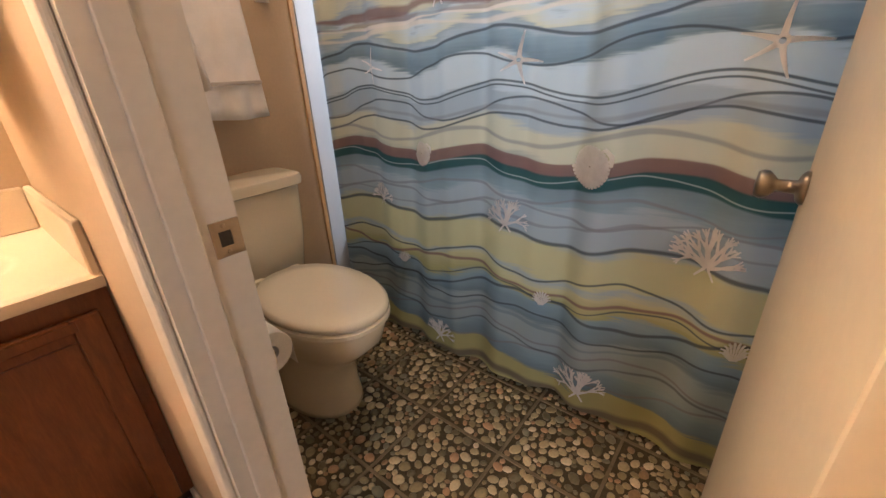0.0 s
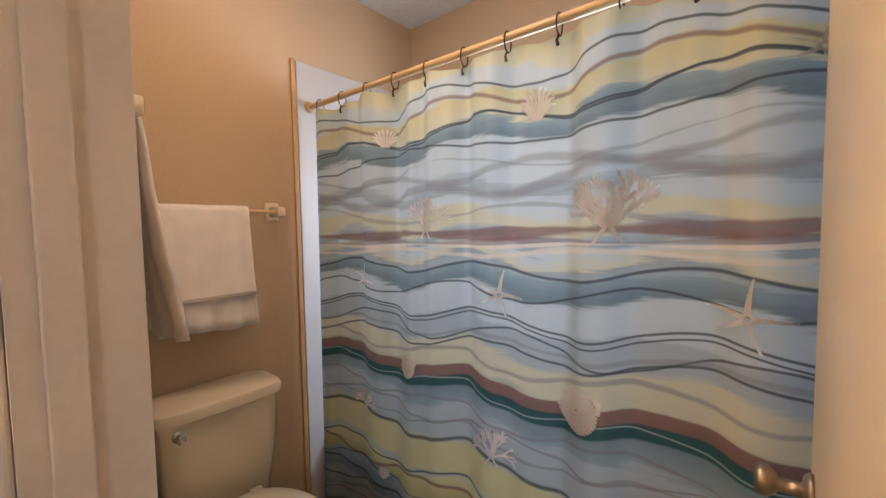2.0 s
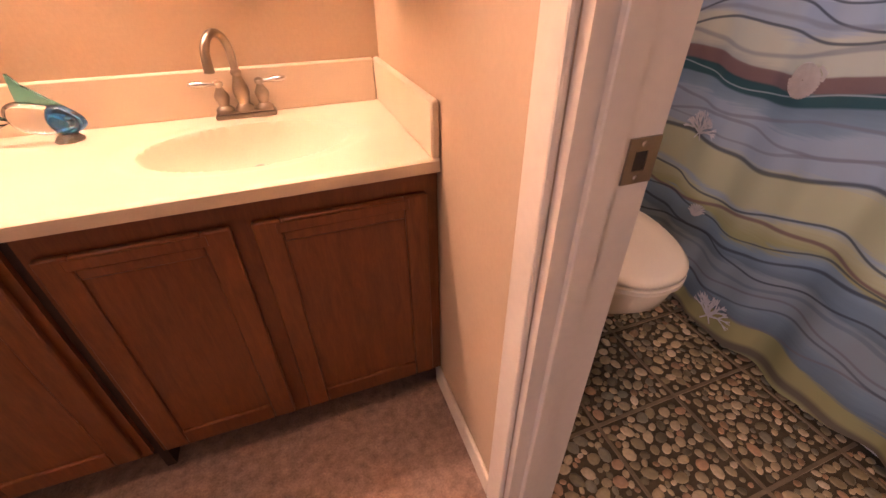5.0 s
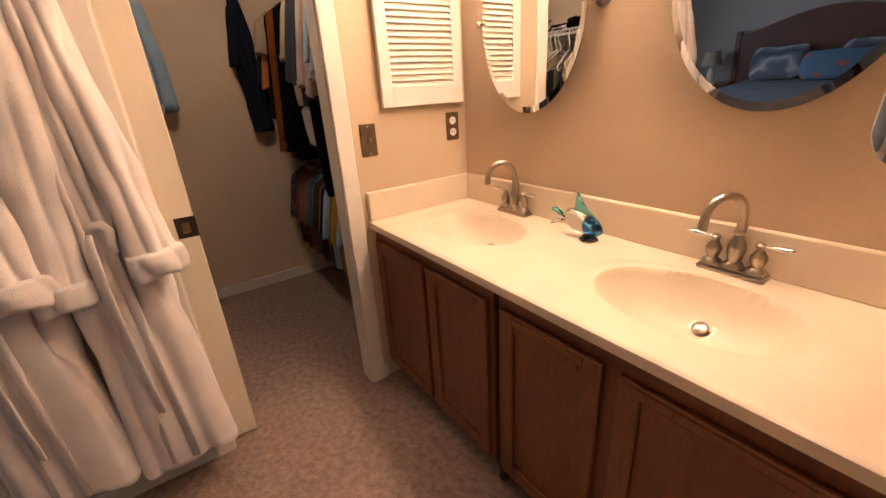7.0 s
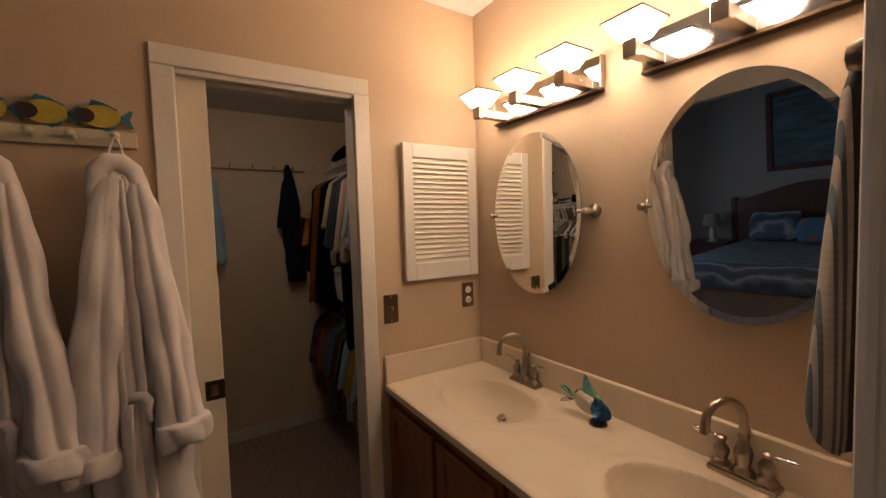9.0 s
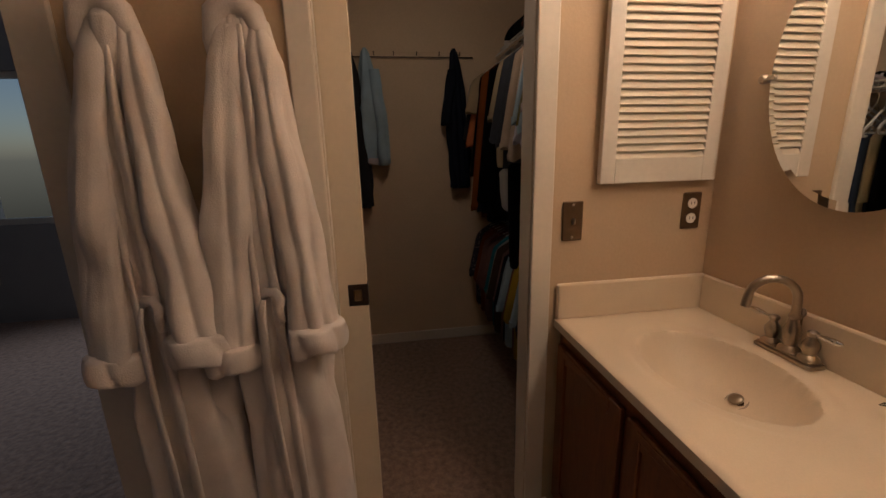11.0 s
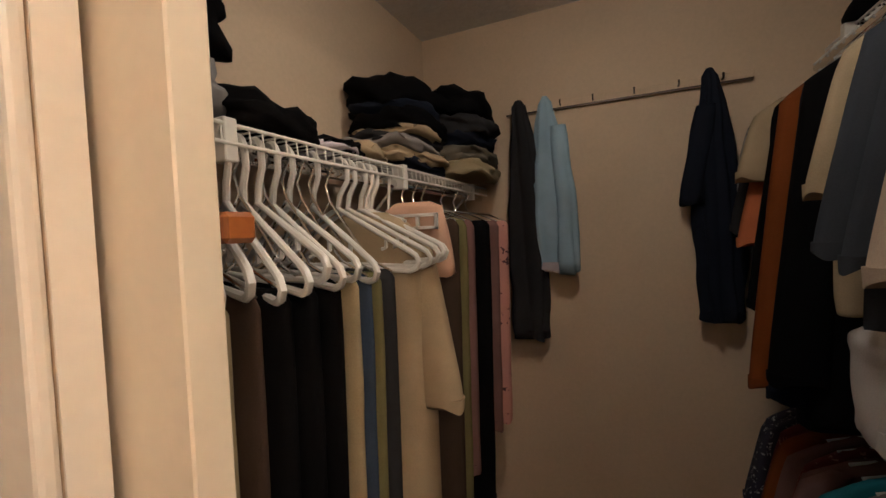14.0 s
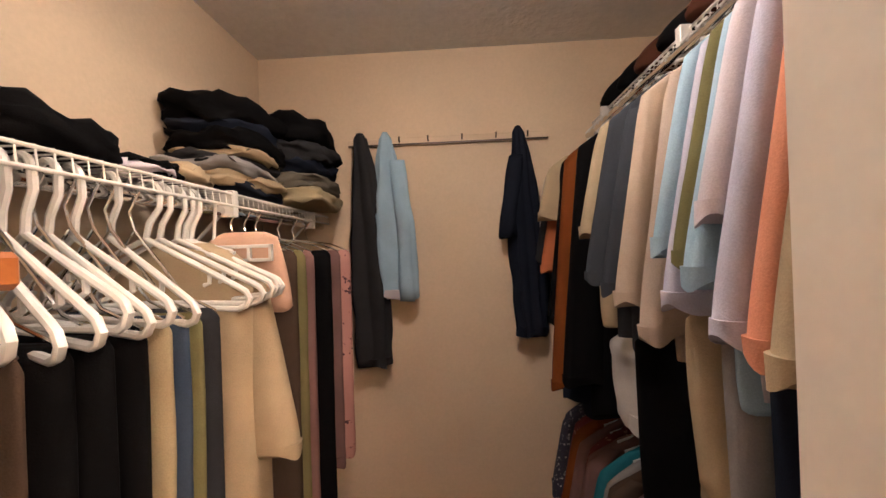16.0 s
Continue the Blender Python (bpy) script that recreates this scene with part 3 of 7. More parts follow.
def basin(x, y):
    """Depth of the counter's top at a place."""
    d = 0.0
    for sx, sy, rx, ry in SINKS:
        r = math.hypot((x - sx) / rx, (y - sy) / ry)
        if r < 1:
            d = max(d, 0.125 * (1 - r ** 2.6) ** 0.8 + 0.004)
        elif r < 1.22:
            d = max(d, 0.004 * (1 - ((r - 1) / 0.22) ** 6))
    return d


def build_counter():
    top = thing("vanity_countertop", (0.79, -0.27, CZ - 0.03), "cream cultured marble countertop with two moulded oval sinks", "countertop")
    bm = bmesh.new()
    nx, ny = 200, 74
    x0, x1, y0, y1 = 0.002, L - 0.002, -0.548, -0.002
    grid = [[bm.verts.new((x0 + (x1 - x0) * i / nx, y0 + (y1 - y0) * j / ny, 0)) for i in range(nx + 1)] for j in range(ny + 1)]
    for row in grid:
        for v in row:
            v.co.z = CZ - basin(v.co.x, v.co.y)
            edge = v.co.y - y0
            if edge < 0.012:
                v.co.z -= 0.006 * (1 - edge / 0.012) ** 2
    for a, b in zip(grid, grid[1:]):
        for i in range(nx):
            bm.faces.new((a[i], a[i + 1], b[i + 1], b[i]))
    low = [bm.verts.new((v.co.x, v.co.y, CZ - 0.032)) for v in grid[0]]
    for i in range(nx):
        bm.faces.new((grid[0][i + 1], grid[0][i], low[i], low[i + 1]))
    part("slab", bm, M_COUNTER, top, smooth=True)
    part("backsplash", boxes(((0.022, -0.020, CZ - 0.002), (L - 0.022, -0.001, 0.928)), bevel=0.005), M_COUNTER, top, smooth=True)
    part("sidesplash", boxes(((0.001, -0.546, CZ - 0.002), (0.021, -0.001, 0.928)), bevel=0.005), M_COUNTER, top, smooth=True)
    part("sidesplash", boxes(((L - 0.021, -0.546, CZ - 0.002), (L - 0.001, -0.001, 0.928)), bevel=0.005), M_COUNTER, top, smooth=True)
    for sx, sy, rx, ry in SINKS:
        drain = thing("sink_drain", (sx, sy + 0.080, CZ - basin(sx, sy + 0.080) - 0.001), "nickel pop-up drain in the sink bowl", "drain", "sink drains")
        up = ((basin(sx + 0.01, sy + 0.08) - basin(sx - 0.01, sy + 0.08)) / 0.02, (basin(sx, sy + 0.09) - basin(sx, sy + 0.07)) / 0.02, 1.0)
        bm = bmesh.new()
        lathe(bm, [(0.031, -0.002), (0.031, 0.001), (0.028, 0.003), (0.024, 0.002), (0.023, -0.001)], drain.location, up, 24)
        part("flange", bm, M_NICKEL, drain, smooth="full")
        bm = bmesh.new()
        lathe(bm, [(0.0235, -0.003), (0.0235, 0.0016), (0.0, 0.0012)], drain.location, up, 24)
        part("well", bm, M_LIP, drain, "dark ring under the stopper")
        bm = bmesh.new()
        lathe(bm, [(0.007, 0.0), (0.007, 0.007), (0.018, 0.009), (0.0185, 0.011), (0.013, 0.0135), (0, 0.014)], drain.location, up, 24)
        part("stopper", bm, M_NICKEL, drain, smooth="full")


def cabinet_door(cab, x0, x1, z0, z1, y):
    door = part("door", boxes(((x0, y - 0.006, z0), (x0 + 0.055, y + 0.012, z1)), ((x1 - 0.055, y - 0.006, z0), (x1, y + 0.012, z1)), ((x0 + 0.055, y - 0.006, z0), (x1 - 0.055, y + 0.012, z0 + 0.055)), ((x0 + 0.055, y - 0.006, z1 - 0.055), (x1 - 0.055, y + 0.012, z1)), bevel=0.0035), M_CABINET, cab, smooth=True)
    part("panel", boxes(((x0 + 0.052, y + 0.003, z0 + 0.052), (x1 - 0.052, y + 0.010, z1 - 0.052))), M_CABINET, door)
    bm = bmesh.new()
    box(bm, (x0 + 0.045, y - 0.009, z1 - 0.030), (x1 - 0.045, y - 0.006, z1 - 0.006), 0.0025, 2)
    part("finger_pull", bm, M_CABINET, door, "routed finger pull along the door top")


def build_cabinets():
    for x0, x1, doors in ((0.002, 0.766, ((0.030, 0.385), (0.425, 0.742))), (0.790, L - 0.002, ((0.812, 1.128), (1.180, 1.545)))):
        cab = thing("vanity_cabinet", ((x0 + x1) / 2, -0.27, 0), "reddish-brown stained wooden vanity cabinet with two doors", "vanity cabinet", "vanity cabinets")
        yf = -0.522
        bm = boxes(((x0, yf, 0.09), (x1, yf + 0.02, 0.115)), ((x0, yf, 0.712), (x1, yf + 0.02, 0.774)))
        edges = [x0] + [v for d in doors for v in d] + [x1]
        for a, b in zip(edges[::2], edges[1::2]):
            box(bm, (a, yf, 0.115), (b, yf + 0.02, 0.712))
        part("face_frame", bm, M_CABINET, cab)
        # body and toe kick get the darkened wood, for shade behind the doors and below
        part("body", boxes(((x0, yf + 0.02, 0.09), (x1, -0.004, 0.655))), M_CABINET_SHADED, cab)
        part("toe_kick", boxes(((x0, -0.455, 0.0), (x1, -0.43, 0.09))), M_CABINET_SHADED, cab)
        for a, b in doors:
            cabinet_door(cab, a - 0.006, b + 0.006, 0.108, 0.722, yf - 0.0125)
    # strip added between the cabinets; its dark colour paints the shade of the gap
    structure("cabinet_gap_shade", boxes(((0.766, -0.508, 0.0), (0.790, -0.45, 0.774))), M_CABINET_SHADED, "dark strip standing for shade in the gap between the two vanity cabinets", "filler strip")


def build_faucet():
    f = thing("faucet", (0, 0, 0), "brushed nickel two-handle faucet with high arched spout", "faucet", "vanity faucets")
    bm = bmesh.new()
    box(bm, (-0.080, -0.026, 0.0), (0.080, 0.026, 0.014), 0.006, 2)
    box(bm, (-0.074, -0.022, 0.014), (0.074, 0.022, 0.020), 0.004, 2)
    part("base_plate", bm, M_NICKEL, f, smooth=True)
    bm = bmesh.new()
    lathe(bm, [(0.026, 0.02), (0.024, 0.028), (0.016, 0.036), (0.018, 0.048), (0.0215, 0.066), (0.0205, 0.080), (0.014, 0.096), (0.011, 0.108), (0.0145, 0.113), (0.0145, 0.118), (0.011, 0.124)], (0, 0, 0), n=18)
    turn = (-0.42, -0.91)
    arc = [(0, 0, 0.11)] + [((0.056 - 0.056 * math.cos(a)) * turn[0], (0.056 - 0.056 * math.cos(a)) * turn[1], 0.160 + 0.056 * math.sin(a)) for a in (math.pi * k / 10 for k in range(11))] + [(0.114 * turn[0], 0.114 * turn[1], 0.135)]
    tube(bm, arc, [0.0105] * (len(arc) - 2) + [0.0115, 0.0125], 12)
    part("spout", bm, M_NICKEL, f, smooth=True)
    bm = bmesh.new()
    tube(bm, [(0, 0.022, 0.02), (0, 0.024, 0.115)], 0.0025, 8)
    lathe(bm, [(0.003, 0.110), (0.007, 0.117), (0.008, 0.126), (0.004, 0.134), (0, 0.136)], (0, 0.024, 0), n=12)
    part("lift_rod", bm, M_NICKEL, f, smooth=True)
    for s in (-1, 1):
        bm = bmesh.new()
        lathe(bm, [(0.024, 0.02), (0.023, 0.026), (0.013, 0.034), (0.016, 0.044), (0.0195, 0.056), (0.0185, 0.064), (0.011, 0.076), (0.0085, 0.082), (0.0125, 0.087), (0.0125, 0.094), (0.006, 0.099), (0, 0.100)], (s * 0.0515, 0, 0), n=18)
        valve = part("handle_base", bm, M_NICKEL, f, smooth=True)
        bm = bmesh.new()
        tube(bm, [(s * 0.052, 0, 0.090), (s * 0.070, -0.002, 0.091), (s * 0.085, -0.003, 0.092), (s * 0.103, -0.004, 0.093), (s * 0.118, -0.005, 0.094), (s * 0.123, -0.005, 0.094)], [0.005, 0.0045, 0.007, 0.0085, 0.006, 0.002], 10)
        part("lever", bm, M_CHROME, valve, smooth=True)
    f.location = (0.372, -0.050, CZ)
    copy_thing(f, pose(1.180, -0.050, CZ))


def glass_ornament():
    fish = thing("glass_fish", (0.80, -0.09, CZ), "blue and clear blown glass fish ornament on the countertop", "ornament")
    blue, clear_glass = clear("deep_blue_glass", (0.02, 0.22, 0.62)), clear("clear_glass", (0.86, 0.90, 0.92))
    aqua = clear("aqua_glass", (0.22, 0.74, 0.78), 0.05)
    y = -0.090

    def leaf(points, half, thin=0.35):
        """A rounded glass shape: an outline in x and z, thick in the middle."""
        bm = bmesh.new()
        cx, cz = sum(p[0] for p in points) / len(points), sum(p[1] for p in points) / len(points)
        rings(bm, [[(cx + (px - cx) * k, y + d * half, cz + (pz - cz) * k) for px, pz in points] for k, d in ((thin, -1), (0.80, -0.72), (1.0, 0.0), (0.80, 0.72), (thin, 1))])
        return bm

    def outline(x0, x1, zc, up, down, lean, n=22):
        pts = []
        for i in range(n):
            a = 2 * math.pi * i / n
            px = math.cos(a)
            h = up if math.sin(a) > 0 else down
            pts.append(((x0 + x1) / 2 + px * (x1 - x0) / 2, zc + lean * px + h * math.sin(a) * (1 - 0.25 * px)))
        return pts

    part("body", leaf(outline(0.700, 0.836, CZ + 0.054, 0.040, 0.036, -0.012), 0.017), clear_glass, fish, "clear glass body with dark streaks", "full")
    part("head", leaf(outline(0.776, 0.853, CZ + 0.046, 0.038, 0.030, -0.004), 0.0185), blue, fish, "cobalt blue head", "full")
    part("dorsal_fin", leaf([(0.738, CZ + 0.090), (0.741, CZ + 0.125), (0.746, CZ + 0.158), (0.752, CZ + 0.157), (0.765, CZ + 0.135), (0.790, CZ + 0.112), (0.828, CZ + 0.078), (0.790, CZ + 0.084)], 0.006, 0.6), aqua, fish, "tall teal dorsal fin", True)
    part("tail_fin", leaf([(0.708, CZ + 0.056), (0.690, CZ + 0.080), (0.668, CZ + 0.092), (0.644, CZ + 0.086), (0.640, CZ + 0.078), (0.668, CZ + 0.070)], 0.006, 0.6), aqua, fish, "teal tail fin", True)
    part("tail_fin", leaf([(0.708, CZ + 0.054), (0.684, CZ + 0.040), (0.660, CZ + 0.030), (0.636, CZ + 0.022), (0.644, CZ + 0.034), (0.672, CZ + 0.052)], 0.005, 0.6), clear_glass, fish, "clear tail lobe", True)
    bm = bmesh.new()
    lathe(bm, [(0.030, 0.0), (0.032, 0.004), (0.024, 0.012), (0.012, 0.024)], (0.802, y, CZ), n=20)
    part("base", bm, clear_glass, fish, "clear glass foot", "full")
    fish.location = (0.775, -0.105, CZ)


def oval_mirror(cx, cz, rx, rz, tilt, turn, label):
    mir = thing("oval_mirror", (cx, -0.052, cz), label, "mirror", "pivot mirrors")
    bm = bmesh.new()
    n = 72
    ring = lambda k, y: [(cx + k * rx * math.cos(2 * math.pi * i / n), -0.052 + y, cz + k * rz * math.sin(2 * math.pi * i / n)) for i in range(n)]
    edge = 1 - 0.016 / rx
    rows = rings(bm, [ring(1.0, 0.002), ring(1.0, -0.001), ring(edge, -0.0024)], cap=False)
    bm.faces.new(rows[-1])
    pane = part("mirror_pane", bm, M_MIRROR, mir, "bevelled oval mirror glass")
    bm = bmesh.new()
    rings(bm, [ring(0.995, 0.003), ring(0.995, 0.006)])
    back = part("backing", bm, M_BLACK, mir)
    for ob in (pane, back):
        ob.rotation_euler = (radians(tilt), 0, radians(turn))
    for s in (-1, 1):
        x = cx + s * (rx + 0.016)
        bm = bmesh.new()
        lathe(bm, [(0.026, 0), (0.026, 0.005), (0.015, 0.012), (0.010, 0.018), (0.010, 0.040), (0.013, 0.046), (0.013, 0.058), (0.008, 0.064), (0, 0.065)], (x + s * 0.004, 0, cz), (0, -1, 0), 18)
        arm = part("bracket", bm, M_NICKEL, mir, "brushed nickel pivot bracket", True)
        bm = bmesh.new()
        lathe(bm, [(0.005, 0), (0.008, 0.010), (0.006, 0.030), (0.009, 0.036), (0.0, 0.040)], (x + s * 0.006, -0.052, cz), (-s, 0, 0), 12)
        part("pivot_pin", bm, M_NICKEL, arm, smooth=True)


def light_bar(x0, x1, label):
    """A wall bar with three flared square glass shades."""
    z0, z1 = 1.955, 2.064
    bar = thing("vanity_light", ((x0 + x1) / 2, -0.012, z0), label, "wall light", "vanity lights")
    part("back_plate", boxes(((x0, -0.026, z0), (x1, -0.001, z1)), bevel=0.002), M_CHROME, bar, "polished mirror-like back plate")
    part("lower_lip", boxes(((x0 - 0.002, -0.033, z0 - 0.011), (x1 + 0.002, -0.001, z0 - 0.0015)), bevel=0.001), M_LIP, bar, "dark bronze lower lip")
    for s, x in ((-1, x0), (1, x1)):
        part("end_strip", boxes(((min(x, x + s * 0.004), -0.029, z0), (max(x, x + s * 0.004), -0.001, z1 + 0.002)), bevel=0.0008), M_NICKEL, bar)
    for k in range(3):
        c = (x0 + x1) / 2 + 0.2275 * (k - 1)
        bm = boxes(((c - 0.019, -0.152, z0 + 0.004), (c + 0.019, -0.027, z0 + 0.036)), ((c - 0.021, -0.176, z0 - 0.002), (c + 0.021, -0.152, z0 + 0.048)), bevel=0.002)
        arm = part("arm", bm, M_NICKEL, bar)
        bm = bmesh.new()
        lathe(bm, [(0.004, 0), (0.004, 0.002), (0.0, 0.003)], (c + 0.0192, -0.09, z0 + 0.020), (1, 0, 0), 8)
        part("screw", bm, M_CHROME, arm)
        zb, zt, yc = z0 + 0.050, z0 + 0.104, -0.150
        loops = []
        for z, h in ((zb, 0.030), (zb + 0.001, 0.033), (zt, 0.062), (zt, 0.057), (zb + 0.008, 0.028)):
            loops.append([(c - h, yc - h, z), (c + h, yc - h, z), (c + h, yc + h, z), (c - h, yc + h, z)])
        bm = bmesh.new()
        rings(bm, loops)
        shade = part("shade", bm, M_SHADE, bar, "lit flared square white glass shade")
        bm = bmesh.new()
        for s in ((-1, 0), (1, 0), (0, -1), (0, 1)):
            a, b = 0.0645, 0.0020
            lo = (c + s[0] * a - (b if s[0] else a), yc + s[1] * a - (b if s[1] else a), zt - 0.0035)
            hi = (c + s[0] * a + (b if s[0] else a), yc + s[1] * a + (b if s[1] else a), zt + 0.0025)
            box(bm, lo, hi)
        part("rim", bm, M_SHADE_RIM, shade)
        bm = bmesh.new()
        lathe(bm, [(0.018, 0), (0.018, 0.008), (0.004, 0.010)], (c, yc, z0 + 0.037), n=12)
        part("socket", bm, M_NICKEL, arm)


def louvred_panel():
    y0, y1, z0, z1 = -0.432, -0.034, 1.253, 1.871
    pan = thing("louvred_cabinet_door", (0.015, (y0 + y1) / 2, z0), "cream louvred wooden cabinet door on the wall", "louvred cabinet")
    part("frame", boxes(((0.012, y0, z0), (0.034, y0 + 0.048, z1)), ((0.012, y1 - 0.048, z0), (0.034, y1, z1)), ((0.012, y0 + 0.048, z0), (0.034, y1 - 0.048, z0 + 0.075)), ((0.012, y0 + 0.048, z1 - 0.062), (0.034, y1 - 0.048, z1)), bevel=0.002), M_TRIM, pan)
    part("carcase", boxes(((0.0, y0 + 0.010, z0 + 0.01), (0.011, y1 - 0.005, z1 - 0.01))), M_TRIM, pan)
    n = 21
    za, zb = z0 + 0.075, z1 - 0.062
    for k in range(n):
        z = za + (zb - za) * (k + 0.5) / n
        bm = bmesh.new()
        rings(bm, [[(0.016, y, z + 0.013), (0.019, y, z + 0.015), (0.034, y, z - 0.011), (0.031, y, z - 0.014)] for y in (y0 + 0.046, y1 - 0.046)])
        part("slat", bm, M_SLAT, pan)


def wall_plates():
    M_PLATE = surface("aged_bronze_plate", (0.16, 0.105, 0.06), 0.4, 0.7, var=0.12, bump=0, fine_bump=0.05)
    sw = thing("light_switch", (0.0, -0.501, 1.136), "antique bronze toggle switch plate on the wall", "light switch")
    part("plate", boxes(((0.0, -0.536, 1.072), (0.006, -0.466, 1.200)), bevel=0.003), M_PLATE, sw, smooth=True)
    part("toggle", boxes(((0.006, -0.506, 1.127), (0.018, -0.496, 1.145)), bevel=0.002), M_NICKEL, sw, "metal toggle")
    for z in (1.083, 1.189):
        bm = bmesh.new()
        lathe(bm, [(0.004, 0), (0.004, 0.0015), (0.002, 0.0025), (0, 0.0026)], (0.006, -0.501, z), (1, 0, 0), 10)
        part("screw", bm, M_NICKEL, sw, smooth=True)
    out = thing("wall_outlet", (0.0, -0.079, 1.150), "bronze outlet plate with two white sockets", "wall outlet")
    part("plate", boxes(((0.0, -0.114, 1.090), (0.006, -0.044, 1.212)), bevel=0.003), M_PLATE, out, smooth=True)
    for z in (1.126, 1.176):
        bm = bmesh.new()
        lathe(bm, [(0.017, 0), (0.017, 0.0025), (0.015, 0.003)], (0.006, -0.079, z), (1, 0, 0), 16)
        sock = part("socket", bm, M_PLASTIC_WHITE, out)
        for dy in (-0.006, 0.006):
            part("slot", boxes(((0.0089, -0.079 + dy - 0.001, z - 0.004), (0.0096, -0.079 + dy + 0.001, z + 0.006))), M_BLACK, sock)


def fish_rack():
    rack = thing("fish_peg_rack", (0.01, -1.57, 1.800), "cream painted peg rack with yellow and blue wooden fish", "peg rack")
    M_BOARD = surface("rack_cream_paint", (0.62, 0.55, 0.38), 0.6, var=0.12, scale=14)
    M_YELLOW, M_TEAL, M_DARKFISH = surface("fish_yellow_paint", (0.56, 0.44, 0.05), 0.55, var=0.15, scale=25), surface("fish_blue_paint", (0.05, 0.20, 0.28), 0.55, var=0.2, scale=25), surface("fish_dark_paint", (0.05, 0.025, 0.03), 0.55, var=0.2)
    part("board", boxes(((0.002, -1.775, 1.772), (0.020, -1.368, 1.823)), bevel=0.002), M_BOARD, rack)
    for k in range(3):
        c = -1.452 - 0.125 * k

        def outline(points, x0, x1, material, name, parent, label=""):
            bm = bmesh.new()
            rings(bm, [[(x, c + y, 1.862 + z) for y, z in points] for x in (x0, x1)])
            return part(name, bm, material, parent, label)

        body = outline([(0.048 * math.cos(a), 0.034 * math.sin(a)) for a in (2 * math.pi * i / 20 for i in range(20))], 0.012, 0.024, M_YELLOW, "fish_figure", rack, "yellow fish with blue fins")
        outline([(0.040, -0.004), (0.072, 0.026), (0.078, 0.022), (0.068, 0.0), (0.078, -0.026), (0.070, -0.028), (0.040, 0.006)], 0.010, 0.022, M_TEAL, "tail", body)
        outline([(-0.050 + 0.024 * math.cos(a) + 0.012, 0.022 * math.sin(a)) for a in (2 * math.pi * i / 14 for i in range(14))], 0.0245, 0.0265, M_DARKFISH, "head_patch", body)
        outline([(-0.030, 0.024), (-0.020, 0.050), (0.010, 0.042), (0.040, 0.026), (0.030, 0.018), (0.0, 0.030)], 0.010, 0.021, M_TEAL, "back_fin", body)
        outline([(-0.012, -0.028), (0.010, -0.044), (0.034, -0.030), (0.030, -0.016)], 0.010, 0.021, M_TEAL, "belly_fin", body)
    for y in (-1.418, -1.52, -1.61, -1.70):
        bm = bmesh.new()
        lathe(bm, [(0.008, 0), (0.006, 0.02), (0.007, 0.03), (0.012, 0.036), (0.012, 0.044), (0.006, 0.05), (0, 0.051)], (0.018, y, 1.795), (1, 0, 0.15), 12)
        part("peg", bm, M_BOARD, rack, smooth=True)


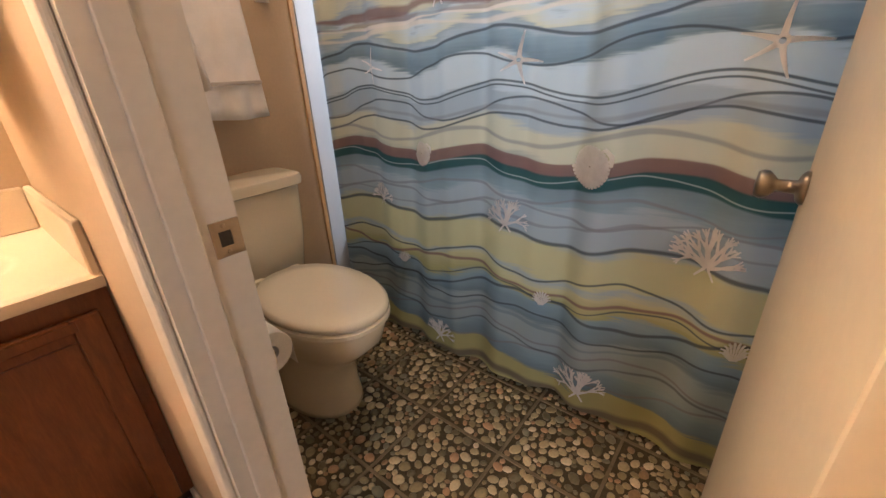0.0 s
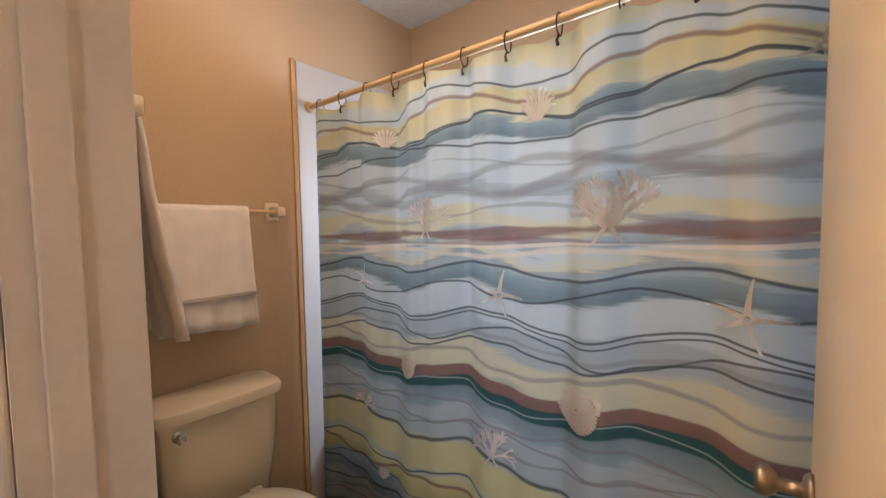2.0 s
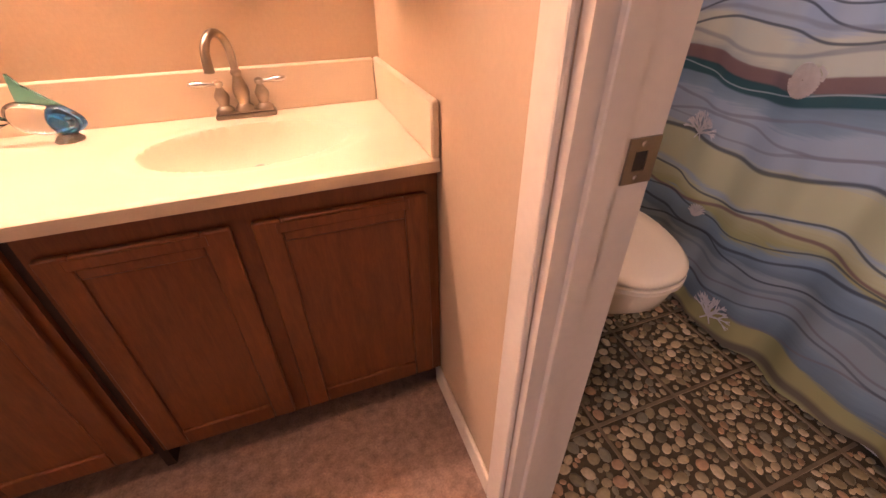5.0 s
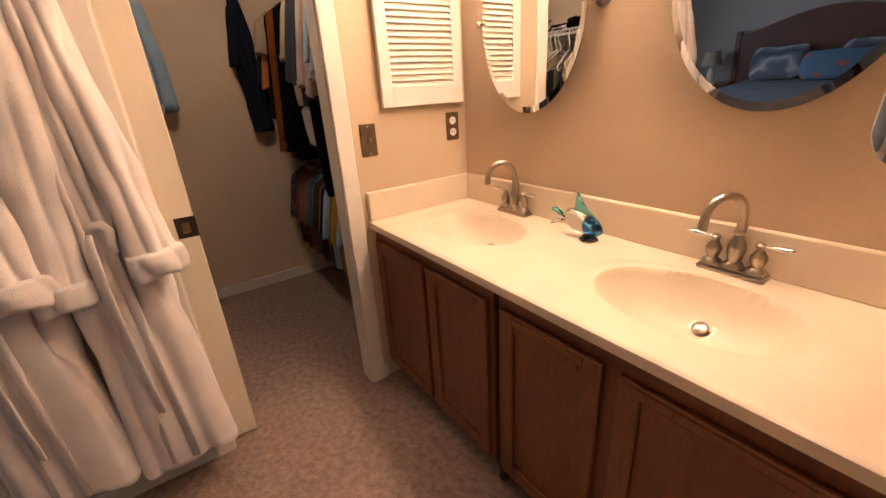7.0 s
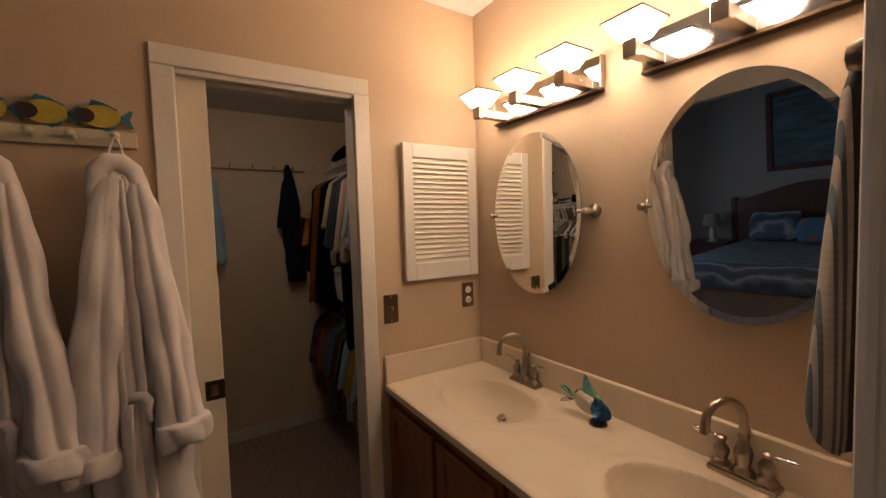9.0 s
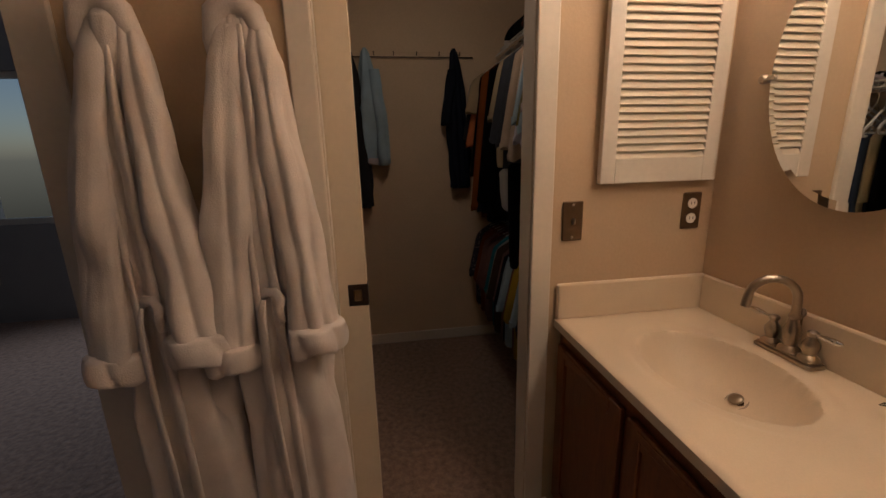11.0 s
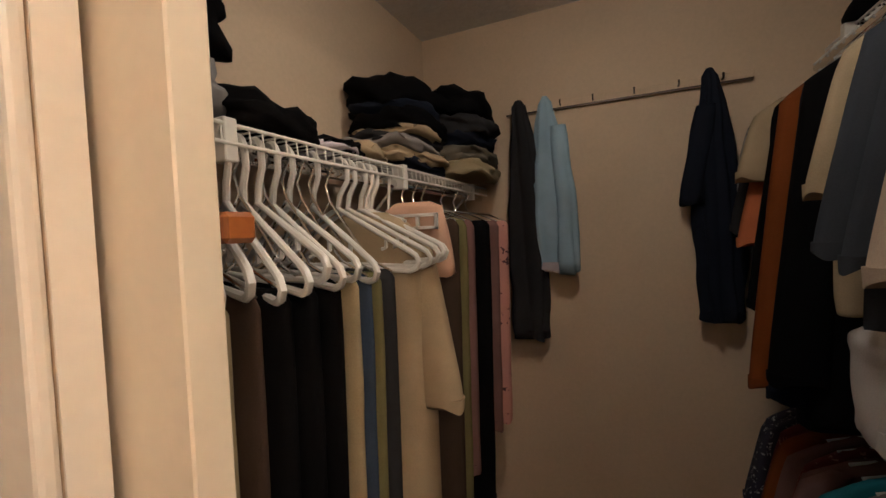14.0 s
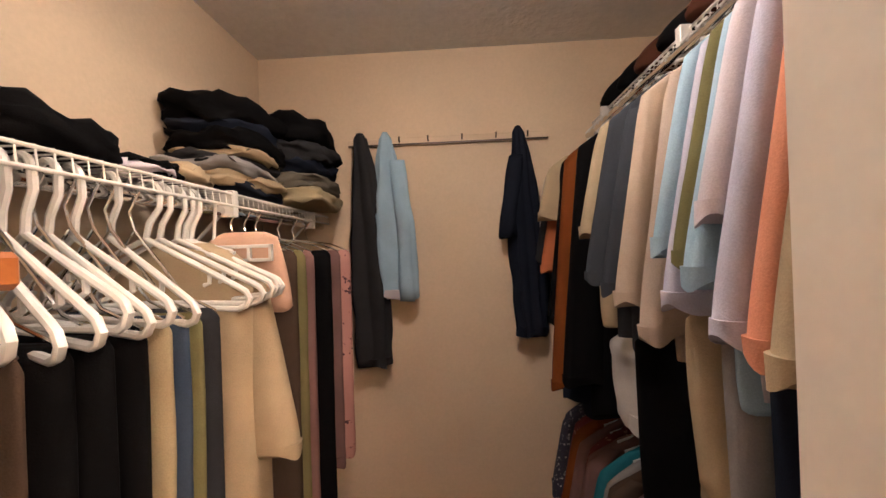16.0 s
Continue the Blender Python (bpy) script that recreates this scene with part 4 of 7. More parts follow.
def robe(y, seed, label, hem):
    r = thing("bathrobe", (0.08, y, 1.74), label, "bathrobe", "bathrobes")
    bm = bmesh.new()
    cloth_body(bm, lerp_levels([(0.075, y, 1.706, 0.025, 0.028, 0), (0.085, y + 0.004, 1.670, 0.038, 0.048, 0), (0.094, y + 0.012, 1.55, 0.050, 0.062, 0), (0.104, y + 0.02, 1.25, 0.062, 0.088, 0), (0.108, y + 0.028, 0.85, 0.068, 0.115, 0), (0.106, y + 0.040, hem + 0.02, 0.074, 0.148, 0), (0.106, y + 0.040, hem, 0.070, 0.144, 0)], 9), seed, 6, 0.013, 120, 0.022)
    part("body", bm, M_ROBE, r, smooth="full")
    bm = bmesh.new()
    tube(bm, [(0.092, y - 0.060, 1.560), (0.096, y - 0.058, 1.630), (0.100, y - 0.042, 1.690), (0.102, y - 0.014, 1.712), (0.102, y + 0.014, 1.712), (0.100, y + 0.040, 1.690), (0.098, y + 0.060, 1.630), (0.098, y + 0.074, 1.540)], [0.008, 0.020, 0.027, 0.029, 0.029, 0.027, 0.021, 0.008], 16)
    part("collar", bm, M_ROBE, r, "rolled shawl collar", "full")
    for s, drop, x1 in ((-1, -0.045, 0.155), (1, 0.0, 0.180)):
        yy = y + 0.018
        cuff = 0.90 + drop
        elbow = 0.014 * s
        bm = bmesh.new()
        cloth_body(bm, lerp_levels([(0.092, yy + s * 0.030, 1.676, 0.020, 0.024, 0), (0.112, yy + s * 0.042, 1.58, 0.042, 0.040, s * 6), (0.134, yy + s * 0.058, 1.40, 0.052, 0.046, s * 10), (0.146, yy + s * 0.066 + elbow, 1.20, 0.062, 0.056, s * 12), (x1 * 0.90, yy + s * 0.092, 1.10, 0.050, 0.050, s * 14), (x1, yy + s * 0.102, cuff + 0.06, 0.058, 0.060, s * 16), (x1, yy + s * 0.108, cuff, 0.055, 0.060, s * 16)], 8), seed + 5 * s, 4, 0.010, 84, 0.022)
        sleeve = part("sleeve", bm, M_ROBE, r, smooth="full")
        bm = bmesh.new()
        cloth_body(bm, lerp_levels([(x1, yy + s * 0.106, cuff + 0.038, 0.058, 0.062, s * 16), (x1, yy + s * 0.106, cuff + 0.034, 0.067, 0.072, s * 16), (x1 + 0.004, yy + s * 0.109, cuff + 0.005, 0.070, 0.076, s * 18), (x1 + 0.002, yy + s * 0.110, cuff - 0.030, 0.066, 0.072, s * 18), (x1, yy + s * 0.110, cuff - 0.038, 0.056, 0.062, s * 16)], 4), seed + 7 * s, 5, 0.010, 72, 0.010)
        part("cuff", bm, M_ROBE, sleeve, "turned-back cuff", "full")
    bm = bmesh.new()
    tube(bm, [(0.082, y - 0.020, 1.718), (0.066, y - 0.013, 1.765), (0.062, y, 1.800), (0.066, y + 0.013, 1.765), (0.082, y + 0.020, 1.718)], 0.004, 8)
    part("hanging_loop", bm, M_ROBE, r, smooth=True)
    bm = bmesh.new()
    tube(bm, [(0.165, y - 0.010, 1.005), (0.182, y + 0.012, 1.028), (0.192, y + 0.036, 1.030), (0.198, y + 0.048, 1.012), (0.199, y + 0.042, 0.985), (0.196, y + 0.046, 0.95)], [0.010, 0.013, 0.014, 0.014, 0.012, 0.009], 12, flat=0.6)
    part("belt_loop", bm, M_ROBE, r, "knotted loop of the tie belt", "full")
    bm = bmesh.new()
    tube(bm, [(0.186, y + 0.004, 1.01), (0.196, y - 0.002, 0.97), (0.194, y - 0.006, 0.85), (0.194, y - 0.004, 0.72), (0.196, y + 0.004, 0.55), (0.198, y + 0.010, 0.42)], [0.010, 0.016, 0.017, 0.017, 0.017, 0.014], 12, flat=0.4)
    part("belt", bm, M_ROBE, r, "loose end of the tie belt", "full")
    for d, w in ((-0.014, 0.7), (0.012, 1.0)):
        bm = bmesh.new()
        tube(bm, [(0.118, y + d, 1.66), (0.146, y + d * 1.4, 1.52), (0.166, y + 0.004 + d * 1.6, 1.30), (0.174, y + 0.010 + d * 1.7, 1.05), (0.178, y + 0.014 + d * 2.0, 0.75), (0.180, y + 0.022 + d * 2.4, hem + 0.03)], [0.008 * w, 0.016 * w, 0.019 * w, 0.018 * w, 0.018 * w, 0.015 * w], 12, flat=0.6)
        part("lapel_edge", bm, M_ROBE, r, "thick folded front edge", "full")


def striped_towel():
    bar = thing("towel_bar", (1.53, -0.38, 1.668), "brushed nickel towel bar on the side wall", "towel bar")
    bm = bmesh.new()
    tube(bm, [(1.495, -0.62, 1.668), (1.495, -0.12, 1.668)], 0.009, 12)
    part("rail", bm, M_NICKEL, bar, smooth=True)
    for y in (-0.61, -0.13):
        bm = bmesh.new()
        lathe(bm, [(0.026, 0), (0.026, 0.005), (0.014, 0.014), (0.010, 0.03), (0.011, 0.055), (0.014, 0.064), (0.018, 0.082), (0.014, 0.094), (0, 0.098)], (L - 0.001, y, 1.668), (-1, 0, 0), 16)
        part("post", bm, M_NICKEL, bar, smooth=True)
    m, nodes, links, bsdf = shader("striped_woven_towel")
    where, size = nodes.new("ShaderNodeTexCoord"), nodes.new("ShaderNodeMapping")
    size.inputs["Scale"].default_value = (1.7, 1.0, 0.0)
    links.new(where.outputs["Object"], size.inputs[0])
    bands, ramp = nodes.new("ShaderNodeTexWave"), nodes.new("ShaderNodeValToRGB")
    bands.bands_direction = "DIAGONAL"
    bands.inputs["Scale"].default_value = 6.5
    links.new(size.outputs[0], bands.inputs["Vector"])
    tones = [(0.0, (0.035, 0.032, 0.038)), (0.10, (0.42, 0.38, 0.34)), (0.36, (0.085, 0.115, 0.15)), (0.60, (0.40, 0.37, 0.34)), (0.80, (0.13, 0.17, 0.21)), (0.94, (0.46, 0.43, 0.39))]
    els = ramp.color_ramp.elements
    ramp.color_ramp.interpolation = "CONSTANT"
    while len(els) < len(tones):
        els.new(0.5)
    for e, (p, c) in zip(els, tones):
        e.position, e.color = p, (*c, 1)
    links.new(bands.outputs["Fac"], ramp.inputs[0])
    knit = nodes.new("ShaderNodeTexWave")
    knit.bands_direction = "Z"
    knit.inputs["Scale"].default_value, knit.inputs["Distortion"].default_value, knit.inputs["Detail"].default_value = 30, 1.5, 2
    links.new(where.outputs["Object"], knit.inputs["Vector"])
    dark = nodes.new("ShaderNodeMix")
    dark.data_type, dark.blend_type = "RGBA", "MULTIPLY"
    dark.inputs[0].default_value = 0.06
    links.new(ramp.outputs[0], dark.inputs[6])
    links.new(knit.outputs["Color"], dark.inputs[7])
    links.new(dark.outputs[2], bsdf.inputs["Base Color"])
    b = nodes.new("ShaderNodeBump")
    b.inputs["Strength"].default_value, b.inputs["Distance"].default_value = 0.14, 0.003
    links.new(knit.outputs["Fac"], b.inputs["Height"])
    links.new(b.outputs[0], bsdf.inputs["Normal"])
    bsdf.inputs["Roughness"].default_value = 0.95
    tw = thing("striped_towel", (1.50, -0.40, 1.3), "blue, grey and black striped knit towel over the bar", "towel")
    top = 1.668
    bm = bmesh.new()
    cloth_body(bm, lerp_levels([(1.496, -0.40, top + 0.024, 0.014, 0.150, 0), (1.496, -0.40, top + 0.012, 0.030, 0.165, 0), (1.492, -0.40, top - 0.03, 0.036, 0.175, 0), (1.484, -0.40, 1.52, 0.032, 0.185, 0), (1.476, -0.40, 1.38, 0.034, 0.195, 0), (1.470, -0.40, 1.23, 0.038, 0.200, 0), (1.470, -0.40, 1.205, 0.030, 0.196, 0)], 5), 2, 6, 0.003, 60, 0.003)
    part("outer_fall", bm, m, tw, smooth="full")
    bm = bmesh.new()
    cloth_body(bm, lerp_levels([(1.512, -0.40, top + 0.004, 0.020, 0.155, 0), (1.528, -0.40, 1.56, 0.024, 0.165, 0), (1.530, -0.40, 1.36, 0.024, 0.165, 0), (1.530, -0.40, 1.345, 0.018, 0.16, 0)], 5), 5, 6, 0.003, 60, 0.003)
    part("inner_fall", bm, m, tw, smooth="full")


def draped_sheet(name, parent, material, bar, radius, a0, a1, front, back, side, thick, axis, seed=0, folds=7, flare=0.03):
    """Cloth laid over a bar: axis 'x' has the bar along y and hangs in x; 'y' has it along x and hangs in y. bar: (place, z)."""
    bm = bmesh.new()
    uv = bm.loops.layers.uv.new("uv")
    path = [(side * (radius + flare * (k / 10) ** 1.4), -front * (k / 10)) for k in range(10, 0, -1)]
    path += [(side * radius * math.cos(t), radius * math.sin(t)) for t in (math.pi * k / 6 for k in range(7))]
    path += [(-side * (radius + 0.2 * flare * (k / 8)), -back * (k / 8)) for k in range(1, 9)]
    n, total = 26, len(path)
    layers = []
    for out in (0, 1):
        rows = []
        for i, (d, h) in enumerate(path):
            row = []
            fall = max(0.0, -h)
            for j in range(n + 1):
                f = j / n
                along = a0 + (a1 - a0) * f + 0.02 * fall * (f - 0.5)
                push = fall * 0.055 * math.sin(folds * f * math.pi + seed + 0.7 * fall) * (1 if d * side > 0 else 0.3) + 0.006 * noise.noise(Vector((f * 6, h * 7, seed)))
                scale = 1 + (thick if out else 0) / max(0.012, abs(d)) if h >= 0 else 1
                dd = d * scale + (math.copysign(thick, d) if (out and h < 0) else 0) + side * abs(push) * (1 if d * side > 0 else -1)
                zz = bar[1] + h * (scale if h > 0 else 1) + 0.008 * math.sin(5 * f + seed) * (fall / max(front, 0.01))
                row.append((bm.verts.new((bar[0] + dd, along, zz) if axis == "x" else (along, bar[0] + dd, zz)), f, i / total))
            rows.append(row)
        layers.append(rows)

    def quad(*vs):
        face = bm.faces.new([v[0] for v in vs])
        for loop, v in zip(face.loops, vs):
            loop[uv].uv = (v[1], v[2])

    for rows in layers:
        for a, b in zip(rows, rows[1:]):
            for j in range(n):
                quad(a[j], a[j + 1], b[j + 1], b[j])
    inner, outer = layers
    for i in range(total - 1):
        for j in (0, n):
            quad(inner[i][j], inner[i + 1][j], outer[i + 1][j], outer[i][j])
    for i in (0, total - 1):
        for j in range(n):
            quad(inner[i][j], inner[i][j + 1], outer[i][j + 1], outer[i][j])
    return part(name, bm, material, parent, smooth="full")


build_counter()
build_cabinets()
build_faucet()
glass_ornament()
oval_mirror(0.437, 1.534, 0.239, 0.327, 0.0, 0.0, "frameless oval mirror hung on nickel pivots over the far sink")
oval_mirror(1.165, 1.537, 0.242, 0.325, MIRROR_TILT, MIRROR_TURN, "frameless oval mirror leaning forward on nickel pivots over the near sink")
light_bar(0.185, 0.740, "three-shade chrome vanity light, lit, near the corner")
light_bar(0.893, 1.448, "three-shade chrome vanity light, lit, over the near sink")
louvred_panel()
wall_plates()
fish_rack()
robe(-1.418, 1, "white plush bathrobe with turned cuffs hanging beside the closet door", 0.17)
robe(-1.700, 2, "white plush bathrobe with turned cuffs hanging near the wall end", 0.20)
striped_towel()


# ---- toilet room ----
def build_toilet():
    c = 2.105
    t = thing("toilet", (c, -0.36, 0), "bone-coloured porcelain toilet with closed lid", "toilet")
    bm = bmesh.new()
    loops = []
    for z, hx, y0, y1 in ((0.400, 0.150, -0.180, -0.045), (0.415, 0.165, -0.190, -0.035), (0.60, 0.190, -0.205, -0.025), (0.795, 0.200, -0.212, -0.022)):
        ym, hy, n = (y0 + y1) / 2, (y1 - y0) / 2, 40
        loops.append([(c + hx * math.copysign(abs(math.cos(a)) ** 0.35, math.cos(a)), ym + hy * math.copysign(abs(math.sin(a)) ** 0.35, math.sin(a)), z) for a in (2 * math.pi * i / n for i in range(n))])
    rings(bm, loops)
    tank = part("tank", bm, M_PORCELAIN, t, smooth=True)
    bm = bmesh.new()
    loops = []
    for z, k in ((0.794, 0.97), (0.798, 1.03), (0.822, 1.04), (0.834, 1.01), (0.838, 0.95)):
        n = 40
        loops.append([(c + 0.208 * k * math.copysign(abs(math.cos(a)) ** 0.35, math.cos(a)), -0.117 + 0.102 * k * math.copysign(abs(math.sin(a)) ** 0.35, math.sin(a)) - (0.012 * (1 - math.cos(a) ** 2) if math.sin(a) < 0 else 0), z) for a in (2 * math.pi * i / n for i in range(n))])
    rings(bm, loops)
    part("tank_lid", bm, M_PORCELAIN, tank, smooth=True)
    bm = bmesh.new()
    lathe(bm, [(0.018, 0), (0.018, 0.006), (0.010, 0.010), (0.009, 0.020), (0.013, 0.024), (0.0155, 0.030), (0.014, 0.038), (0.007, 0.042), (0, 0.043)], (c - 0.142, -0.206, 0.757), (0, -1, 0), 18)
    part("flush_knob", bm, M_CHROME, tank, "round chrome flush knob", True)

    def oval(z, half, front, back, n=40):
        mid, hy = (front + back) / 2, (back - front) / 2
        pts = []
        for i in range(n):
            a = 2 * math.pi * i / n
            s, co = math.sin(a), math.cos(a)
            w = half * (1 - 0.10 * max(0, -s)) if s < 0 else half * (1 - 0.06 * s)
            pts.append((c + w * math.copysign(abs(co) ** 0.85, co), mid + hy * math.copysign(abs(s) ** 0.9, s), z))
        return pts

    bm = bmesh.new()
    rings(bm, [oval(0.000, 0.142, -0.600, -0.160), oval(0.022, 0.140, -0.598, -0.160), oval(0.112, 0.132, -0.590, -0.160), oval(0.224, 0.132, -0.610, -0.160), oval(0.302, 0.144, -0.700, -0.170), oval(0.370, 0.165, -0.765, -0.190), oval(0.431, 0.178, -0.782, -0.200), oval(0.446, 0.174, -0.776, -0.205)])
    bowl = part("bowl", bm, M_PORCELAIN, t, smooth="full")
    part("deck", boxes(((c - 0.12, -0.26, 0.34), (c + 0.12, -0.05, 0.398)), bevel=0.012), M_PORCELAIN, t, smooth=True)
    bm = bmesh.new()
    rings(bm, [oval(0.448, 0.184, -0.790, -0.262), oval(0.451, 0.188, -0.795, -0.258), oval(0.464, 0.188, -0.795, -0.258), oval(0.467, 0.184, -0.790, -0.262)])
    part("seat", bm, M_SEAT, t, smooth=True)
    bm = bmesh.new()
    rings(bm, [oval(0.472, 0.184, -0.788, -0.252), oval(0.475, 0.188, -0.793, -0.248), oval(0.491, 0.187, -0.792, -0.248), oval(0.501, 0.176, -0.775, -0.260), oval(0.504, 0.120, -0.700, -0.320)])
    lid = part("seat_lid", bm, M_SEAT, t, "glossy off-white closed lid", "full")
    for s in (-1, 1):
        bm = bmesh.new()
        box(bm, (c + s * 0.075 - 0.022, -0.262, 0.448), (c + s * 0.075 + 0.022, -0.232, 0.492), 0.008, 2)
        part("hinge", bm, M_PORCELAIN, lid, smooth=True)
        bm = bmesh.new()
        lathe(bm, [(0.014, 0), (0.014, 0.006), (0.010, 0.014), (0, 0.017)], (c + s * 0.118, -0.33, 0.004), n=10)
        part("bolt_cap", bm, M_PORCELAIN, bowl, smooth=True)


def paper_holder():
    h = thing("toilet_paper_holder", (XT, -0.72, 0.56), "ceramic paper holder with a white toilet roll", "paper holder")
    for y in (-0.795, -0.655):
        bm = bmesh.new()
        box(bm, (XT, y - 0.008, 0.535), (XT + 0.075, y + 0.008, 0.585), 0.006, 2)
        part("bracket", bm, M_PORCELAIN, h, smooth=True)
    roll = thing("toilet_roll", (XT + 0.068, -0.725, 0.56), "white toilet paper roll with a loose end", "toilet roll")
    bm = bmesh.new()
    n = 32
    ring = lambda r, y: [(XT + 0.072 + r * math.cos(2 * math.pi * i / n), y, 0.560 + r * math.sin(2 * math.pi * i / n)) for i in range(n)]
    rings(bm, [ring(0.020, -0.783), ring(0.056, -0.783), ring(0.057, -0.781), ring(0.057, -0.669), ring(0.056, -0.667), ring(0.020, -0.667)], closed=True)
    part("roll", bm, M_PAPER, roll, smooth=True)
    bm = bmesh.new()
    rings(bm, [[(XT + 0.129, y, 0.575), (XT + 0.130, y, 0.575), (XT + 0.131, y, 0.53), (XT + 0.134, y, 0.49), (XT + 0.133, y, 0.49), (XT + 0.130, y, 0.53)] for y in (-0.780, -0.670)])
    part("loose_end", bm, M_PAPER, roll)
    bm = bmesh.new()
    tube(bm, [(XT + 0.072, -0.787, 0.56), (XT + 0.072, -0.663, 0.56)], 0.010, 12)
    part("spindle", bm, M_CHROME, h, smooth=True)


def white_towels():
    M_POST = M_PORCELAIN
    bar = thing("ceramic_towel_bar", (2.15, -0.02, 1.475), "bone ceramic towel bar above the toilet", "towel bar")
    bm = bmesh.new()
    tube(bm, [(1.90, -0.072, 1.470), (2.405, -0.072, 1.470)], 0.009, 10)
    part("rail", bm, M_ROD, bar, smooth=True)
    for x in (1.90, 2.402):
        bm = bmesh.new()
        box(bm, (x - 0.030, -0.012, 1.435), (x + 0.030, -0.001, 1.510), 0.005, 2)
        box(bm, (x - 0.019, -0.092, 1.450), (x + 0.019, -0.012, 1.492), 0.010, 2)
        part("post", bm, M_POST, bar, smooth=True)
    tw = thing("white_towel", (2.13, -0.09, 1.2), "white terry towel with a woven band over the bar", "towel", "white towels")
    cloth = draped_sheet("cloth", tw, M_TERRY, (-0.072, 1.470), 0.012, 1.950, 2.268, 0.420, 0.30, -1, 0.010, "y", 1.0, 3, 0.015)
    band = boxes(((1.949, -0.1335, 1.158), (2.2685, -0.1215, 1.170)), bevel=0.002)
    part("woven_band", band, M_TERRY_BAND, cloth)
    bar = thing("ceramic_towel_bar", (XT, -0.42, 1.66), "bone ceramic towel bar on the stub wall", "towel bar")
    bm = bmesh.new()
    tube(bm, [(XT + 0.072, -0.66, 1.650), (XT + 0.072, -0.16, 1.650)], 0.009, 10)
    part("rail", bm, M_ROD, bar, smooth=True)
    for y in (-0.655, -0.165):
        bm = bmesh.new()
        box(bm, (XT + 0.001, y - 0.028, 1.615), (XT + 0.012, y + 0.028, 1.690), 0.005, 2)
        box(bm, (XT + 0.012, y - 0.018, 1.630), (XT + 0.092, y + 0.018, 1.672), 0.010, 2)
        part("post", bm, M_POST, bar, smooth=True)
    tw = thing("white_towel", (XT + 0.08, -0.40, 1.3), "long white terry towel hanging on the stub wall bar", "towel", "white towels")
    cloth = draped_sheet("cloth", tw, M_TERRY, (XT + 0.072, 1.650), 0.012, -0.625, -0.22, 0.50, 0.35, 1, 0.010, "x", 2.0, 5, 0.05)


def tub_and_surround():
    tub = thing("bathtub", (2.95, -0.9, 0), "white bathtub behind the shower curtain", "bathtub")
    part("apron", boxes(((2.640, -1.855, 0.0), (2.665, -0.014, 0.40)), bevel=0.006), M_SURROUND, tub)
    part("rim", boxes(((2.630, -1.855, 0.40), (2.70, -0.014, 0.425)), ((3.20, -1.855, 0.40), (XE - 0.013, -0.014, 0.425)), ((2.70, -1.855, 0.40), (3.20, -1.78, 0.425)), ((2.70, -0.09, 0.40), (3.20, -0.014, 0.425)), bevel=0.008), M_SURROUND, tub)
    part("basin", boxes(((2.70, -1.78, 0.06), (3.20, -0.09, 0.09)), ((2.69, -1.78, 0.09), (2.705, -0.09, 0.40)), ((3.195, -1.78, 0.09), (3.21, -0.09, 0.40)), ((2.705, -1.79, 0.09), (3.195, -1.775, 0.40)), ((2.705, -0.095, 0.09), (3.195, -0.08, 0.40))), M_SURROUND, tub)
    s = thing("tub_surround", (3.0, -0.006, 0.42), "white glossy tub surround panels on the walls", "tub surround", kind="structure")
    part("panel", boxes(((2.535, -0.013, 0.0), (XE - 0.013, -0.001, 2.130)), bevel=0.002), M_SURROUND, s)
    part("panel", boxes(((XE - 0.012, -1.855, 0.425), (XE - 0.001, -0.014, 1.19)), ((XE - 0.012, -1.855, 1.91), (XE - 0.001, -0.014, 2.05))), M_SURROUND, s)
    part("edge_trim", boxes(((2.512, -0.010, 0.09), (2.5345, -0.001, 2.136)), bevel=0.003), M_CAULK, s, "yellowed edge trim")
    win = thing("window_1", (XE + 0.06, -1.0, 1.55), "small frosted window over the tub", "window", kind="structure")
    part("window_frame", boxes(((XE + 0.03, -1.5, 1.2), (XE + 0.09, -1.46, 1.9)), ((XE + 0.03, -0.54, 1.2), (XE + 0.09, -0.5, 1.9)), ((XE + 0.03, -1.46, 1.2), (XE + 0.09, -0.54, 1.24)), ((XE + 0.03, -1.46, 1.86), (XE + 0.09, -0.54, 1.9))), M_TRIM, win)


def curtain_x(y, z):
    """Where the hanging cloth stands, in folds that tighten towards the rings."""
    up = max(0.0, min(1.0, (z - 0.1) / 1.8))
    f = 0.013 * math.sin(y * 21 + 0.5) + 0.010 * math.sin(y * 37 + 1.3 + 0.5 * z) + 0.006 * math.sin(y * 12 + z * 1.1) + 0.0035 * math.sin(y * 73 + 0.9 * z) * up
    bow = 0.030 * (1 - up) ** 1.5 * math.sin(y * 8.3 + 0.4)
    return 2.598 + 1.3 * f * (0.65 + 0.5 * up) - abs(bow) * 0.7


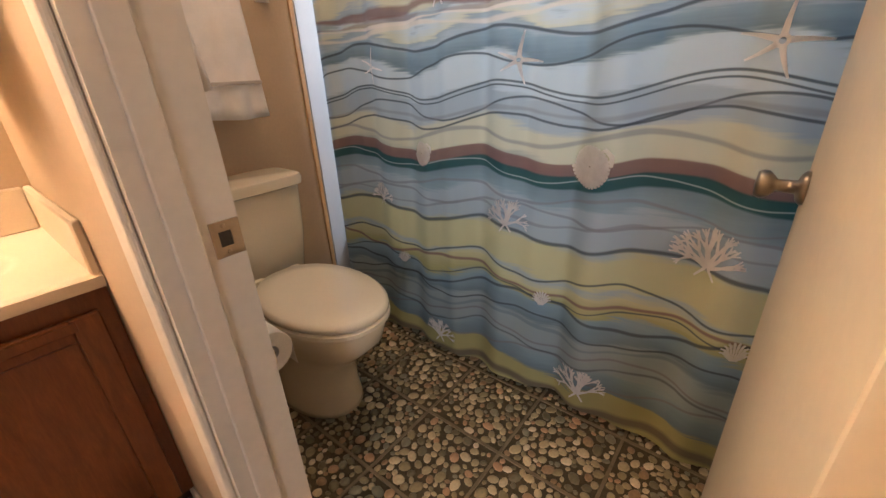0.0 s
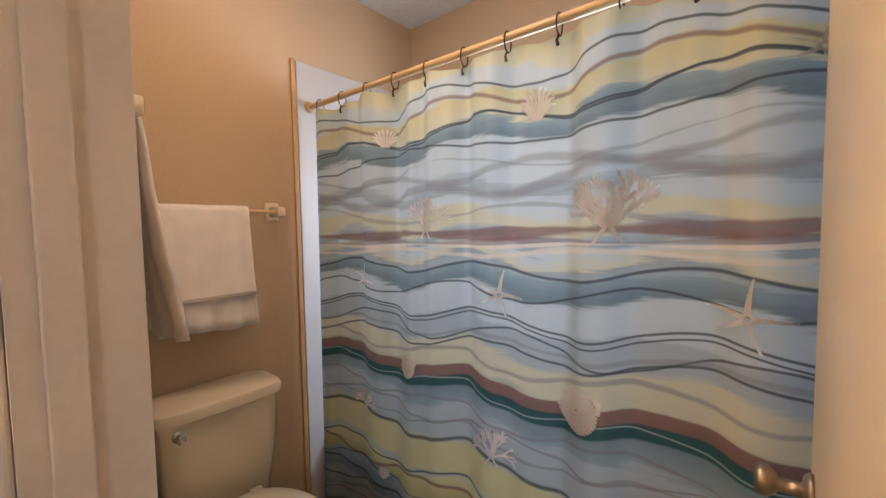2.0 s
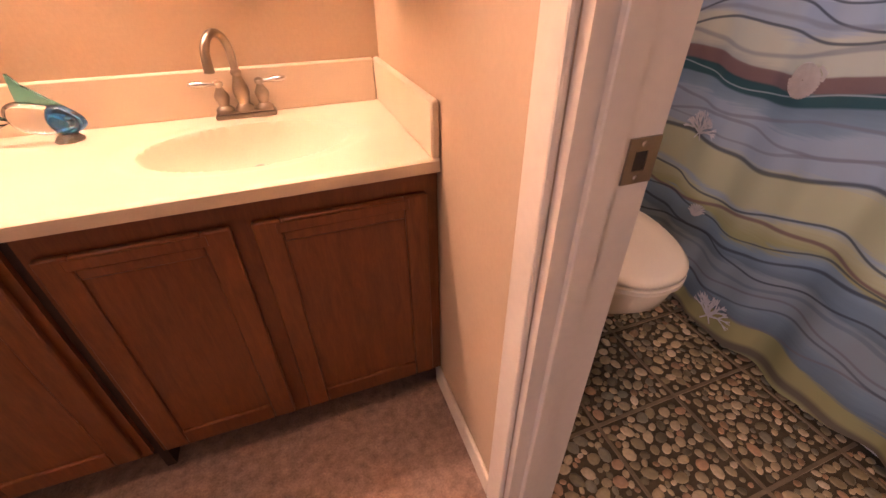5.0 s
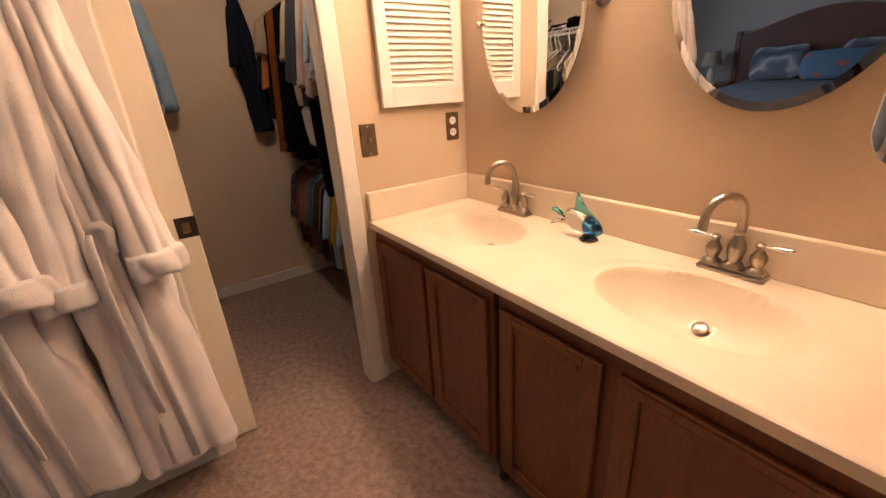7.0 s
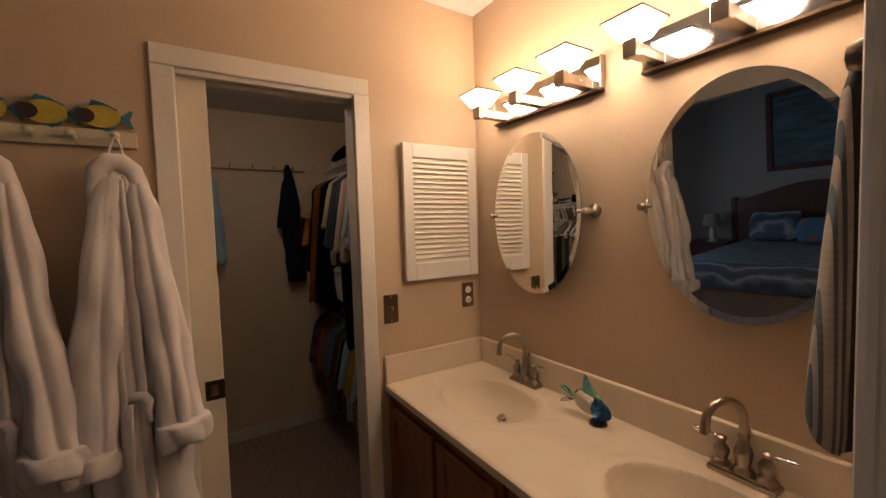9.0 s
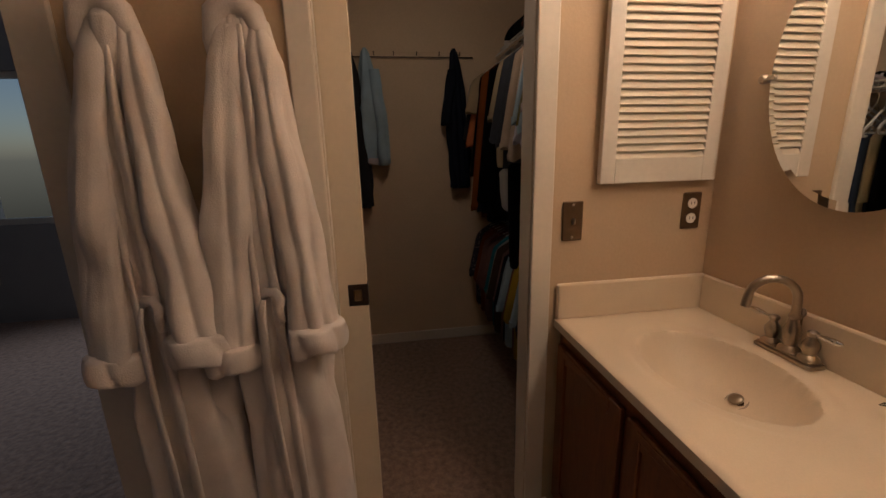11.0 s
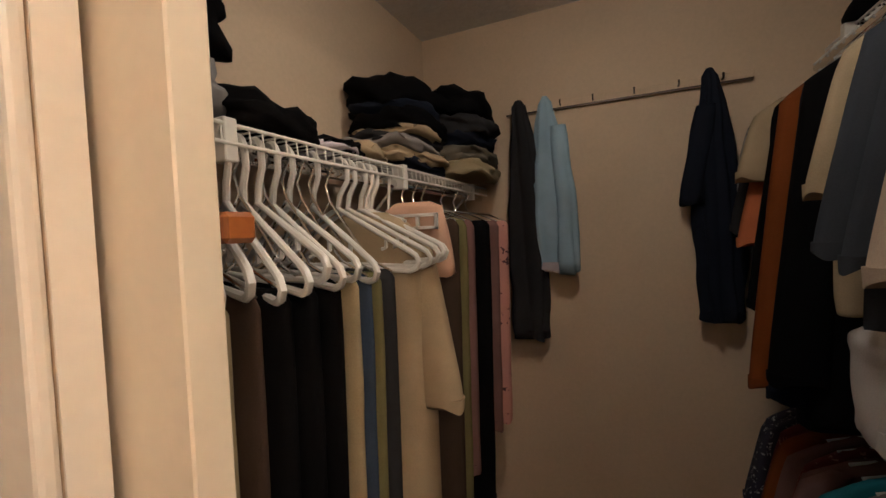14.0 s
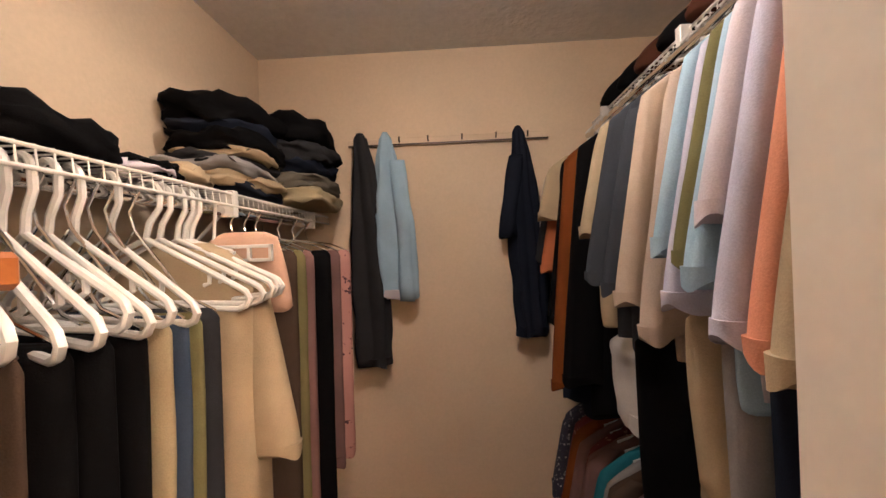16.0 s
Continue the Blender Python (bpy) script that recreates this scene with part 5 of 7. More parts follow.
def build_curtain():
    cur = thing("shower_curtain", (2.6, -0.95, 1.9), "blue and cream sea-shore print shower curtain hanging closed", "shower curtain")
    bm = bmesh.new()
    y0, y1, ny, nz = -0.072, -1.845, 250, 72
    rows = []
    for k in range(nz + 1):
        row = []
        for i in range(ny + 1):
            y = y0 + (y1 - y0) * i / ny
            top = 1.917 - 0.012 * abs(math.sin((y + 0.10) * math.pi / 0.158)) ** 1.4
            bottom = 0.028 + 0.010 * math.sin(y * 9)
            z = bottom + (top - bottom) * k / nz
            row.append(bm.verts.new((curtain_x(y, z), y, z)))
        rows.append(row)
    for a, b in zip(rows, rows[1:]):
        for i in range(ny):
            bm.faces.new((a[i], a[i + 1], b[i + 1], b[i]))
    part("cloth", bm, M_CURTAIN, cur, smooth="full")

    def lay(points_list, name, label):
        """Printed white shapes that follow the cloth; each shape is a ribbon of (y, z, half width)."""
        bm = bmesh.new()
        for k, pts in enumerate(points_list):
            left, right = [], []
            for i, (y, z, w) in enumerate(pts):
                a, b = pts[max(0, i - 1)], pts[min(len(pts) - 1, i + 1)]
                dy, dz = b[0] - a[0], b[1] - a[1]
                d = math.hypot(dy, dz) or 1
                for side, s in ((left, 1), (right, -1)):
                    yy, zz = y - s * dz / d * w, z + s * dy / d * w
                    side.append(bm.verts.new((curtain_x(yy, zz) - 0.0045 - 0.00002 * k, yy, zz)))
            for i in range(len(pts) - 1):
                bm.faces.new((left[i], left[i + 1], right[i + 1], right[i]))
        part(name, bm, M_MOTIF, cur, label, smooth="full")

    rnd = random.Random(5)

    def star(y, z, r, turn):
        """Five thin arms of uneven length round a small ring."""
        out = []
        for k, (a, long) in enumerate(((98, 1.25), (28, 1.15), (-28, 1.0), (-96, 1.1), (184, 1.2))):
            a = radians(a + turn)
            bend = 0.10 * (-1) ** k
            out.append([(y + math.cos(a + bend * q / 5) * r * long * (0.12 + 0.88 * q / 5), z + math.sin(a + bend * q / 5) * r * long * (0.12 + 0.88 * q / 5), r * (0.095 - 0.013 * q)) for q in range(6)])
        out.append([(y + 0.15 * r * math.cos(t), z + 0.15 * r * math.sin(t), r * 0.055) for t in (2 * math.pi * q / 10 for q in range(11))])
        return out

    def coral(y, z, r):
        out = []

        def branch(y, z, a, size, w, depth):
            pts = [(y, z, w)]
            for q in range(4):
                a += rnd.uniform(-0.16, 0.16)
                y, z = y + math.cos(a) * size / 4, z + math.sin(a) * size / 4
                pts.append((y, z, w * (1 - 0.13 * q)))
            out.append(pts)
            if depth:
                for s in (-1, 0.1, 1):
                    branch(y, z, a + s * rnd.uniform(0.28, 0.55), size * rnd.uniform(0.6, 0.8), w * 0.66, depth - 1)

        for s in (-1.1, -0.75, -0.45, -0.2, 0.05, 0.3, 0.6, 0.95):
            branch(y, z - r * 0.55, math.pi / 2 + s, r * rnd.uniform(0.42, 0.58), r * 0.068, 2)
        out.append([(y - r * 0.25, z - r * 0.9, r * 0.03), (y - 0.04 * r, z - r * 0.55, r * 0.045)])
        out.append([(y + r * 0.30, z - r * 0.92, r * 0.03), (y + 0.04 * r, z - r * 0.55, r * 0.045)])
        return out

    def shell(y, z, r):
        """A coiled shell: ribs that spread from a spiral, with a frilled rim and an open lip."""
        out = []
        for q in range(34):
            a = q * 2 * math.pi / 34
            rim = r * (0.86 + 0.16 * q / 34)
            out.append([(y + rim * k * math.cos(a), z + rim * k * math.sin(a), r * w) for k, w in ((0.04, 0.012), (0.30, 0.032), (0.55, 0.055), (0.80, 0.080), (0.97, 0.086), (1.05, 0.050))])
        out.append([(y + r * (0.05 + 0.028 * q) * math.cos(0.55 * q), z + r * (0.05 + 0.028 * q) * math.sin(0.55 * q), r * 0.045) for q in range(16)])
        out.append([(y - r * 1.02, z + r * 0.10, r * 0.06), (y - r * 1.0, z + r * 0.55, r * 0.12), (y - r * 0.72, z + r * 0.82, r * 0.10), (y - r * 0.40, z + r * 0.62, r * 0.05)])
        return out

    def scallop(y, z, r):
        return [[(y + r * 0.15 * math.cos(a), z - r * 0.7 + 0.1 * r, r * 0.03), (y + r * 0.62 * math.cos(a), z + r * 0.7 * math.sin(a), r * 0.085), (y + r * 0.85 * math.cos(a), z + r * 0.92 * math.sin(a), r * 0.055)] for a in (math.pi * k / 9 for k in range(10))]

    for name, label, maker, places in (
        ("starfish_print", "printed white starfish", lambda y, z, r: star(y, z, r, 8 * math.sin(9 * y)), ((-0.372, 1.196, 0.055), (-0.999, 1.194, 0.062), (-1.596, 1.203, 0.068), (-1.70, 1.735, 0.05))),
        ("spiral_shell_print", "printed white spiral shell", shell, ((-0.604, 0.893, 0.046), (-1.240, 0.912, 0.062))),
        ("coral_print", "printed white coral branch", coral, ((-0.715, 1.445, 0.092), (-1.322, 1.462, 0.118), (-0.366, 0.710, 0.060), (-0.974, 0.725, 0.074), (-1.565, 0.725, 0.085), (-0.661, 0.135, 0.072), (-1.284, 0.165, 0.088))),
        ("scallop_print", "printed white scallop shell", scallop, ((-0.49, 1.729, 0.044), (-1.115, 1.731, 0.060), (-0.456, 0.419, 0.032), (-1.116, 0.429, 0.036), (-1.674, 0.453, 0.040))),
    ):
        for y, z, r in places:
            lay(maker(y, z, r), name, label)
    rod = thing("curtain_rod", (2.592, -0.95, 1.94), "cream tension curtain rod across the tub", "curtain rod")
    bm = bmesh.new()
    tube(bm, [(2.592, -0.014, 1.940), (2.592, -1.858, 1.940)], 0.0125, 14)
    part("tube", bm, M_ROD, rod, smooth=True)
    for y, s in ((-0.014, -1), (-1.859, 1)):
        bm = bmesh.new()
        lathe(bm, [(0.024, 0), (0.024, 0.008), (0.017, 0.020)], (2.592, y, 1.940), (0, s, 0), 16)
        part("end_cup", bm, M_ROD, rod, smooth=True)
    for k in range(12):
        y = -0.10 - 0.155 * k
        ring = thing("curtain_ring", (2.592, y, 1.94), "dark bronze curtain ring on the rod", "curtain ring", "curtain rings")
        bm = bmesh.new()
        tube(bm, [(2.592 + 0.019 * math.cos(a), y, 1.928 + 0.030 * math.sin(a)) for a in (2 * math.pi * i / 18 for i in range(18))], 0.0022, 6, closed=True)
        part("loop", bm, M_DARK_METAL, ring, smooth=True)
        bm = bmesh.new()
        tube(bm, [(2.588, y, 1.902), (2.584, y + 0.004, 1.886), (2.583, y, 1.872)], [0.003, 0.004, 0.005], 6)
        part("hook_bead", bm, M_DARK_METAL, ring, smooth=True)


build_toilet()
paper_holder()
white_towels()
tub_and_surround()
build_curtain()

# ---- closet ----
M_WIRE = surface("white_coated_wire", (0.72, 0.68, 0.62), 0.4, var=0.05, bump=0, fine_bump=0.02)
M_HANGER = surface("white_plastic_hanger", (0.66, 0.63, 0.59), 0.3, var=0.03, bump=0, fine_bump=0)
CLOTHS = {}


def cloth(name, colour, var=0.14):
    """A woven cloth of that colour, made once."""
    if name not in CLOTHS:
        CLOTHS[name] = surface("cloth_" + name, colour, 0.92, var=var, scale=7, fine=420, bump=0.06, fine_bump=0.3, spec=0.04)
    return CLOTHS[name]


def patterned(name, ground, ink, scale):
    """A cloth with an irregular print."""
    if name not in CLOTHS:
        m, nodes, links, bsdf = shader("cloth_" + name)
        where, cells, ramp = nodes.new("ShaderNodeTexCoord"), nodes.new("ShaderNodeTexVoronoi"), nodes.new("ShaderNodeValToRGB")
        cells.inputs["Scale"].default_value = scale
        links.new(where.outputs["Object"], cells.inputs["Vector"])
        figure, add = nodes.new("ShaderNodeTexNoise"), nodes.new("ShaderNodeMath")
        figure.inputs["Scale"].default_value, figure.inputs["Detail"].default_value = scale * 4.5, 1
        add.operation = "MULTIPLY_ADD"
        add.inputs[1].default_value = 1.5
        links.new(where.outputs["Object"], figure.inputs["Vector"])
        links.new(figure.outputs[0], add.inputs[0])
        links.new(cells.outputs["Distance"], add.inputs[2])
        links.new(add.outputs[0], ramp.inputs[0])
        ramp.color_ramp.elements[0].position, ramp.color_ramp.elements[1].position = 0.88, 0.94
        ramp.color_ramp.elements[0].color, ramp.color_ramp.elements[1].color = (*ink, 1), (*ground, 1)
        links.new(ramp.outputs[0], bsdf.inputs["Base Color"])
        bsdf.inputs["Roughness"].default_value, bsdf.inputs["Specular IOR Level"].default_value = 0.9, 0.12
        CLOTHS[name] = m
    return CLOTHS[name]


BLACK, NAVY, CHAR = cloth("black", (0.005, 0.0047, 0.005)), cloth("navy", (0.014, 0.017, 0.027)), cloth("charcoal", (0.030, 0.029, 0.031))
KHAKI, TAN, BROWN, OLIVE = cloth("khaki", (0.34, 0.27, 0.16)), cloth("tan", (0.42, 0.32, 0.20)), cloth("brown", (0.065, 0.042, 0.030)), cloth("olive", (0.17, 0.15, 0.065))
BLUE, LIGHTBLUE, TEALC, GREY = cloth("denim_blue", (0.045, 0.062, 0.098)), cloth("light_blue", (0.36, 0.49, 0.60)), cloth("teal", (0.03, 0.16, 0.20)), cloth("grey", (0.26, 0.24, 0.23))
PEACH, ORANGE, RUST, WHITE = cloth("peach", (0.66, 0.28, 0.17)), cloth("orange", (0.55, 0.17, 0.07)), cloth("rust", (0.20, 0.055, 0.014)), cloth("white", (0.58, 0.55, 0.53))
LAV, BEIGE, MAUVE, RED = cloth("lavender", (0.52, 0.50, 0.60)), cloth("beige", (0.46, 0.36, 0.29)), cloth("mauve", (0.20, 0.11, 0.10)), cloth("red", (0.34, 0.03, 0.05))
STONE = cloth("stone_grey", (0.155, 0.135, 0.105))
MUSTARD, PINK, PALEPINK = cloth("mustard", (0.40, 0.27, 0.03)), patterned("pink_print", (0.52, 0.26, 0.22), (0.10, 0.05, 0.06), 20), cloth("pale_pink", (0.62, 0.55, 0.59))
CHECK, FLORAL, STRIPE = patterned("navy_white_print", (0.04, 0.04, 0.06), (0.50, 0.47, 0.44), 60), patterned("maroon_print", (0.14, 0.035, 0.035), (0.42, 0.22, 0.16), 34), patterned("grey_print", (0.30, 0.27, 0.24), (0.06, 0.05, 0.06), 40)


def wire_shelf(name, y_wall, y_front, z, x0, x1, label, rod_z, rod_y):
    sh = thing(name, ((x0 + x1) / 2, (y_wall + y_front) / 2, z), label, "wire shelf", "closet wire shelves")
    n = int((x1 - x0) / 0.0255)
    s = 1 if y_front > y_wall else -1
    for i in range(n + 1):
        x = x0 + (x1 - x0) * i / n
        bm = bmesh.new()
        tube(bm, [(x, y_wall + s * 0.004, z + 0.005), (x, y_front, z + 0.005), (x, y_front + s * 0.003, z - 0.026)], 0.0018, 5)
        part("cross_wire", bm, M_WIRE, sh, smooth=True)
    for y, dz, r in ((y_wall + s * 0.02, 0, 0.003), ((y_wall + y_front) / 2, 0, 0.003), (y_front, 0.002, 0.0034), (y_front + s * 0.003, -0.028, 0.0034)):
        bm = bmesh.new()
        tube(bm, [(x0, y, z + dz), (x1, y, z + dz)], r, 8)
        part("long_wire", bm, M_WIRE, sh, smooth=True)
    bm = bmesh.new()
    tube(bm, [(x0, rod_y, rod_z), (x1, rod_y, rod_z)], 0.0125, 12)
    part("hanging_rod", bm, M_CHROME, sh, "chrome hanging rod under the shelf", True)
    for k in range(3):
        x = x0 + (x1 - x0) * (0.12 + 0.38 * k)
        bm = boxes(((x - 0.012, min(y_front, rod_y) - 0.004, rod_z - 0.016), (x + 0.012, max(y_front, rod_y) + 0.004, z + 0.012)), bevel=0.002)
        part("clip", bm, M_WIRE, sh)
        bm = bmesh.new()
        tube(bm, [(x, y_front, z - 0.01), (x, y_wall + s * 0.004, z - 0.30)], 0.0045, 6)
        part("brace", bm, M_WIRE, sh, smooth=True)
    return sh


def hanger_mesh(half=0.214, r=0.0060, drop=0.115):
    """A tubular hanger hung at the origin, spread along y."""
    bm = bmesh.new()
    hook = [(0, 0.026 * math.cos(a) , 0.0 + 0.026 * math.sin(a)) for a in (math.pi * (1.12 - k * 1.12 / 8) for k in range(9))]
    tube(bm, hook + [(0, 0.026, -0.025), (0, 0.006, -0.055), (0, 0, -0.085)], r, 8)
    z0, z1 = -0.085, -0.085 - drop
    frame_pts = [(0, 0, z0), (0, -half * 0.5, (z0 + z1) / 2 + 0.006), (0, -half + 0.022, z1 + 0.022), (0, -half + 0.008, z1 + 0.014), (0, -half, z1 + 0.001), (0, -half + 0.007, z1 - 0.012), (0, -half + 0.022, z1 - 0.018), (0, 0, z1 - 0.014), (0, half - 0.022, z1 - 0.018), (0, half - 0.007, z1 - 0.012), (0, half, z1 + 0.001), (0, half - 0.008, z1 + 0.014), (0, half - 0.022, z1 + 0.022), (0, half * 0.5, (z0 + z1) / 2 + 0.006)]
    tube(bm, frame_pts, r, 8, closed=True)
    for s in (-1, 1):
        tube(bm, [(0, s * half * 0.62, (z0 + z1) / 2 - 0.012), (0, s * half * 0.62, (z0 + z1) / 2 - 0.028), (0, s * half * 0.57, (z0 + z1) / 2 - 0.032)], r * 0.7, 6)
    return bm


def empty_hangers():
    first = None
    rnd = random.Random(3)
    xs = (-0.215, -0.262, -0.300, -0.330, -0.362, -0.396, -0.432, -0.500, -0.585, -0.612, -0.655, -0.680, -0.705)
    for i, x in enumerate(xs):
        m = pose(x, -1.455, 1.612, rnd.uniform(-4, 4), rnd.uniform(-3, 3), -20 + rnd.uniform(-5, 5) + (14 if i > 7 else 0))
        if first is None:
            first = thing("clothes_hanger", (0, 0, 0), "white tubular plastic hanger on the rod", "hanger", "empty hangers")
            part("hanger_frame", hanger_mesh(), M_HANGER, first, smooth=True)
            first.matrix_basis = m
        else:
            copy_thing(first, m)


def trousers(x, material, label, half_x=0.022, half_y=0.17, top=1.47, hem=0.62, y=-1.445, seed=0, turn=0, with_hanger=True):
    t = thing("trousers", (x, y, top), label, "trousers", "hanging trousers")
    bm = bmesh.new()
    cloth_body(bm, lerp_levels([(x, y, top, half_x * 0.5, half_y * 0.92, turn), (x, y, top - 0.02, half_x, half_y, turn), (x, y, (top + hem) / 2, half_x * 1.15, half_y * 0.97, turn), (x, y + 0.005, hem + 0.01, half_x * 1.25, half_y * 0.93, turn), (x, y + 0.005, hem, half_x, half_y * 0.9, turn)], 6), seed + x * 31, 3, 0.004, 34, 0.005)
    part("cloth", bm, material, t, smooth="full")
    for d in (-1, 1):
        bm = bmesh.new()
        cloth_body(bm, [(x, y + 0.005 + d * half_y * 0.46, hem + 0.032, half_x * 1.32, half_y * 0.47, turn), (x, y + 0.005 + d * half_y * 0.46, hem - 0.004, half_x * 1.30, half_y * 0.47, turn)], seed, 3, 0.002, 20, 0.0)
        part("leg_hem", bm, material, t, smooth=True)
    if with_hanger:
        bm = bmesh.new()
        for v in ((x, 0.0),):
            tube(bm, [(x, -1.455 - 0.02, 1.606), (x, -1.455, 1.632), (x, -1.455 + 0.02, 1.612), (x, -1.455, 1.575), (x, y, 1.54), (x, y + 0.09, top + 0.025), (x, y + half_y * 0.95, top - 0.004)], 0.0026, 6)
            tube(bm, [(x, y, 1.54), (x, y - 0.09, top + 0.025), (x, y - half_y * 0.95, top - 0.004)], 0.0026, 6)
        part("wire_hanger", bm, M_CHROME, t, "chrome wire hanger", True)


def shirt(x, material, label, hem=1.2, cuff=1.45, rod=(-0.305, 1.945), side=-1, half_x=0.022, shoulder=0.205, seed=0, kind="shirt", hanger=True, reach=None, turn=0.0):
    """A top on its hanger across the rod; side is the aisle's side."""
    y, z = rod
    top = z - 0.085
    s = thing(kind, (x, y, top), label, kind.replace("_", " "), "hanging tops")
    bm = bmesh.new()
    cloth_body(bm, lerp_levels([(x, y, top + 0.004, half_x * 0.6, 0.055, turn), (x, y, top - 0.015, half_x * 0.9, 0.095, turn), (x, y, top - 0.075, half_x, shoulder, turn), (x, y, top - 0.22, half_x * 1.2, shoulder * 1.0, turn), (x, y, hem + 0.04, half_x * 1.3, shoulder * 1.02, turn), (x, y, hem, half_x * 1.15, shoulder * 1.0, turn)], 5), seed + x * 17, 4, 0.005, 40, 0.004)
    body = part("body", bm, material, s, smooth="full")
    hx = min(half_x * 1.2, 0.026)
    reach = shoulder + 0.055 if reach is None else reach
    for d in (side, -side):
        far = (reach if d == side else shoulder + 0.03)
        mid = far - 0.070 * min(1.0, (top - cuff) / 0.45)
        bm = bmesh.new()
        levels = [(x, y + d * (mid - 0.085), top - 0.040, hx * 0.7, 0.020, turn), (x, y + d * (mid - 0.045), top - 0.085, hx * 0.95, 0.045, turn), (x + 0.003, y + d * (mid + (far - mid) * 0.5 - 0.052), (top - 0.085 + cuff) / 2, hx, 0.054, turn), (x + 0.005, y + d * (far - 0.058), cuff + 0.014, hx * 1.05, 0.059, turn), (x + 0.005, y + d * (far - 0.058), cuff, hx, 0.058, turn)]
        cloth_body(bm, lerp_levels(levels, 6), seed + d + x * 13, 3, 0.005, 32, 0.004)
        sleeve = part("sleeve", bm, material, s, smooth="full")
        bm = bmesh.new()
        cloth_body(bm, [(x + 0.005, y + d * (far - 0.058), cuff + 0.024, hx * 1.07, 0.0590, turn), (x + 0.005, y + d * (far - 0.058), cuff - 0.001, hx * 1.06, 0.0588, turn)], seed + d + x * 13, 3, 0.005, 32, 0.0)
        part("hem_band", bm, material, sleeve, smooth=True)
    if hanger:
        bm = bmesh.new()
        tube(bm, [(x, y - 0.022, z), (x, y, z + 0.022), (x, y + 0.022, z), (x, y + 0.006, z - 0.04), (x, y, z - 0.075)], 0.0036, 6)
        for d in (-1, 1):
            tube(bm, [(x, y, z - 0.072), (x, y + d * 0.06, z - 0.088), (x, y + d * 0.11, z - 0.105)], 0.0042, 6)
        part("hanger_hook", bm, M_HANGER, s, "white plastic hanger", True)


def folded(x, y, z, sx, sy, sz, material, label, seed, turn=0.0):
    """A folded garment lying flat: a soft slab with rolled edges and rumples."""
    g = thing("folded_garment", (x, y, z), label, "folded clothes", "folded clothes on the shelf")
    bm = bmesh.new()
    bmesh.ops.create_cube(bm, size=2.0)
    bmesh.ops.subdivide_edges(bm, edges=bm.edges[:], cuts=7, use_grid_fill=True)
    c, s = math.cos(radians(turn)), math.sin(radians(turn))
    for v in bm.verts:
        px, py, pz = v.co
        k = (abs(px) ** 4 + abs(py) ** 4 + abs(pz) ** 4) ** -0.25
        px, py, pz = px * k, py * k, pz * k
        wob = noise.noise(Vector((px * 1.7 + seed, py * 1.7, pz * 2.0 + seed * 2)))
        fine = noise.noise(Vector((px * 5 + seed, py * 5, pz * 5)))
        px, py = px * sx * (1 + 0.26 * wob), py * sy * (1 + 0.16 * wob)
        pz = pz * sz * (1 + 0.5 * wob) + 0.016 * fine + 0.35 * sz * noise.noise(Vector((px * 9, py * 9, seed)))
        v.co = (x + c * px - s * py, y + s * px + c * py, z + sz + pz)
    part("cloth", bm, material, g, smooth="full")


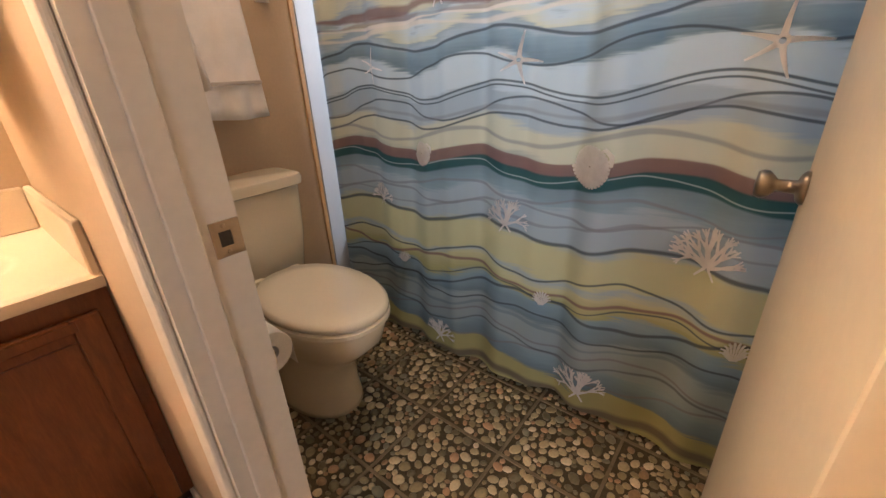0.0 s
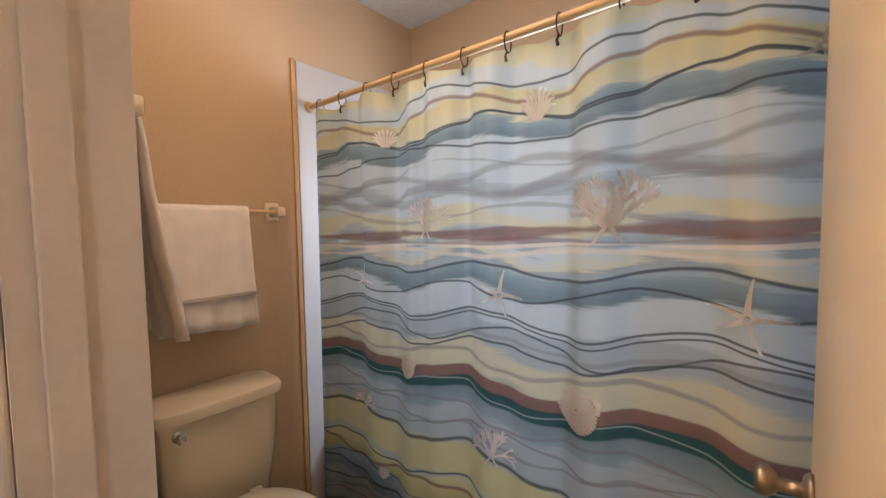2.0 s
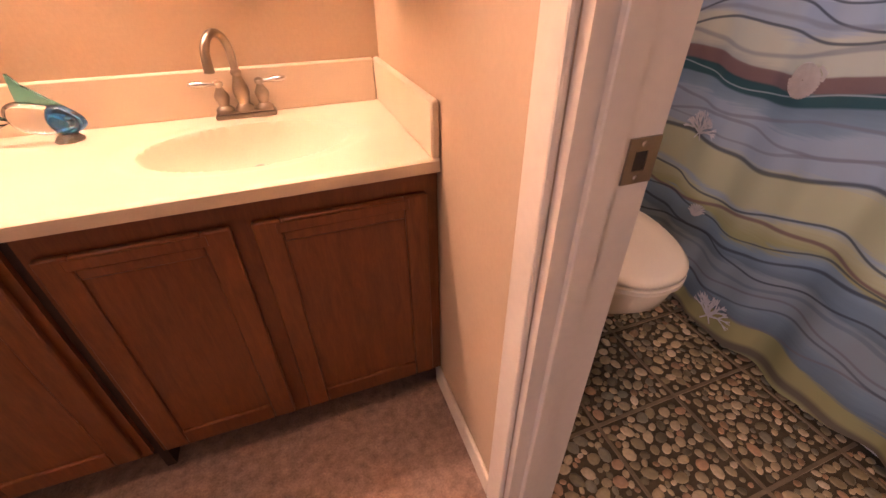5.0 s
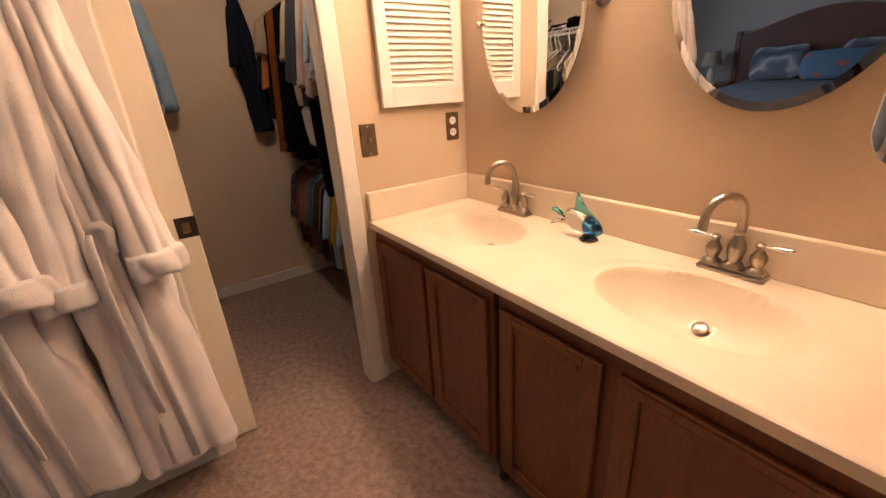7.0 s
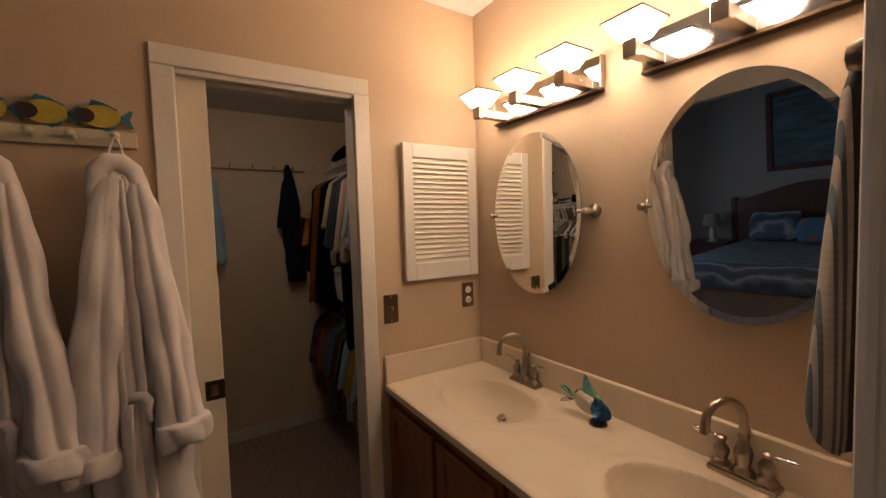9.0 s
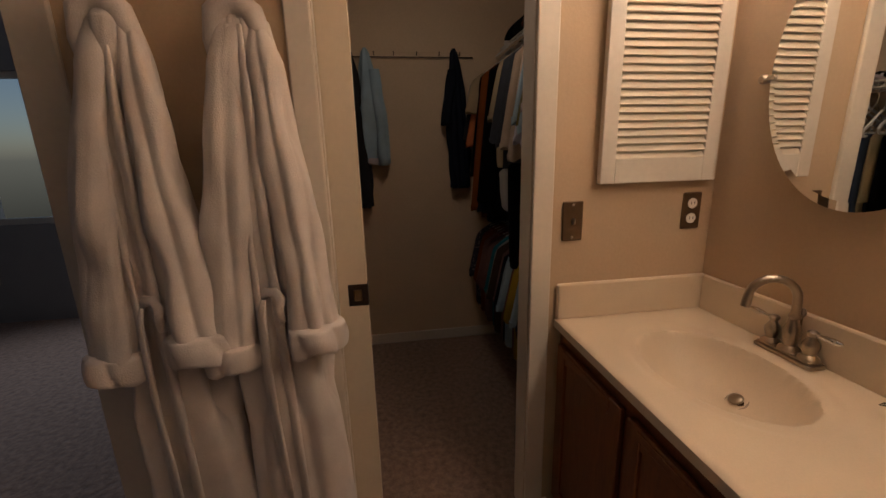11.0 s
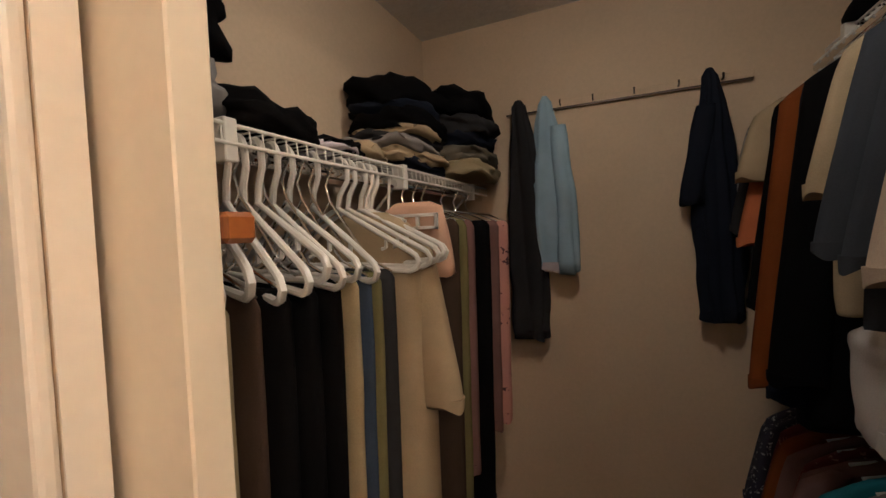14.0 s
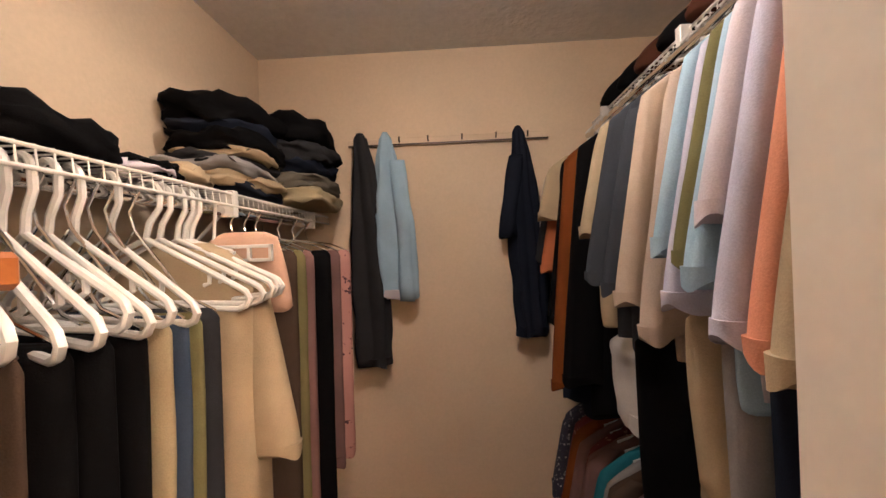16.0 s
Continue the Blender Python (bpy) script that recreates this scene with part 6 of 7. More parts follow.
def hook_rail():
    rail = thing("hook_rail", (XB, -0.9, 1.955), "narrow cream hook rail on the closet back wall", "hook rail")
    part("board", boxes(((XB + 0.0005, -1.322, 1.940), (XB + 0.012, -0.472, 1.972)), bevel=0.002), M_CLOSET_WALL, rail)
    part("lower_edge", boxes(((XB + 0.0125, -1.322, 1.940), (XB + 0.016, -0.472, 1.9465))), M_DARK_METAL, rail)
    for y in (-1.24, -1.10, -0.978, -0.834, -0.691, -0.56):
        bm = bmesh.new()
        tube(bm, [(XB + 0.012, y, 1.956), (XB + 0.022, y, 1.953), (XB + 0.030, y, 1.958), (XB + 0.030, y, 1.972)], [0.004, 0.003, 0.003, 0.004], 8)
        part("hook", bm, M_DARK_METAL, rail, smooth=True)
    for name, y, hem, mat_, label, wide, sd in (("hung_trousers", -1.24, 1.02, CHAR, "charcoal trousers hung on a wall hook", 0.075, 2), ("hung_shirt", -1.135, 1.30, LIGHTBLUE, "light blue shirt hung on a wall hook", 0.085, 4), ("hung_jacket", -0.583, 1.13, NAVY, "dark navy top hung on a wall hook", 0.070, 7)):
        g = thing(name, (XB + 0.05, y, 1.96), label, name[5:], "clothes on wall hooks")
        x = XB + 0.055
        bm = bmesh.new()
        lean = -0.02 if y < -1.0 else 0.0
        cloth_body(bm, lerp_levels([(x, y - 0.02, 1.985, 0.012, 0.012, 0), (x, y - 0.018, 1.96, 0.028, 0.024, 0), (x, y - 0.01, 1.80, 0.036, wide * 0.62, 0), (x, y, 1.55, 0.040, wide * 0.95, 0), (x, y + 0.01, hem + 0.14, 0.042, wide * 1.0, 0), (x, y + 0.012, hem, 0.040, wide * 0.85, 0)], 6), sd, 6, 0.014, 44, 0.016)
        part("cloth", bm, mat_, g, smooth="full")
        bm = bmesh.new()
        cloth_body(bm, [(x, y + 0.012, hem + 0.03, 0.044, wide * 0.90, 0), (x, y + 0.012, hem - 0.004, 0.042, wide * 0.87, 0)], sd, 6, 0.014, 44, 0.0)
        part("hem", bm, PALEPINK if name == "hung_shirt" else mat_, g, smooth=True)
        if name == "hung_shirt":
            bm = bmesh.new()
            cloth_body(bm, lerp_levels([(x + 0.02, y + 0.03, 1.86, 0.022, 0.028, 0), (x + 0.025, y + 0.055, 1.6, 0.028, 0.036, 0), (x + 0.025, y + 0.065, 1.29, 0.028, 0.038, 0)], 6), 9, 3, 0.008, 24, 0.01)
            part("sleeve", bm, mat_, g, smooth="full")
        if name == "hung_jacket":
            bm = bmesh.new()
            cloth_body(bm, lerp_levels([(x + 0.02, y - 0.03, 1.86, 0.022, 0.028, 0), (x + 0.025, y - 0.055, 1.68, 0.028, 0.038, 0), (x + 0.025, y - 0.075, 1.53, 0.028, 0.040, 0)], 6), 6, 3, 0.008, 24, 0.01)
            part("sleeve", bm, mat_, g, smooth="full")


def closet_left():
    wire_shelf("wire_shelf", YC, -1.425, 1.644, XB + 0.006, -0.120, "white wire shelf with rod holding folded clothes", 1.604, -1.455)
    empty_hangers()
    for i, (x, m, label, hx, hem) in enumerate((
        (-0.165, KHAKI, "khaki trousers folded over a hanger", 0.026, 0.66), (-0.215, BROWN, "dark brown trousers on a hanger", 0.014, 0.64), (-0.262, BLACK, "black trousers on a hanger", 0.024, 0.66),
        (-0.318, BLACK, "black dress trousers on a hanger", 0.024, 0.64), (-0.372, BLACK, "black dress trousers on a hanger", 0.022, 0.64), (-0.420, KHAKI, "light khaki trousers on a hanger", 0.016, 0.60), (-0.458, BLUE, "blue jeans on a hanger", 0.014, 0.66), (-0.490, OLIVE, "olive trousers on a hanger", 0.013, 0.62),
        (-0.540, CHAR, "charcoal trousers on a hanger", 0.030, 0.66), (-0.860, BROWN, "brown trousers on a hanger", 0.030, 0.60), (-0.925, OLIVE, "dark olive trousers on a hanger", 0.022, 0.62), (-0.985, MAUVE, "mauve brown trousers on a hanger", 0.026, 0.72),
        (-1.130, BLACK, "black trousers on a hanger", 0.030, 0.52), (-1.24, MAUVE, "mauve trousers on a hanger", 0.024, 0.74), (-1.36, PINK, "pink printed trousers on a hanger", 0.030, 0.72))):
        trousers(x, m, label, hx, 0.155 if x > -0.8 else 0.165, 1.395 if x > -0.8 else 1.50, hem, seed=i)
    shirt(-0.690, TAN, "tan long-sleeved shirt on a hanger among trousers", hem=0.64, cuff=1.06, rod=(-1.455, 1.60), side=1, half_x=0.055, shoulder=0.165, seed=3, kind="shirt", reach=0.245)
    wood_h = thing("wooden_trouser_hanger", (-0.175, -1.44, 1.49), "orange-brown wooden clamp hanger on the rod", "hanger")
    part("clamp", boxes(((-0.195, -1.60, 1.462), (-0.150, -1.262, 1.498)), bevel=0.006), wood("orange_hanger_wood", (0.25, 0.07, 0.015), (0.42, 0.14, 0.03)), wood_h)
    bm = bmesh.new()
    tube(bm, [(-0.172, -1.477, 1.610), (-0.172, -1.455, 1.632), (-0.172, -1.433, 1.612), (-0.172, -1.44, 1.50)], 0.003, 6)
    part("hook", bm, M_CHROME, wood_h, smooth=True)
    pinkh = thing("skirt_hanger", (-0.765, -1.34, 1.47), "pale plastic clip hanger holding a peach garment", "hanger")
    bm = bmesh.new()
    tube(bm, [(-0.765, -1.477, 1.606), (-0.765, -1.455, 1.630), (-0.765, -1.433, 1.612), (-0.765, -1.44, 1.52)], 0.004, 6)
    for z in (1.478, 1.510):
        box(bm, (-0.745, -1.44, z - 0.004), (-0.735, -1.285, z + 0.004), 0.001)
    for y in (-1.44, -1.385, -1.34, -1.289):
        box(bm, (-0.745, y - 0.004, 1.474), (-0.735, y + 0.004, 1.514), 0.001)
    part("clip_bar", bm, M_HANGER, pinkh)
    bm = bmesh.new()
    cloth_body(bm, lerp_levels([(-0.775, -1.37, 1.545, 0.010, 0.05, 0), (-0.775, -1.37, 1.53, 0.022, 0.085, 0), (-0.775, -1.37, 1.44, 0.026, 0.105, 0), (-0.775, -1.37, 1.36, 0.024, 0.11, 0)], 3), 2, 3, 0.006, 26)
    part("garment", bm, cloth("peach_knit", (0.60, 0.38, 0.27)), pinkh, "peach knit top", "full")
    z0, y = 1.657, -1.575
    layers = ((-0.20, 0.150, 0.060, BLACK, "black"), (-0.21, 0.12, 0.055, GREY, "grey"), (-0.44, 0.14, 0.036, BLACK, "black"), (-0.66, 0.09, 0.020, BLACK, "black"), (-0.74, 0.10, 0.022, TAN, "tan"), (-0.62, 0.08, 0.014, PALEPINK, "pale pink"))
    for i, (x, sx, sz, m, word) in enumerate(layers):
        folded(x, y, z0 + (0.0 if i != 0 else 0.10), sx, 0.125, sz, m, word + " folded garment lying on the wire shelf", i * 2.3, 5 * i)
    folded(-0.26, y, 1.85, 0.11, 0.10, 0.050, BLACK, "black bundled garment on top of the pile", 41.0, 20)
    stack = ((-1.08, 0.18, 0.026, NAVY, "navy"), (-1.34, 0.17, 0.034, KHAKI, "khaki"), (-1.03, 0.16, 0.022, TAN, "tan"), (-1.33, 0.17, 0.036, STONE, "grey-olive"), (-1.06, 0.20, 0.028, GREY, "grey"), (-1.35, 0.175, 0.038, NAVY, "navy"), (-1.09, 0.185, 0.026, CHAR, "charcoal"), (-1.08, 0.16, 0.018, TAN, "tan"), (-1.10, 0.195, 0.034, BLACK, "black"), (-1.33, 0.165, 0.038, CHAR, "charcoal"), (-1.11, 0.185, 0.032, NAVY, "navy"), (-1.33, 0.150, 0.062, BLACK, "black"), (-1.09, 0.175, 0.056, BLACK, "black"))
    height = {0: z0, 1: z0}
    for i, (x, sx, sz, m, word) in enumerate(stack):
        side = 0 if x > -1.2 else 1
        folded(x, y + 0.01 * math.sin(i) + 0.085 * side, height[side], sx, 0.128 + 0.03 * side, sz, m, word + " folded garment in the tall shelf stack", 9 + i * 1.7, 7 * math.sin(i * 2))
        height[side] += (1.10 + 0.34 * side) * sz
    rack = thing("shoe_rack", (-0.85, -1.55, 0.0), "low black wire shoe rack on the carpet", "shoe rack")
    for z, ya in ((0.25, -1.41), (0.265, -1.43), (0.25, -1.62), (0.12, -1.42)):
        bm = bmesh.new()
        tube(bm, [(-1.28, ya, z), (-0.30, ya, z)], 0.005, 8)
        part("rail", bm, M_CHROME, rack, smooth=True)
    for x in (-1.28, -0.30):
        for ya in (-1.41, -1.62):
            bm = bmesh.new()
            tube(bm, [(x, ya, 0.0), (x, ya, 0.27)], 0.006, 8)
            part("leg", bm, M_BLACK, rack, smooth=True)
    for i in range(7):
        x = -0.38 - 0.125 * i
        sh = thing("shoe", (x, -1.53, 0.255), "black leather shoe on the wire rack", "shoe", "shoes on the rack")
        bm = bmesh.new()
        cloth_body(bm, lerp_levels([(x, -1.52, 0.258, 0.040, 0.125, 0), (x, -1.52, 0.275, 0.043, 0.13, 0), (x, -1.53, 0.31, 0.036, 0.10, 0), (x, -1.565, 0.345, 0.030, 0.055, 0)], 3), i, 2, 0.002, 22, 0.0)
        part("upper", bm, BLACK, sh, smooth="full")


def closet_right():
    wire_shelf("wire_shelf", 0.0, -0.285, 1.995, XB + 0.006, -0.120, "white wire shelf with rod holding shirts", 1.945, -0.305)
    sand, slate_cloth = cloth("sand", (0.48, 0.37, 0.28)), cloth("slate", (0.048, 0.052, 0.062))
    tops = (
        (-1.505, STRIPE, "grey patterned shirt", 1.20, 1.47), (-1.455, CHAR, "charcoal shirt", 1.18, 1.40), (-1.40, ORANGE, "orange shirt", 1.25, 1.36), (-1.355, TAN, "cream shirt", 1.28, 1.56), (-1.30, BLACK, "black shirt", 1.10, 1.18),
        (-1.205, RUST, "rust brown long coat", 0.96, 0.98), (-1.12, NAVY, "dark navy long coat", 0.95, 0.98), (-1.04, BLACK, "black long jacket", 0.98, 1.05), (-0.885, TAN, "cream shirt", 1.28, 1.48), (-0.785, slate_cloth, "slate grey shirt", 1.25, 1.37),
        (-0.725, slate_cloth, "slate blue shirt", 1.22, 1.35), (-0.645, sand, "sand-coloured long-sleeved pullover", 1.28, 1.34), (-0.560, BEIGE, "beige long-sleeved sweatshirt", 1.27, 1.29), (-0.470, LIGHTBLUE, "light blue shirt", 1.28, 1.44), (-0.437, LAV, "lavender-grey shirt", 1.28, 1.36), (-0.402, OLIVE, "olive green shirt", 1.27, 1.42),
        (-0.367, LIGHTBLUE, "pale blue shirt", 1.27, 1.40), (-0.333, PALEPINK, "pale pink shirt", 1.29, 1.48), (-0.294, LAV, "pale lavender sweatshirt", 1.26, 1.345), (-0.247, PEACH, "peach sweatshirt", 1.24, 1.335), (-0.198, TAN, "tan shirt with striped hem", 1.24, 1.33))
    for i, (x, m, word, hem, cuff) in enumerate(tops):
        shirt(x, m, word + " on a white hanger", hem, cuff + 0.03, half_x=0.019 if x > -0.52 else 0.025, seed=i * 1.3, turn=(26 if x in (-0.560, -0.645) else -2 + 2 * math.sin(i * 2.1)), shoulder=0.180 + 0.008 * math.sin(i * 1.7), reach=0.250 + 0.025 * max(0.0, min(1.0, (x + 0.445) / 0.26)) + (0.004 * math.sin(i * 2.9) if x > -0.45 else 0.010 * math.sin(i * 2.9)))
    lower = ((-0.79, WHITE, "white pleated skirt", 1.27, 1.07, 0.10), (-0.66, BLACK, "black trousers", 1.30, 0.80, 0.05), (-0.47, TAN, "tan folded trousers", 1.38, 1.09, 0.045), (-0.39, GREY, "grey trousers", 1.38, 0.95, 0.03), (-0.30, NAVY, "dark blue jeans", 1.38, 0.80, 0.04), (-0.20, BLACK, "black trousers", 1.38, 0.78, 0.04))
    for i, (x, m, word, top, hem, hx) in enumerate(lower):
        trousers(x, m, word + " hanging below the shirts", hx, 0.185, top, hem, -0.32, 20 + i, with_hanger=False)
    bm = bmesh.new()
    rod = thing("lower_rod", (-0.85, -0.30, 0.96), "lower chrome closet rod", "closet rod")
    tube(bm, [(XB + 0.004, -0.29, 0.965), (-0.120, -0.29, 0.965)], 0.0125, 12)
    part("rod_tube", bm, M_CHROME, rod, smooth=True)
    low = ((-1.48, CHECK), (-1.43, CHECK), (-1.37, FLORAL), (-1.31, RUST), (-1.25, MAUVE), (-1.19, FLORAL), (-1.13, MAUVE), (-1.07, TEALC), (-1.01, GREY), (-0.95, BROWN), (-0.89, MAUVE), (-0.83, NAVY), (-0.77, LIGHTBLUE), (-0.70, MAUVE), (-0.63, MUSTARD), (-0.56, LIGHTBLUE), (-0.49, BLUE), (-0.42, NAVY), (-0.35, TEALC), (-0.28, BLUE), (-0.20, RED))
    words = {CHECK: "navy and white patterned", FLORAL: "maroon printed", RUST: "rust", MAUVE: "mauve", TEALC: "teal", GREY: "grey", BROWN: "brown", WHITE: "white", NAVY: "navy", MUSTARD: "mustard yellow", LIGHTBLUE: "light blue", BLUE: "denim blue", RED: "red"}
    for i, (x, m) in enumerate(low):
        shirt(x, m, words[m] + " shirt on the lower rod", 0.30, 0.52, rod=(-0.27, 0.965), half_x=0.024, seed=40 + i, turn=5 * math.sin(i * 1.9), shoulder=0.195 + 0.012 * math.sin(i * 2.3))
    for i, (x, m, word) in enumerate(((-1.36, BLACK, "black"), (-1.20, BLACK, "black"), (-1.06, cloth("brown_leather", (0.07, 0.025, 0.015)), "dark brown"), (-0.92, BLACK, "black"), (-0.78, cloth("brown_leather", (0.07, 0.025, 0.015)), "dark brown"), (-0.64, BLACK, "black"))):
        sh = thing("shoe", (x, -0.19, 2.003), word + " leather shoe on the upper wire shelf", "shoe", "shoes on the upper shelf")
        bm = bmesh.new()
        cloth_body(bm, lerp_levels([(x, -0.185, 2.004, 0.046, 0.125, 0), (x, -0.185, 2.025, 0.050, 0.13, 0), (x, -0.175, 2.075, 0.045, 0.105, 0), (x, -0.15, 2.125, 0.036, 0.062, 0)], 4), i, 2, 0.002, 24, 0.0)
        part("upper", bm, m, sh, smooth="full")


def closet_ceiling_light():
    lamp = thing("closet_ceiling_light", (-0.50, -0.88, HC), "small round lit ceiling light in the closet", "ceiling light")
    bm = bmesh.new()
    lathe(bm, [(0.085, 0.0), (0.085, -0.012), (0.075, -0.018)], (-0.50, -0.88, HC), n=24)
    part("pan", bm, M_PLASTIC_WHITE, lamp, smooth=True)
    bm = bmesh.new()
    lathe(bm, [(0.07, -0.0185), (0.068, -0.04), (0.045, -0.062), (0.0, -0.068)], (-0.50, -0.88, HC), n=24)
    part("glass_bowl", bm, glow("closet_bowl_glass", (1.0, 0.82, 0.62), CLOSET_LAMP_GLOW), lamp, "lit frosted glass bowl", "full")


closet_ceiling_light()
hook_rail()
closet_left()
closet_right()

# ---- bedroom, seen in the mirrors ----
def bedroom():
    M_HEAD = wood("dark_cherry_wood", (0.05, 0.018, 0.012), (0.11, 0.04, 0.025), 0.35, along=(1.5, 14, 14))
    bed = thing("bed", (0.32, -4.6, 0), "made bed with blue striped sea-print cover and dark headboard", "bed")
    x0, x1, yf, yh = -1.02, 0.74, -3.62, -5.62
    bm = bmesh.new()
    n = 20
    arch = [(x0 - 0.04 + (x1 - x0 + 0.08) * i / n, 1.20 + 0.20 * math.sin(math.pi * i / n) ** 1.5) for i in range(n + 1)]
    rings(bm, [[(x, y, z) for x, z in arch] + [(x1 + 0.04, y, 0.3), (x0 - 0.04, y, 0.3)] for y in (yh, yh - 0.05)])
    head = part("headboard", bm, M_HEAD, bed, "dark cherry arched headboard")
    for x in (x0 - 0.05, x1 + 0.05):
        part("post", boxes(((x - 0.035, yh - 0.06, 0), (x + 0.035, yh + 0.01, 1.24)), bevel=0.01), M_HEAD, head)
    part("base", boxes(((x0 + 0.03, yh, 0.05), (x1 - 0.03, yf - 0.04, 0.36))), surface("bed_skirt", (0.30, 0.24, 0.20), 0.9), bed, "tan bed skirt")
    m, nodes, links, bsdf = shader("striped_sea_cover")
    where, wave, ramp = nodes.new("ShaderNodeTexCoord"), nodes.new("ShaderNodeTexWave"), nodes.new("ShaderNodeValToRGB")
    wave.bands_direction = "Y"
    wave.inputs["Scale"].default_value, wave.inputs["Distortion"].default_value, wave.inputs["Detail"].default_value = 2.2, 4, 4
    links.new(where.outputs["Object"], wave.inputs["Vector"])
    links.new(wave.outputs["Fac"], ramp.inputs[0])
    els = ramp.color_ramp.elements
    els.new(0.4), els.new(0.7)
    for e, (p, c) in zip(els, ((0.0, (0.055, 0.075, 0.105)), (0.35, (0.14, 0.18, 0.225)), (0.62, (0.36, 0.38, 0.40)), (0.9, (0.09, 0.12, 0.165)))):
        e.position, e.color = p, (*c, 1)
    links.new(ramp.outputs[0], bsdf.inputs["Base Color"])
    bsdf.inputs["Roughness"].default_value = 0.9
    bm = bmesh.new()
    bmesh.ops.create_grid(bm, x_segments=40, y_segments=48, size=0.5)
    for v in bm.verts:
        fx, fy = v.co.x * 2, v.co.y * 2
        x, y = (x0 + x1) / 2 + fx * (x1 - x0 + 0.06) / 2, (yf + yh) / 2 + fy * (yf - yh) / 2 + 0.02
        z = 0.64 + 0.012 * noise.noise(Vector((x * 4, y * 4, 0)))
        for a in (abs(fx), fy):
            if a > 0.86:
                z -= ((a - 0.86) / 0.14) ** 2 * 0.26
        v.co = (x, y, z)
    part("cover", bm, m, bed, "blue and white striped cover", "full")
    for i, (x, w) in enumerate(((-0.53, 0.30), (0.32, 0.30))):
        pil = thing("pillow", (x, -5.42, 0.66), "blue striped pillow leaning on the headboard", "pillow", "bed pillows")
        bm = bmesh.new()
        cloth_body(bm, lerp_levels([(x, -5.40, 0.66, w * 0.8, 0.05, 0), (x, -5.42, 0.72, w, 0.10, 0), (x, -5.47, 0.90, w, 0.10, 0), (x, -5.50, 1.02, w * 0.85, 0.04, 0)], 5), i, 3, 0.004, 36)
        part("case", bm, m, pil, smooth="full")
    fishp = thing("accent_pillow", (0.06, -5.2, 0.66), "blue accent pillow with orange sea motif", "pillow")
    bm = bmesh.new()
    cloth_body(bm, lerp_levels([(0.06, -5.18, 0.66, 0.26, 0.04, 0), (0.06, -5.2, 0.71, 0.31, 0.09, 0), (0.06, -5.25, 0.86, 0.31, 0.09, 0), (0.06, -5.28, 0.95, 0.27, 0.03, 0)], 5), 3, 3, 0.004, 36)
    part("case", bm, patterned("orange_sea_print", (0.08, 0.16, 0.26), (0.45, 0.10, 0.05), 7), fishp, smooth="full")
    pic = thing("framed_painting", (0.35, YB + 0.02, 1.55), "dark framed stormy seascape painting over the bed", "painting")
    px0, px1, pz0, pz1 = -0.68, 0.86, 1.56, 2.60
    part("frame", boxes(((px0, YB + 0.001, pz0), (px0 + 0.07, YB + 0.035, pz1)), ((px1 - 0.07, YB + 0.001, pz0), (px1, YB + 0.035, pz1)), ((px0 + 0.07, YB + 0.001, pz0), (px1 - 0.07, YB + 0.035, pz0 + 0.07)), ((px0 + 0.07, YB + 0.001, pz1 - 0.07), (px1 - 0.07, YB + 0.035, pz1)), bevel=0.008), M_HEAD, pic)
    part("canvas", boxes(((px0 + 0.07, YB + 0.004, pz0 + 0.07), (px1 - 0.07, YB + 0.016, pz1 - 0.07))), surface("seascape_paint", (0.10, 0.20, 0.28), 0.5, var=0.3, scale=3, stretch=(1, 1, 5), tint=(0.012, 0.02, 0.035)), pic, "blue seascape canvas")
    stand = thing("nightstand", (-1.31, -5.4, 0), "dark wooden nightstand beside the bed", "nightstand")
    part("cabinet_body", boxes(((-1.58, -5.66, 0.08), (-1.06, -5.24, 0.60)), bevel=0.004), M_HEAD, stand)
    part("tabletop", boxes(((-1.60, -5.68, 0.60), (-1.04, -5.22, 0.63)), bevel=0.006), M_HEAD, stand)
    part("drawer", boxes(((-1.54, -5.24, 0.38), (-1.10, -5.222, 0.57)), bevel=0.004), M_HEAD, stand)
    lamp = thing("table_lamp", (-1.29, -5.44, 0.63), "small unlit table lamp on the nightstand", "table lamp")
    bm = bmesh.new()
    lathe(bm, [(0.07, 0), (0.07, 0.012), (0.03, 0.03), (0.05, 0.10), (0.035, 0.18), (0.012, 0.22), (0.010, 0.30)], (-1.29, -5.44, 0.63), n=18)
    part("lamp_base", bm, M_PORCELAIN, lamp, smooth=True)
    bm = bmesh.new()
    lathe(bm, [(0.13, 0.24), (0.085, 0.42), (0.083, 0.42), (0.128, 0.24)], (-1.29, -5.44, 0.63), n=24, cap=False)
    part("shade", bm, surface("linen_shade", (0.55, 0.50, 0.42), 0.9, through_light=0.4), lamp, smooth=True)
    win = thing("window_2", (BW - 0.05, -3.6, 1.45), "white framed bedroom window", "window", kind="structure")
    part("window_frame", boxes(((BW - 0.08, -4.3, 0.85), (BW - 0.03, -4.25, 2.05)), ((BW - 0.08, -2.95, 0.85), (BW - 0.03, -2.9, 2.05)), ((BW - 0.08, -4.25, 0.85), (BW - 0.03, -2.95, 0.9)), ((BW - 0.08, -4.25, 2.0), (BW - 0.03, -2.95, 2.05))), M_TRIM, win)


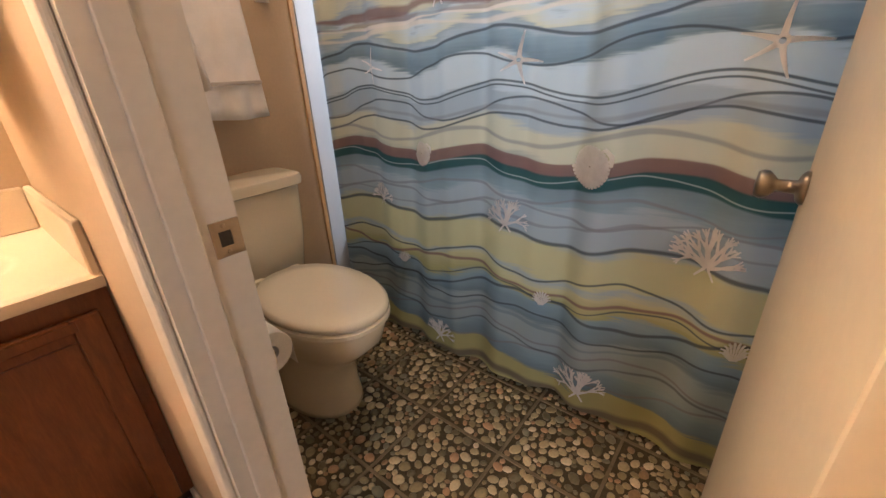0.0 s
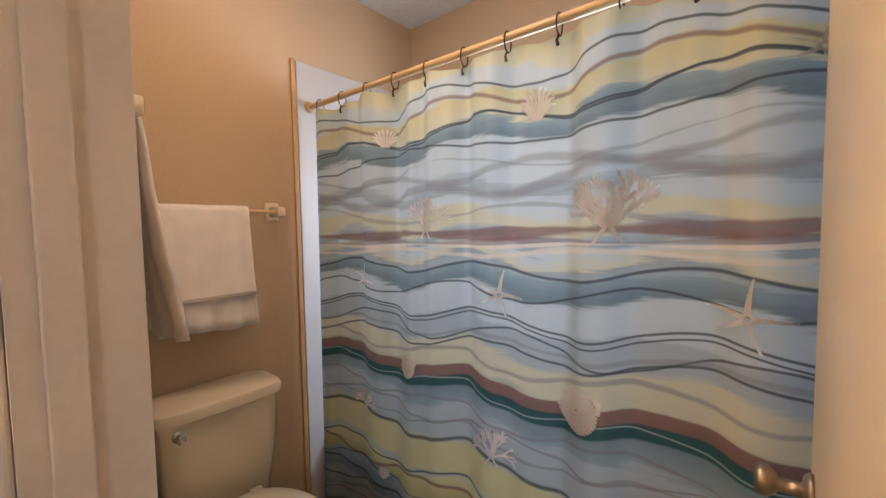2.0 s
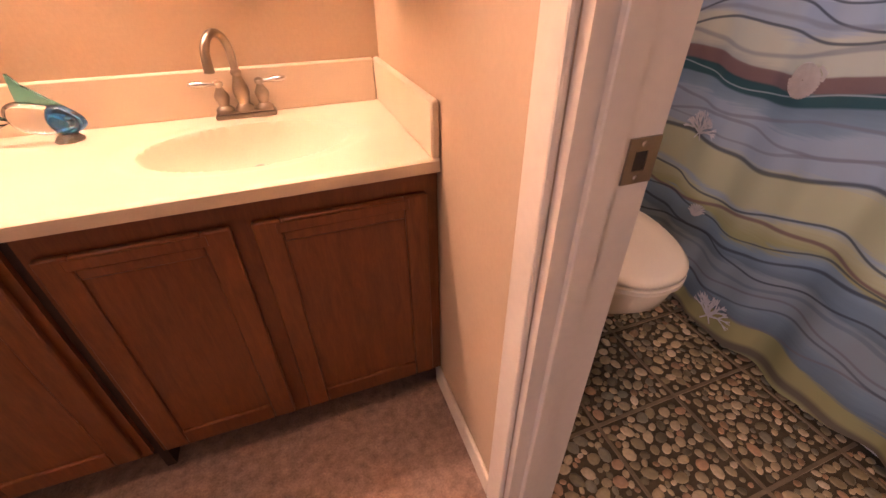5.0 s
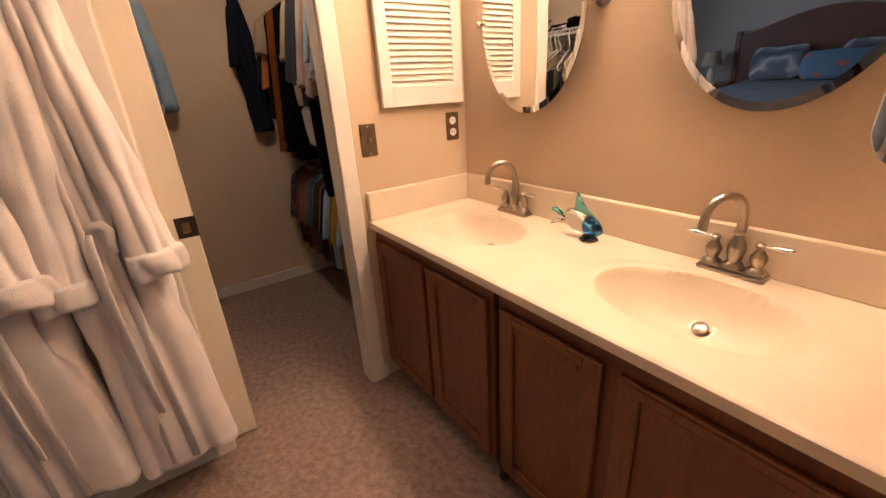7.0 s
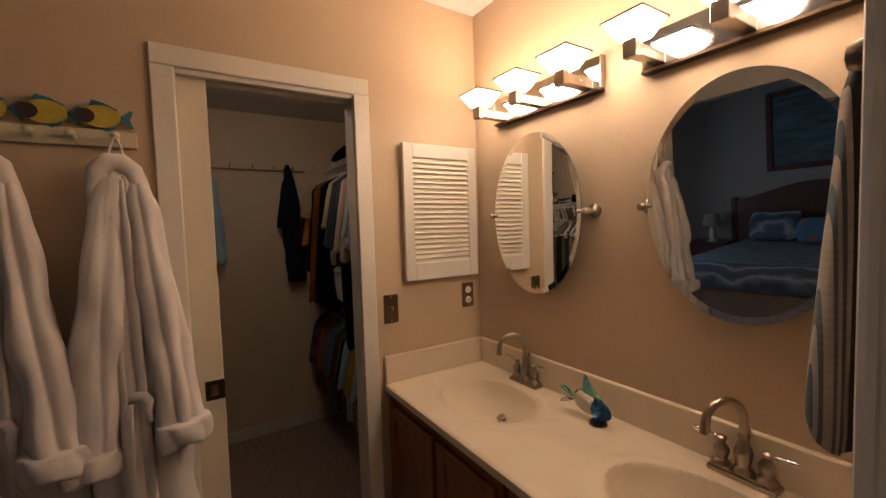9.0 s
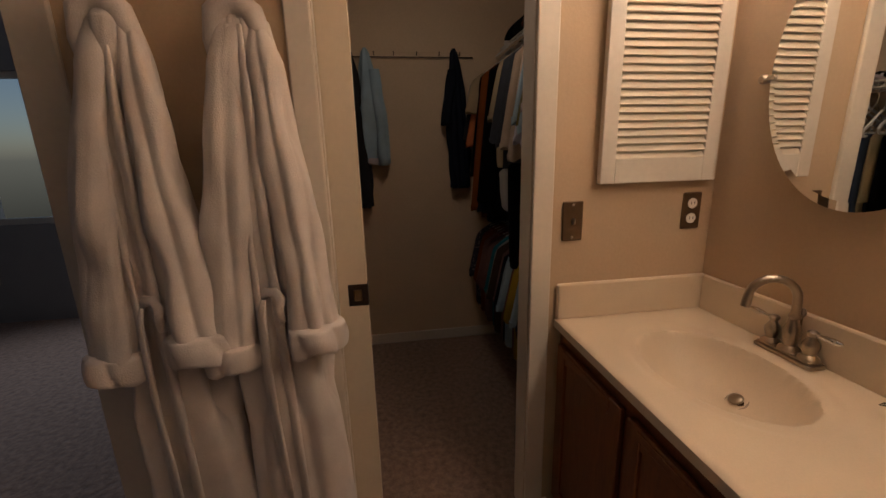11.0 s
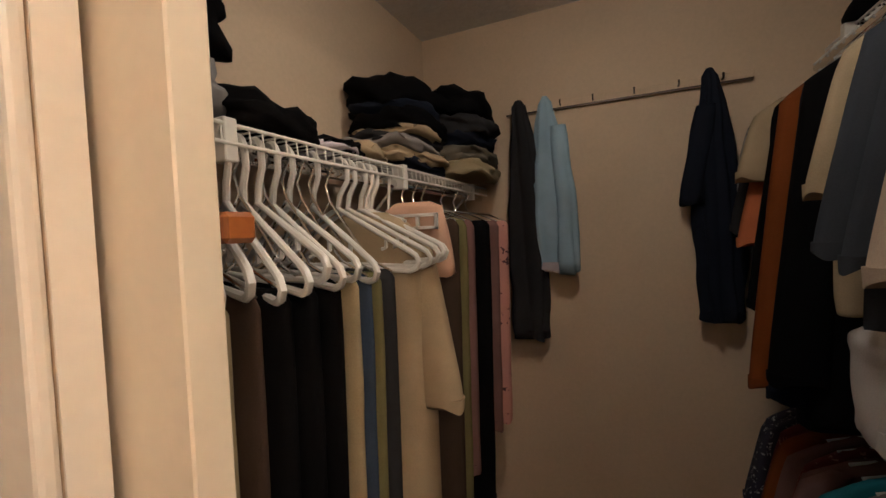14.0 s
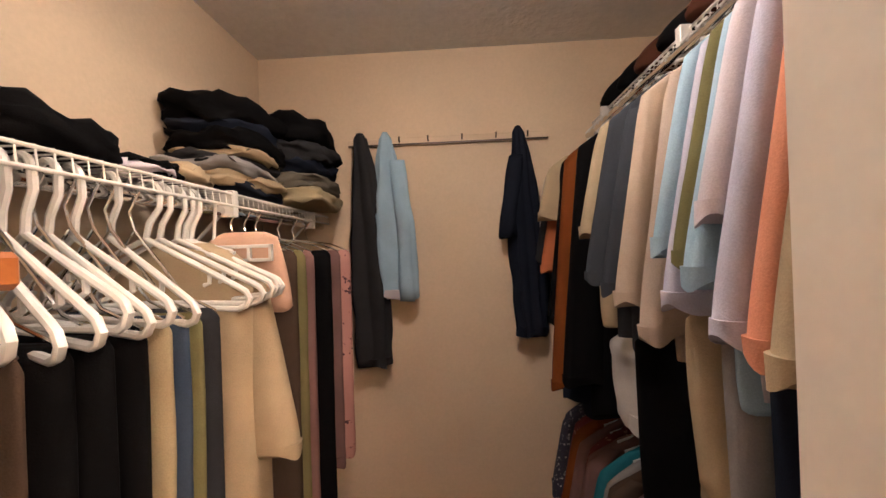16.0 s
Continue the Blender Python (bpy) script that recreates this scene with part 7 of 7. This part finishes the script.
def toilet_ceiling_light():
    lamp = thing("ceiling_light", (2.16, -0.84, H), "round flush ceiling light with lit glass", "ceiling light")
    bm = bmesh.new()
    lathe(bm, [(0.15, 0.0), (0.15, -0.02), (0.14, -0.025)], (2.16, -0.84, H), n=28)
    part("pan", bm, M_NICKEL, lamp, smooth=True)
    bm = bmesh.new()
    lathe(bm, [(0.135, -0.0255), (0.13, -0.06), (0.09, -0.085), (0.0, -0.095)], (2.16, -0.84, H), n=28)
    part("glass_bowl", bm, glow("lit_bowl_glass", (1.0, 0.66, 0.38), TOILET_LAMP_GLOW), lamp, "lit frosted glass bowl", "full")


bedroom()
toilet_ceiling_light()


# ---- pebble tile floor ----
def pebble_floor():
    floor = bpy.data.objects["floor_toilet_room"]
    xs, ys = (XT - 0.115, 1.672, 1.972, 2.272, 2.572, 2.64), (0.0, -0.235, -0.535, -0.835, -1.145, -1.455, -1.765, -1.86)
    for x in xs[1:-1]:
        part("joint_strip", boxes(((x - 0.005, -1.855, -0.0035), (x + 0.005, -0.005, 0.0015))), M_JOINT, floor)
    for y in ys[1:-1]:
        for a, b in zip(xs, xs[1:]):
            part("joint_strip", boxes(((a + 0.0055, y - 0.005, -0.0035), (b - 0.0055, y + 0.005, 0.0015))), M_JOINT, floor)
    rnd = random.Random(11)
    spots, cells = [], {}
    for _ in range(70000):
        x, y = rnd.uniform(XT - 0.10, 2.635), rnd.uniform(-1.85, -0.01)
        r = rnd.choice((0.008, 0.010, 0.0115, 0.013, 0.015)) if _ > 2500 else rnd.uniform(0.013, 0.019)
        if min(abs(x - v) for v in xs[1:-1]) < r * 0.9 + 0.005 or min(abs(y - v) for v in ys[1:-1]) < r * 0.9 + 0.005:
            continue
        key = (int(x / 0.045), int(y / 0.045))
        near = [p for i in (-1, 0, 1) for j in (-1, 0, 1) for p in cells.get((key[0] + i, key[1] + j), ())]
        if any(math.hypot(x - a, y - b) < (r + q) * 0.97 for a, b, q in near):
            continue
        cells.setdefault(key, []).append((x, y, r))
        spots.append((x, y, r))

    def shape(seed):
        """One worn pebble of radius 1, flat and a little longer one way."""
        rr = random.Random(seed)
        n, k = 9, 1.04 + 0.22 * rr.random()
        wob = [1 + 0.10 * rr.uniform(-1, 1) for _ in range(n)]
        verts = []
        for level, size in ((0.0, 1.0), (0.28, 0.97), (0.46, 0.66)):
            verts += [(math.cos(2 * math.pi * i / n) * size * wob[i] * k, math.sin(2 * math.pi * i / n) * size * wob[i] * 0.92, level) for i in range(n)]
        faces = [(a * n + i, a * n + (i + 1) % n, (a + 1) * n + (i + 1) % n, (a + 1) * n + i) for a in (0, 1) for i in range(n)] + [tuple(range(2 * n, 3 * n))]
        return verts, faces

    kinds = [shape(s) for s in range(6)]
    meshes = []
    for verts, faces in kinds:
        me = bpy.data.meshes.new("pebble")
        me.from_pydata(verts, [], faces)
        me.shade_smooth()
        me.materials.append(M_PEBBLE)
        meshes.append(me)
    count, rest_v, rest_f = 0, [], []
    for i, (x, y, r) in enumerate(spots):
        turn, k = rnd.uniform(0, 6.28), i % 6
        if count < 290 and 2.0 < x < 2.5 and -1.55 < y < -0.75:
            ob = new("pebble", meshes[k])
            ob.parent = floor
            ob.location, ob.rotation_euler, ob.scale = (x, y, -0.0045), (0, 0, turn), (r, r, r * 0.8)
            count += 1
            continue
        c, s, base = math.cos(turn), math.sin(turn), len(rest_v)
        rest_v += [(x + r * (c * a - s * b), y + r * (s * a + c * b), -0.0045 + 0.8 * r * h) for a, b, h in kinds[k][0]]
        rest_f += [tuple(base + v for v in f) for f in kinds[k][1]]
    me = bpy.data.meshes.new("pebbles")
    me.from_pydata(rest_v, [], rest_f)
    me.shade_smooth()
    me.materials.append(M_PEBBLE)
    ob = new("pebbles", me)
    ob.parent = floor
    tagged(ob, "river pebbles set in dark grout", "", kind="stuff")


pebble_floor()
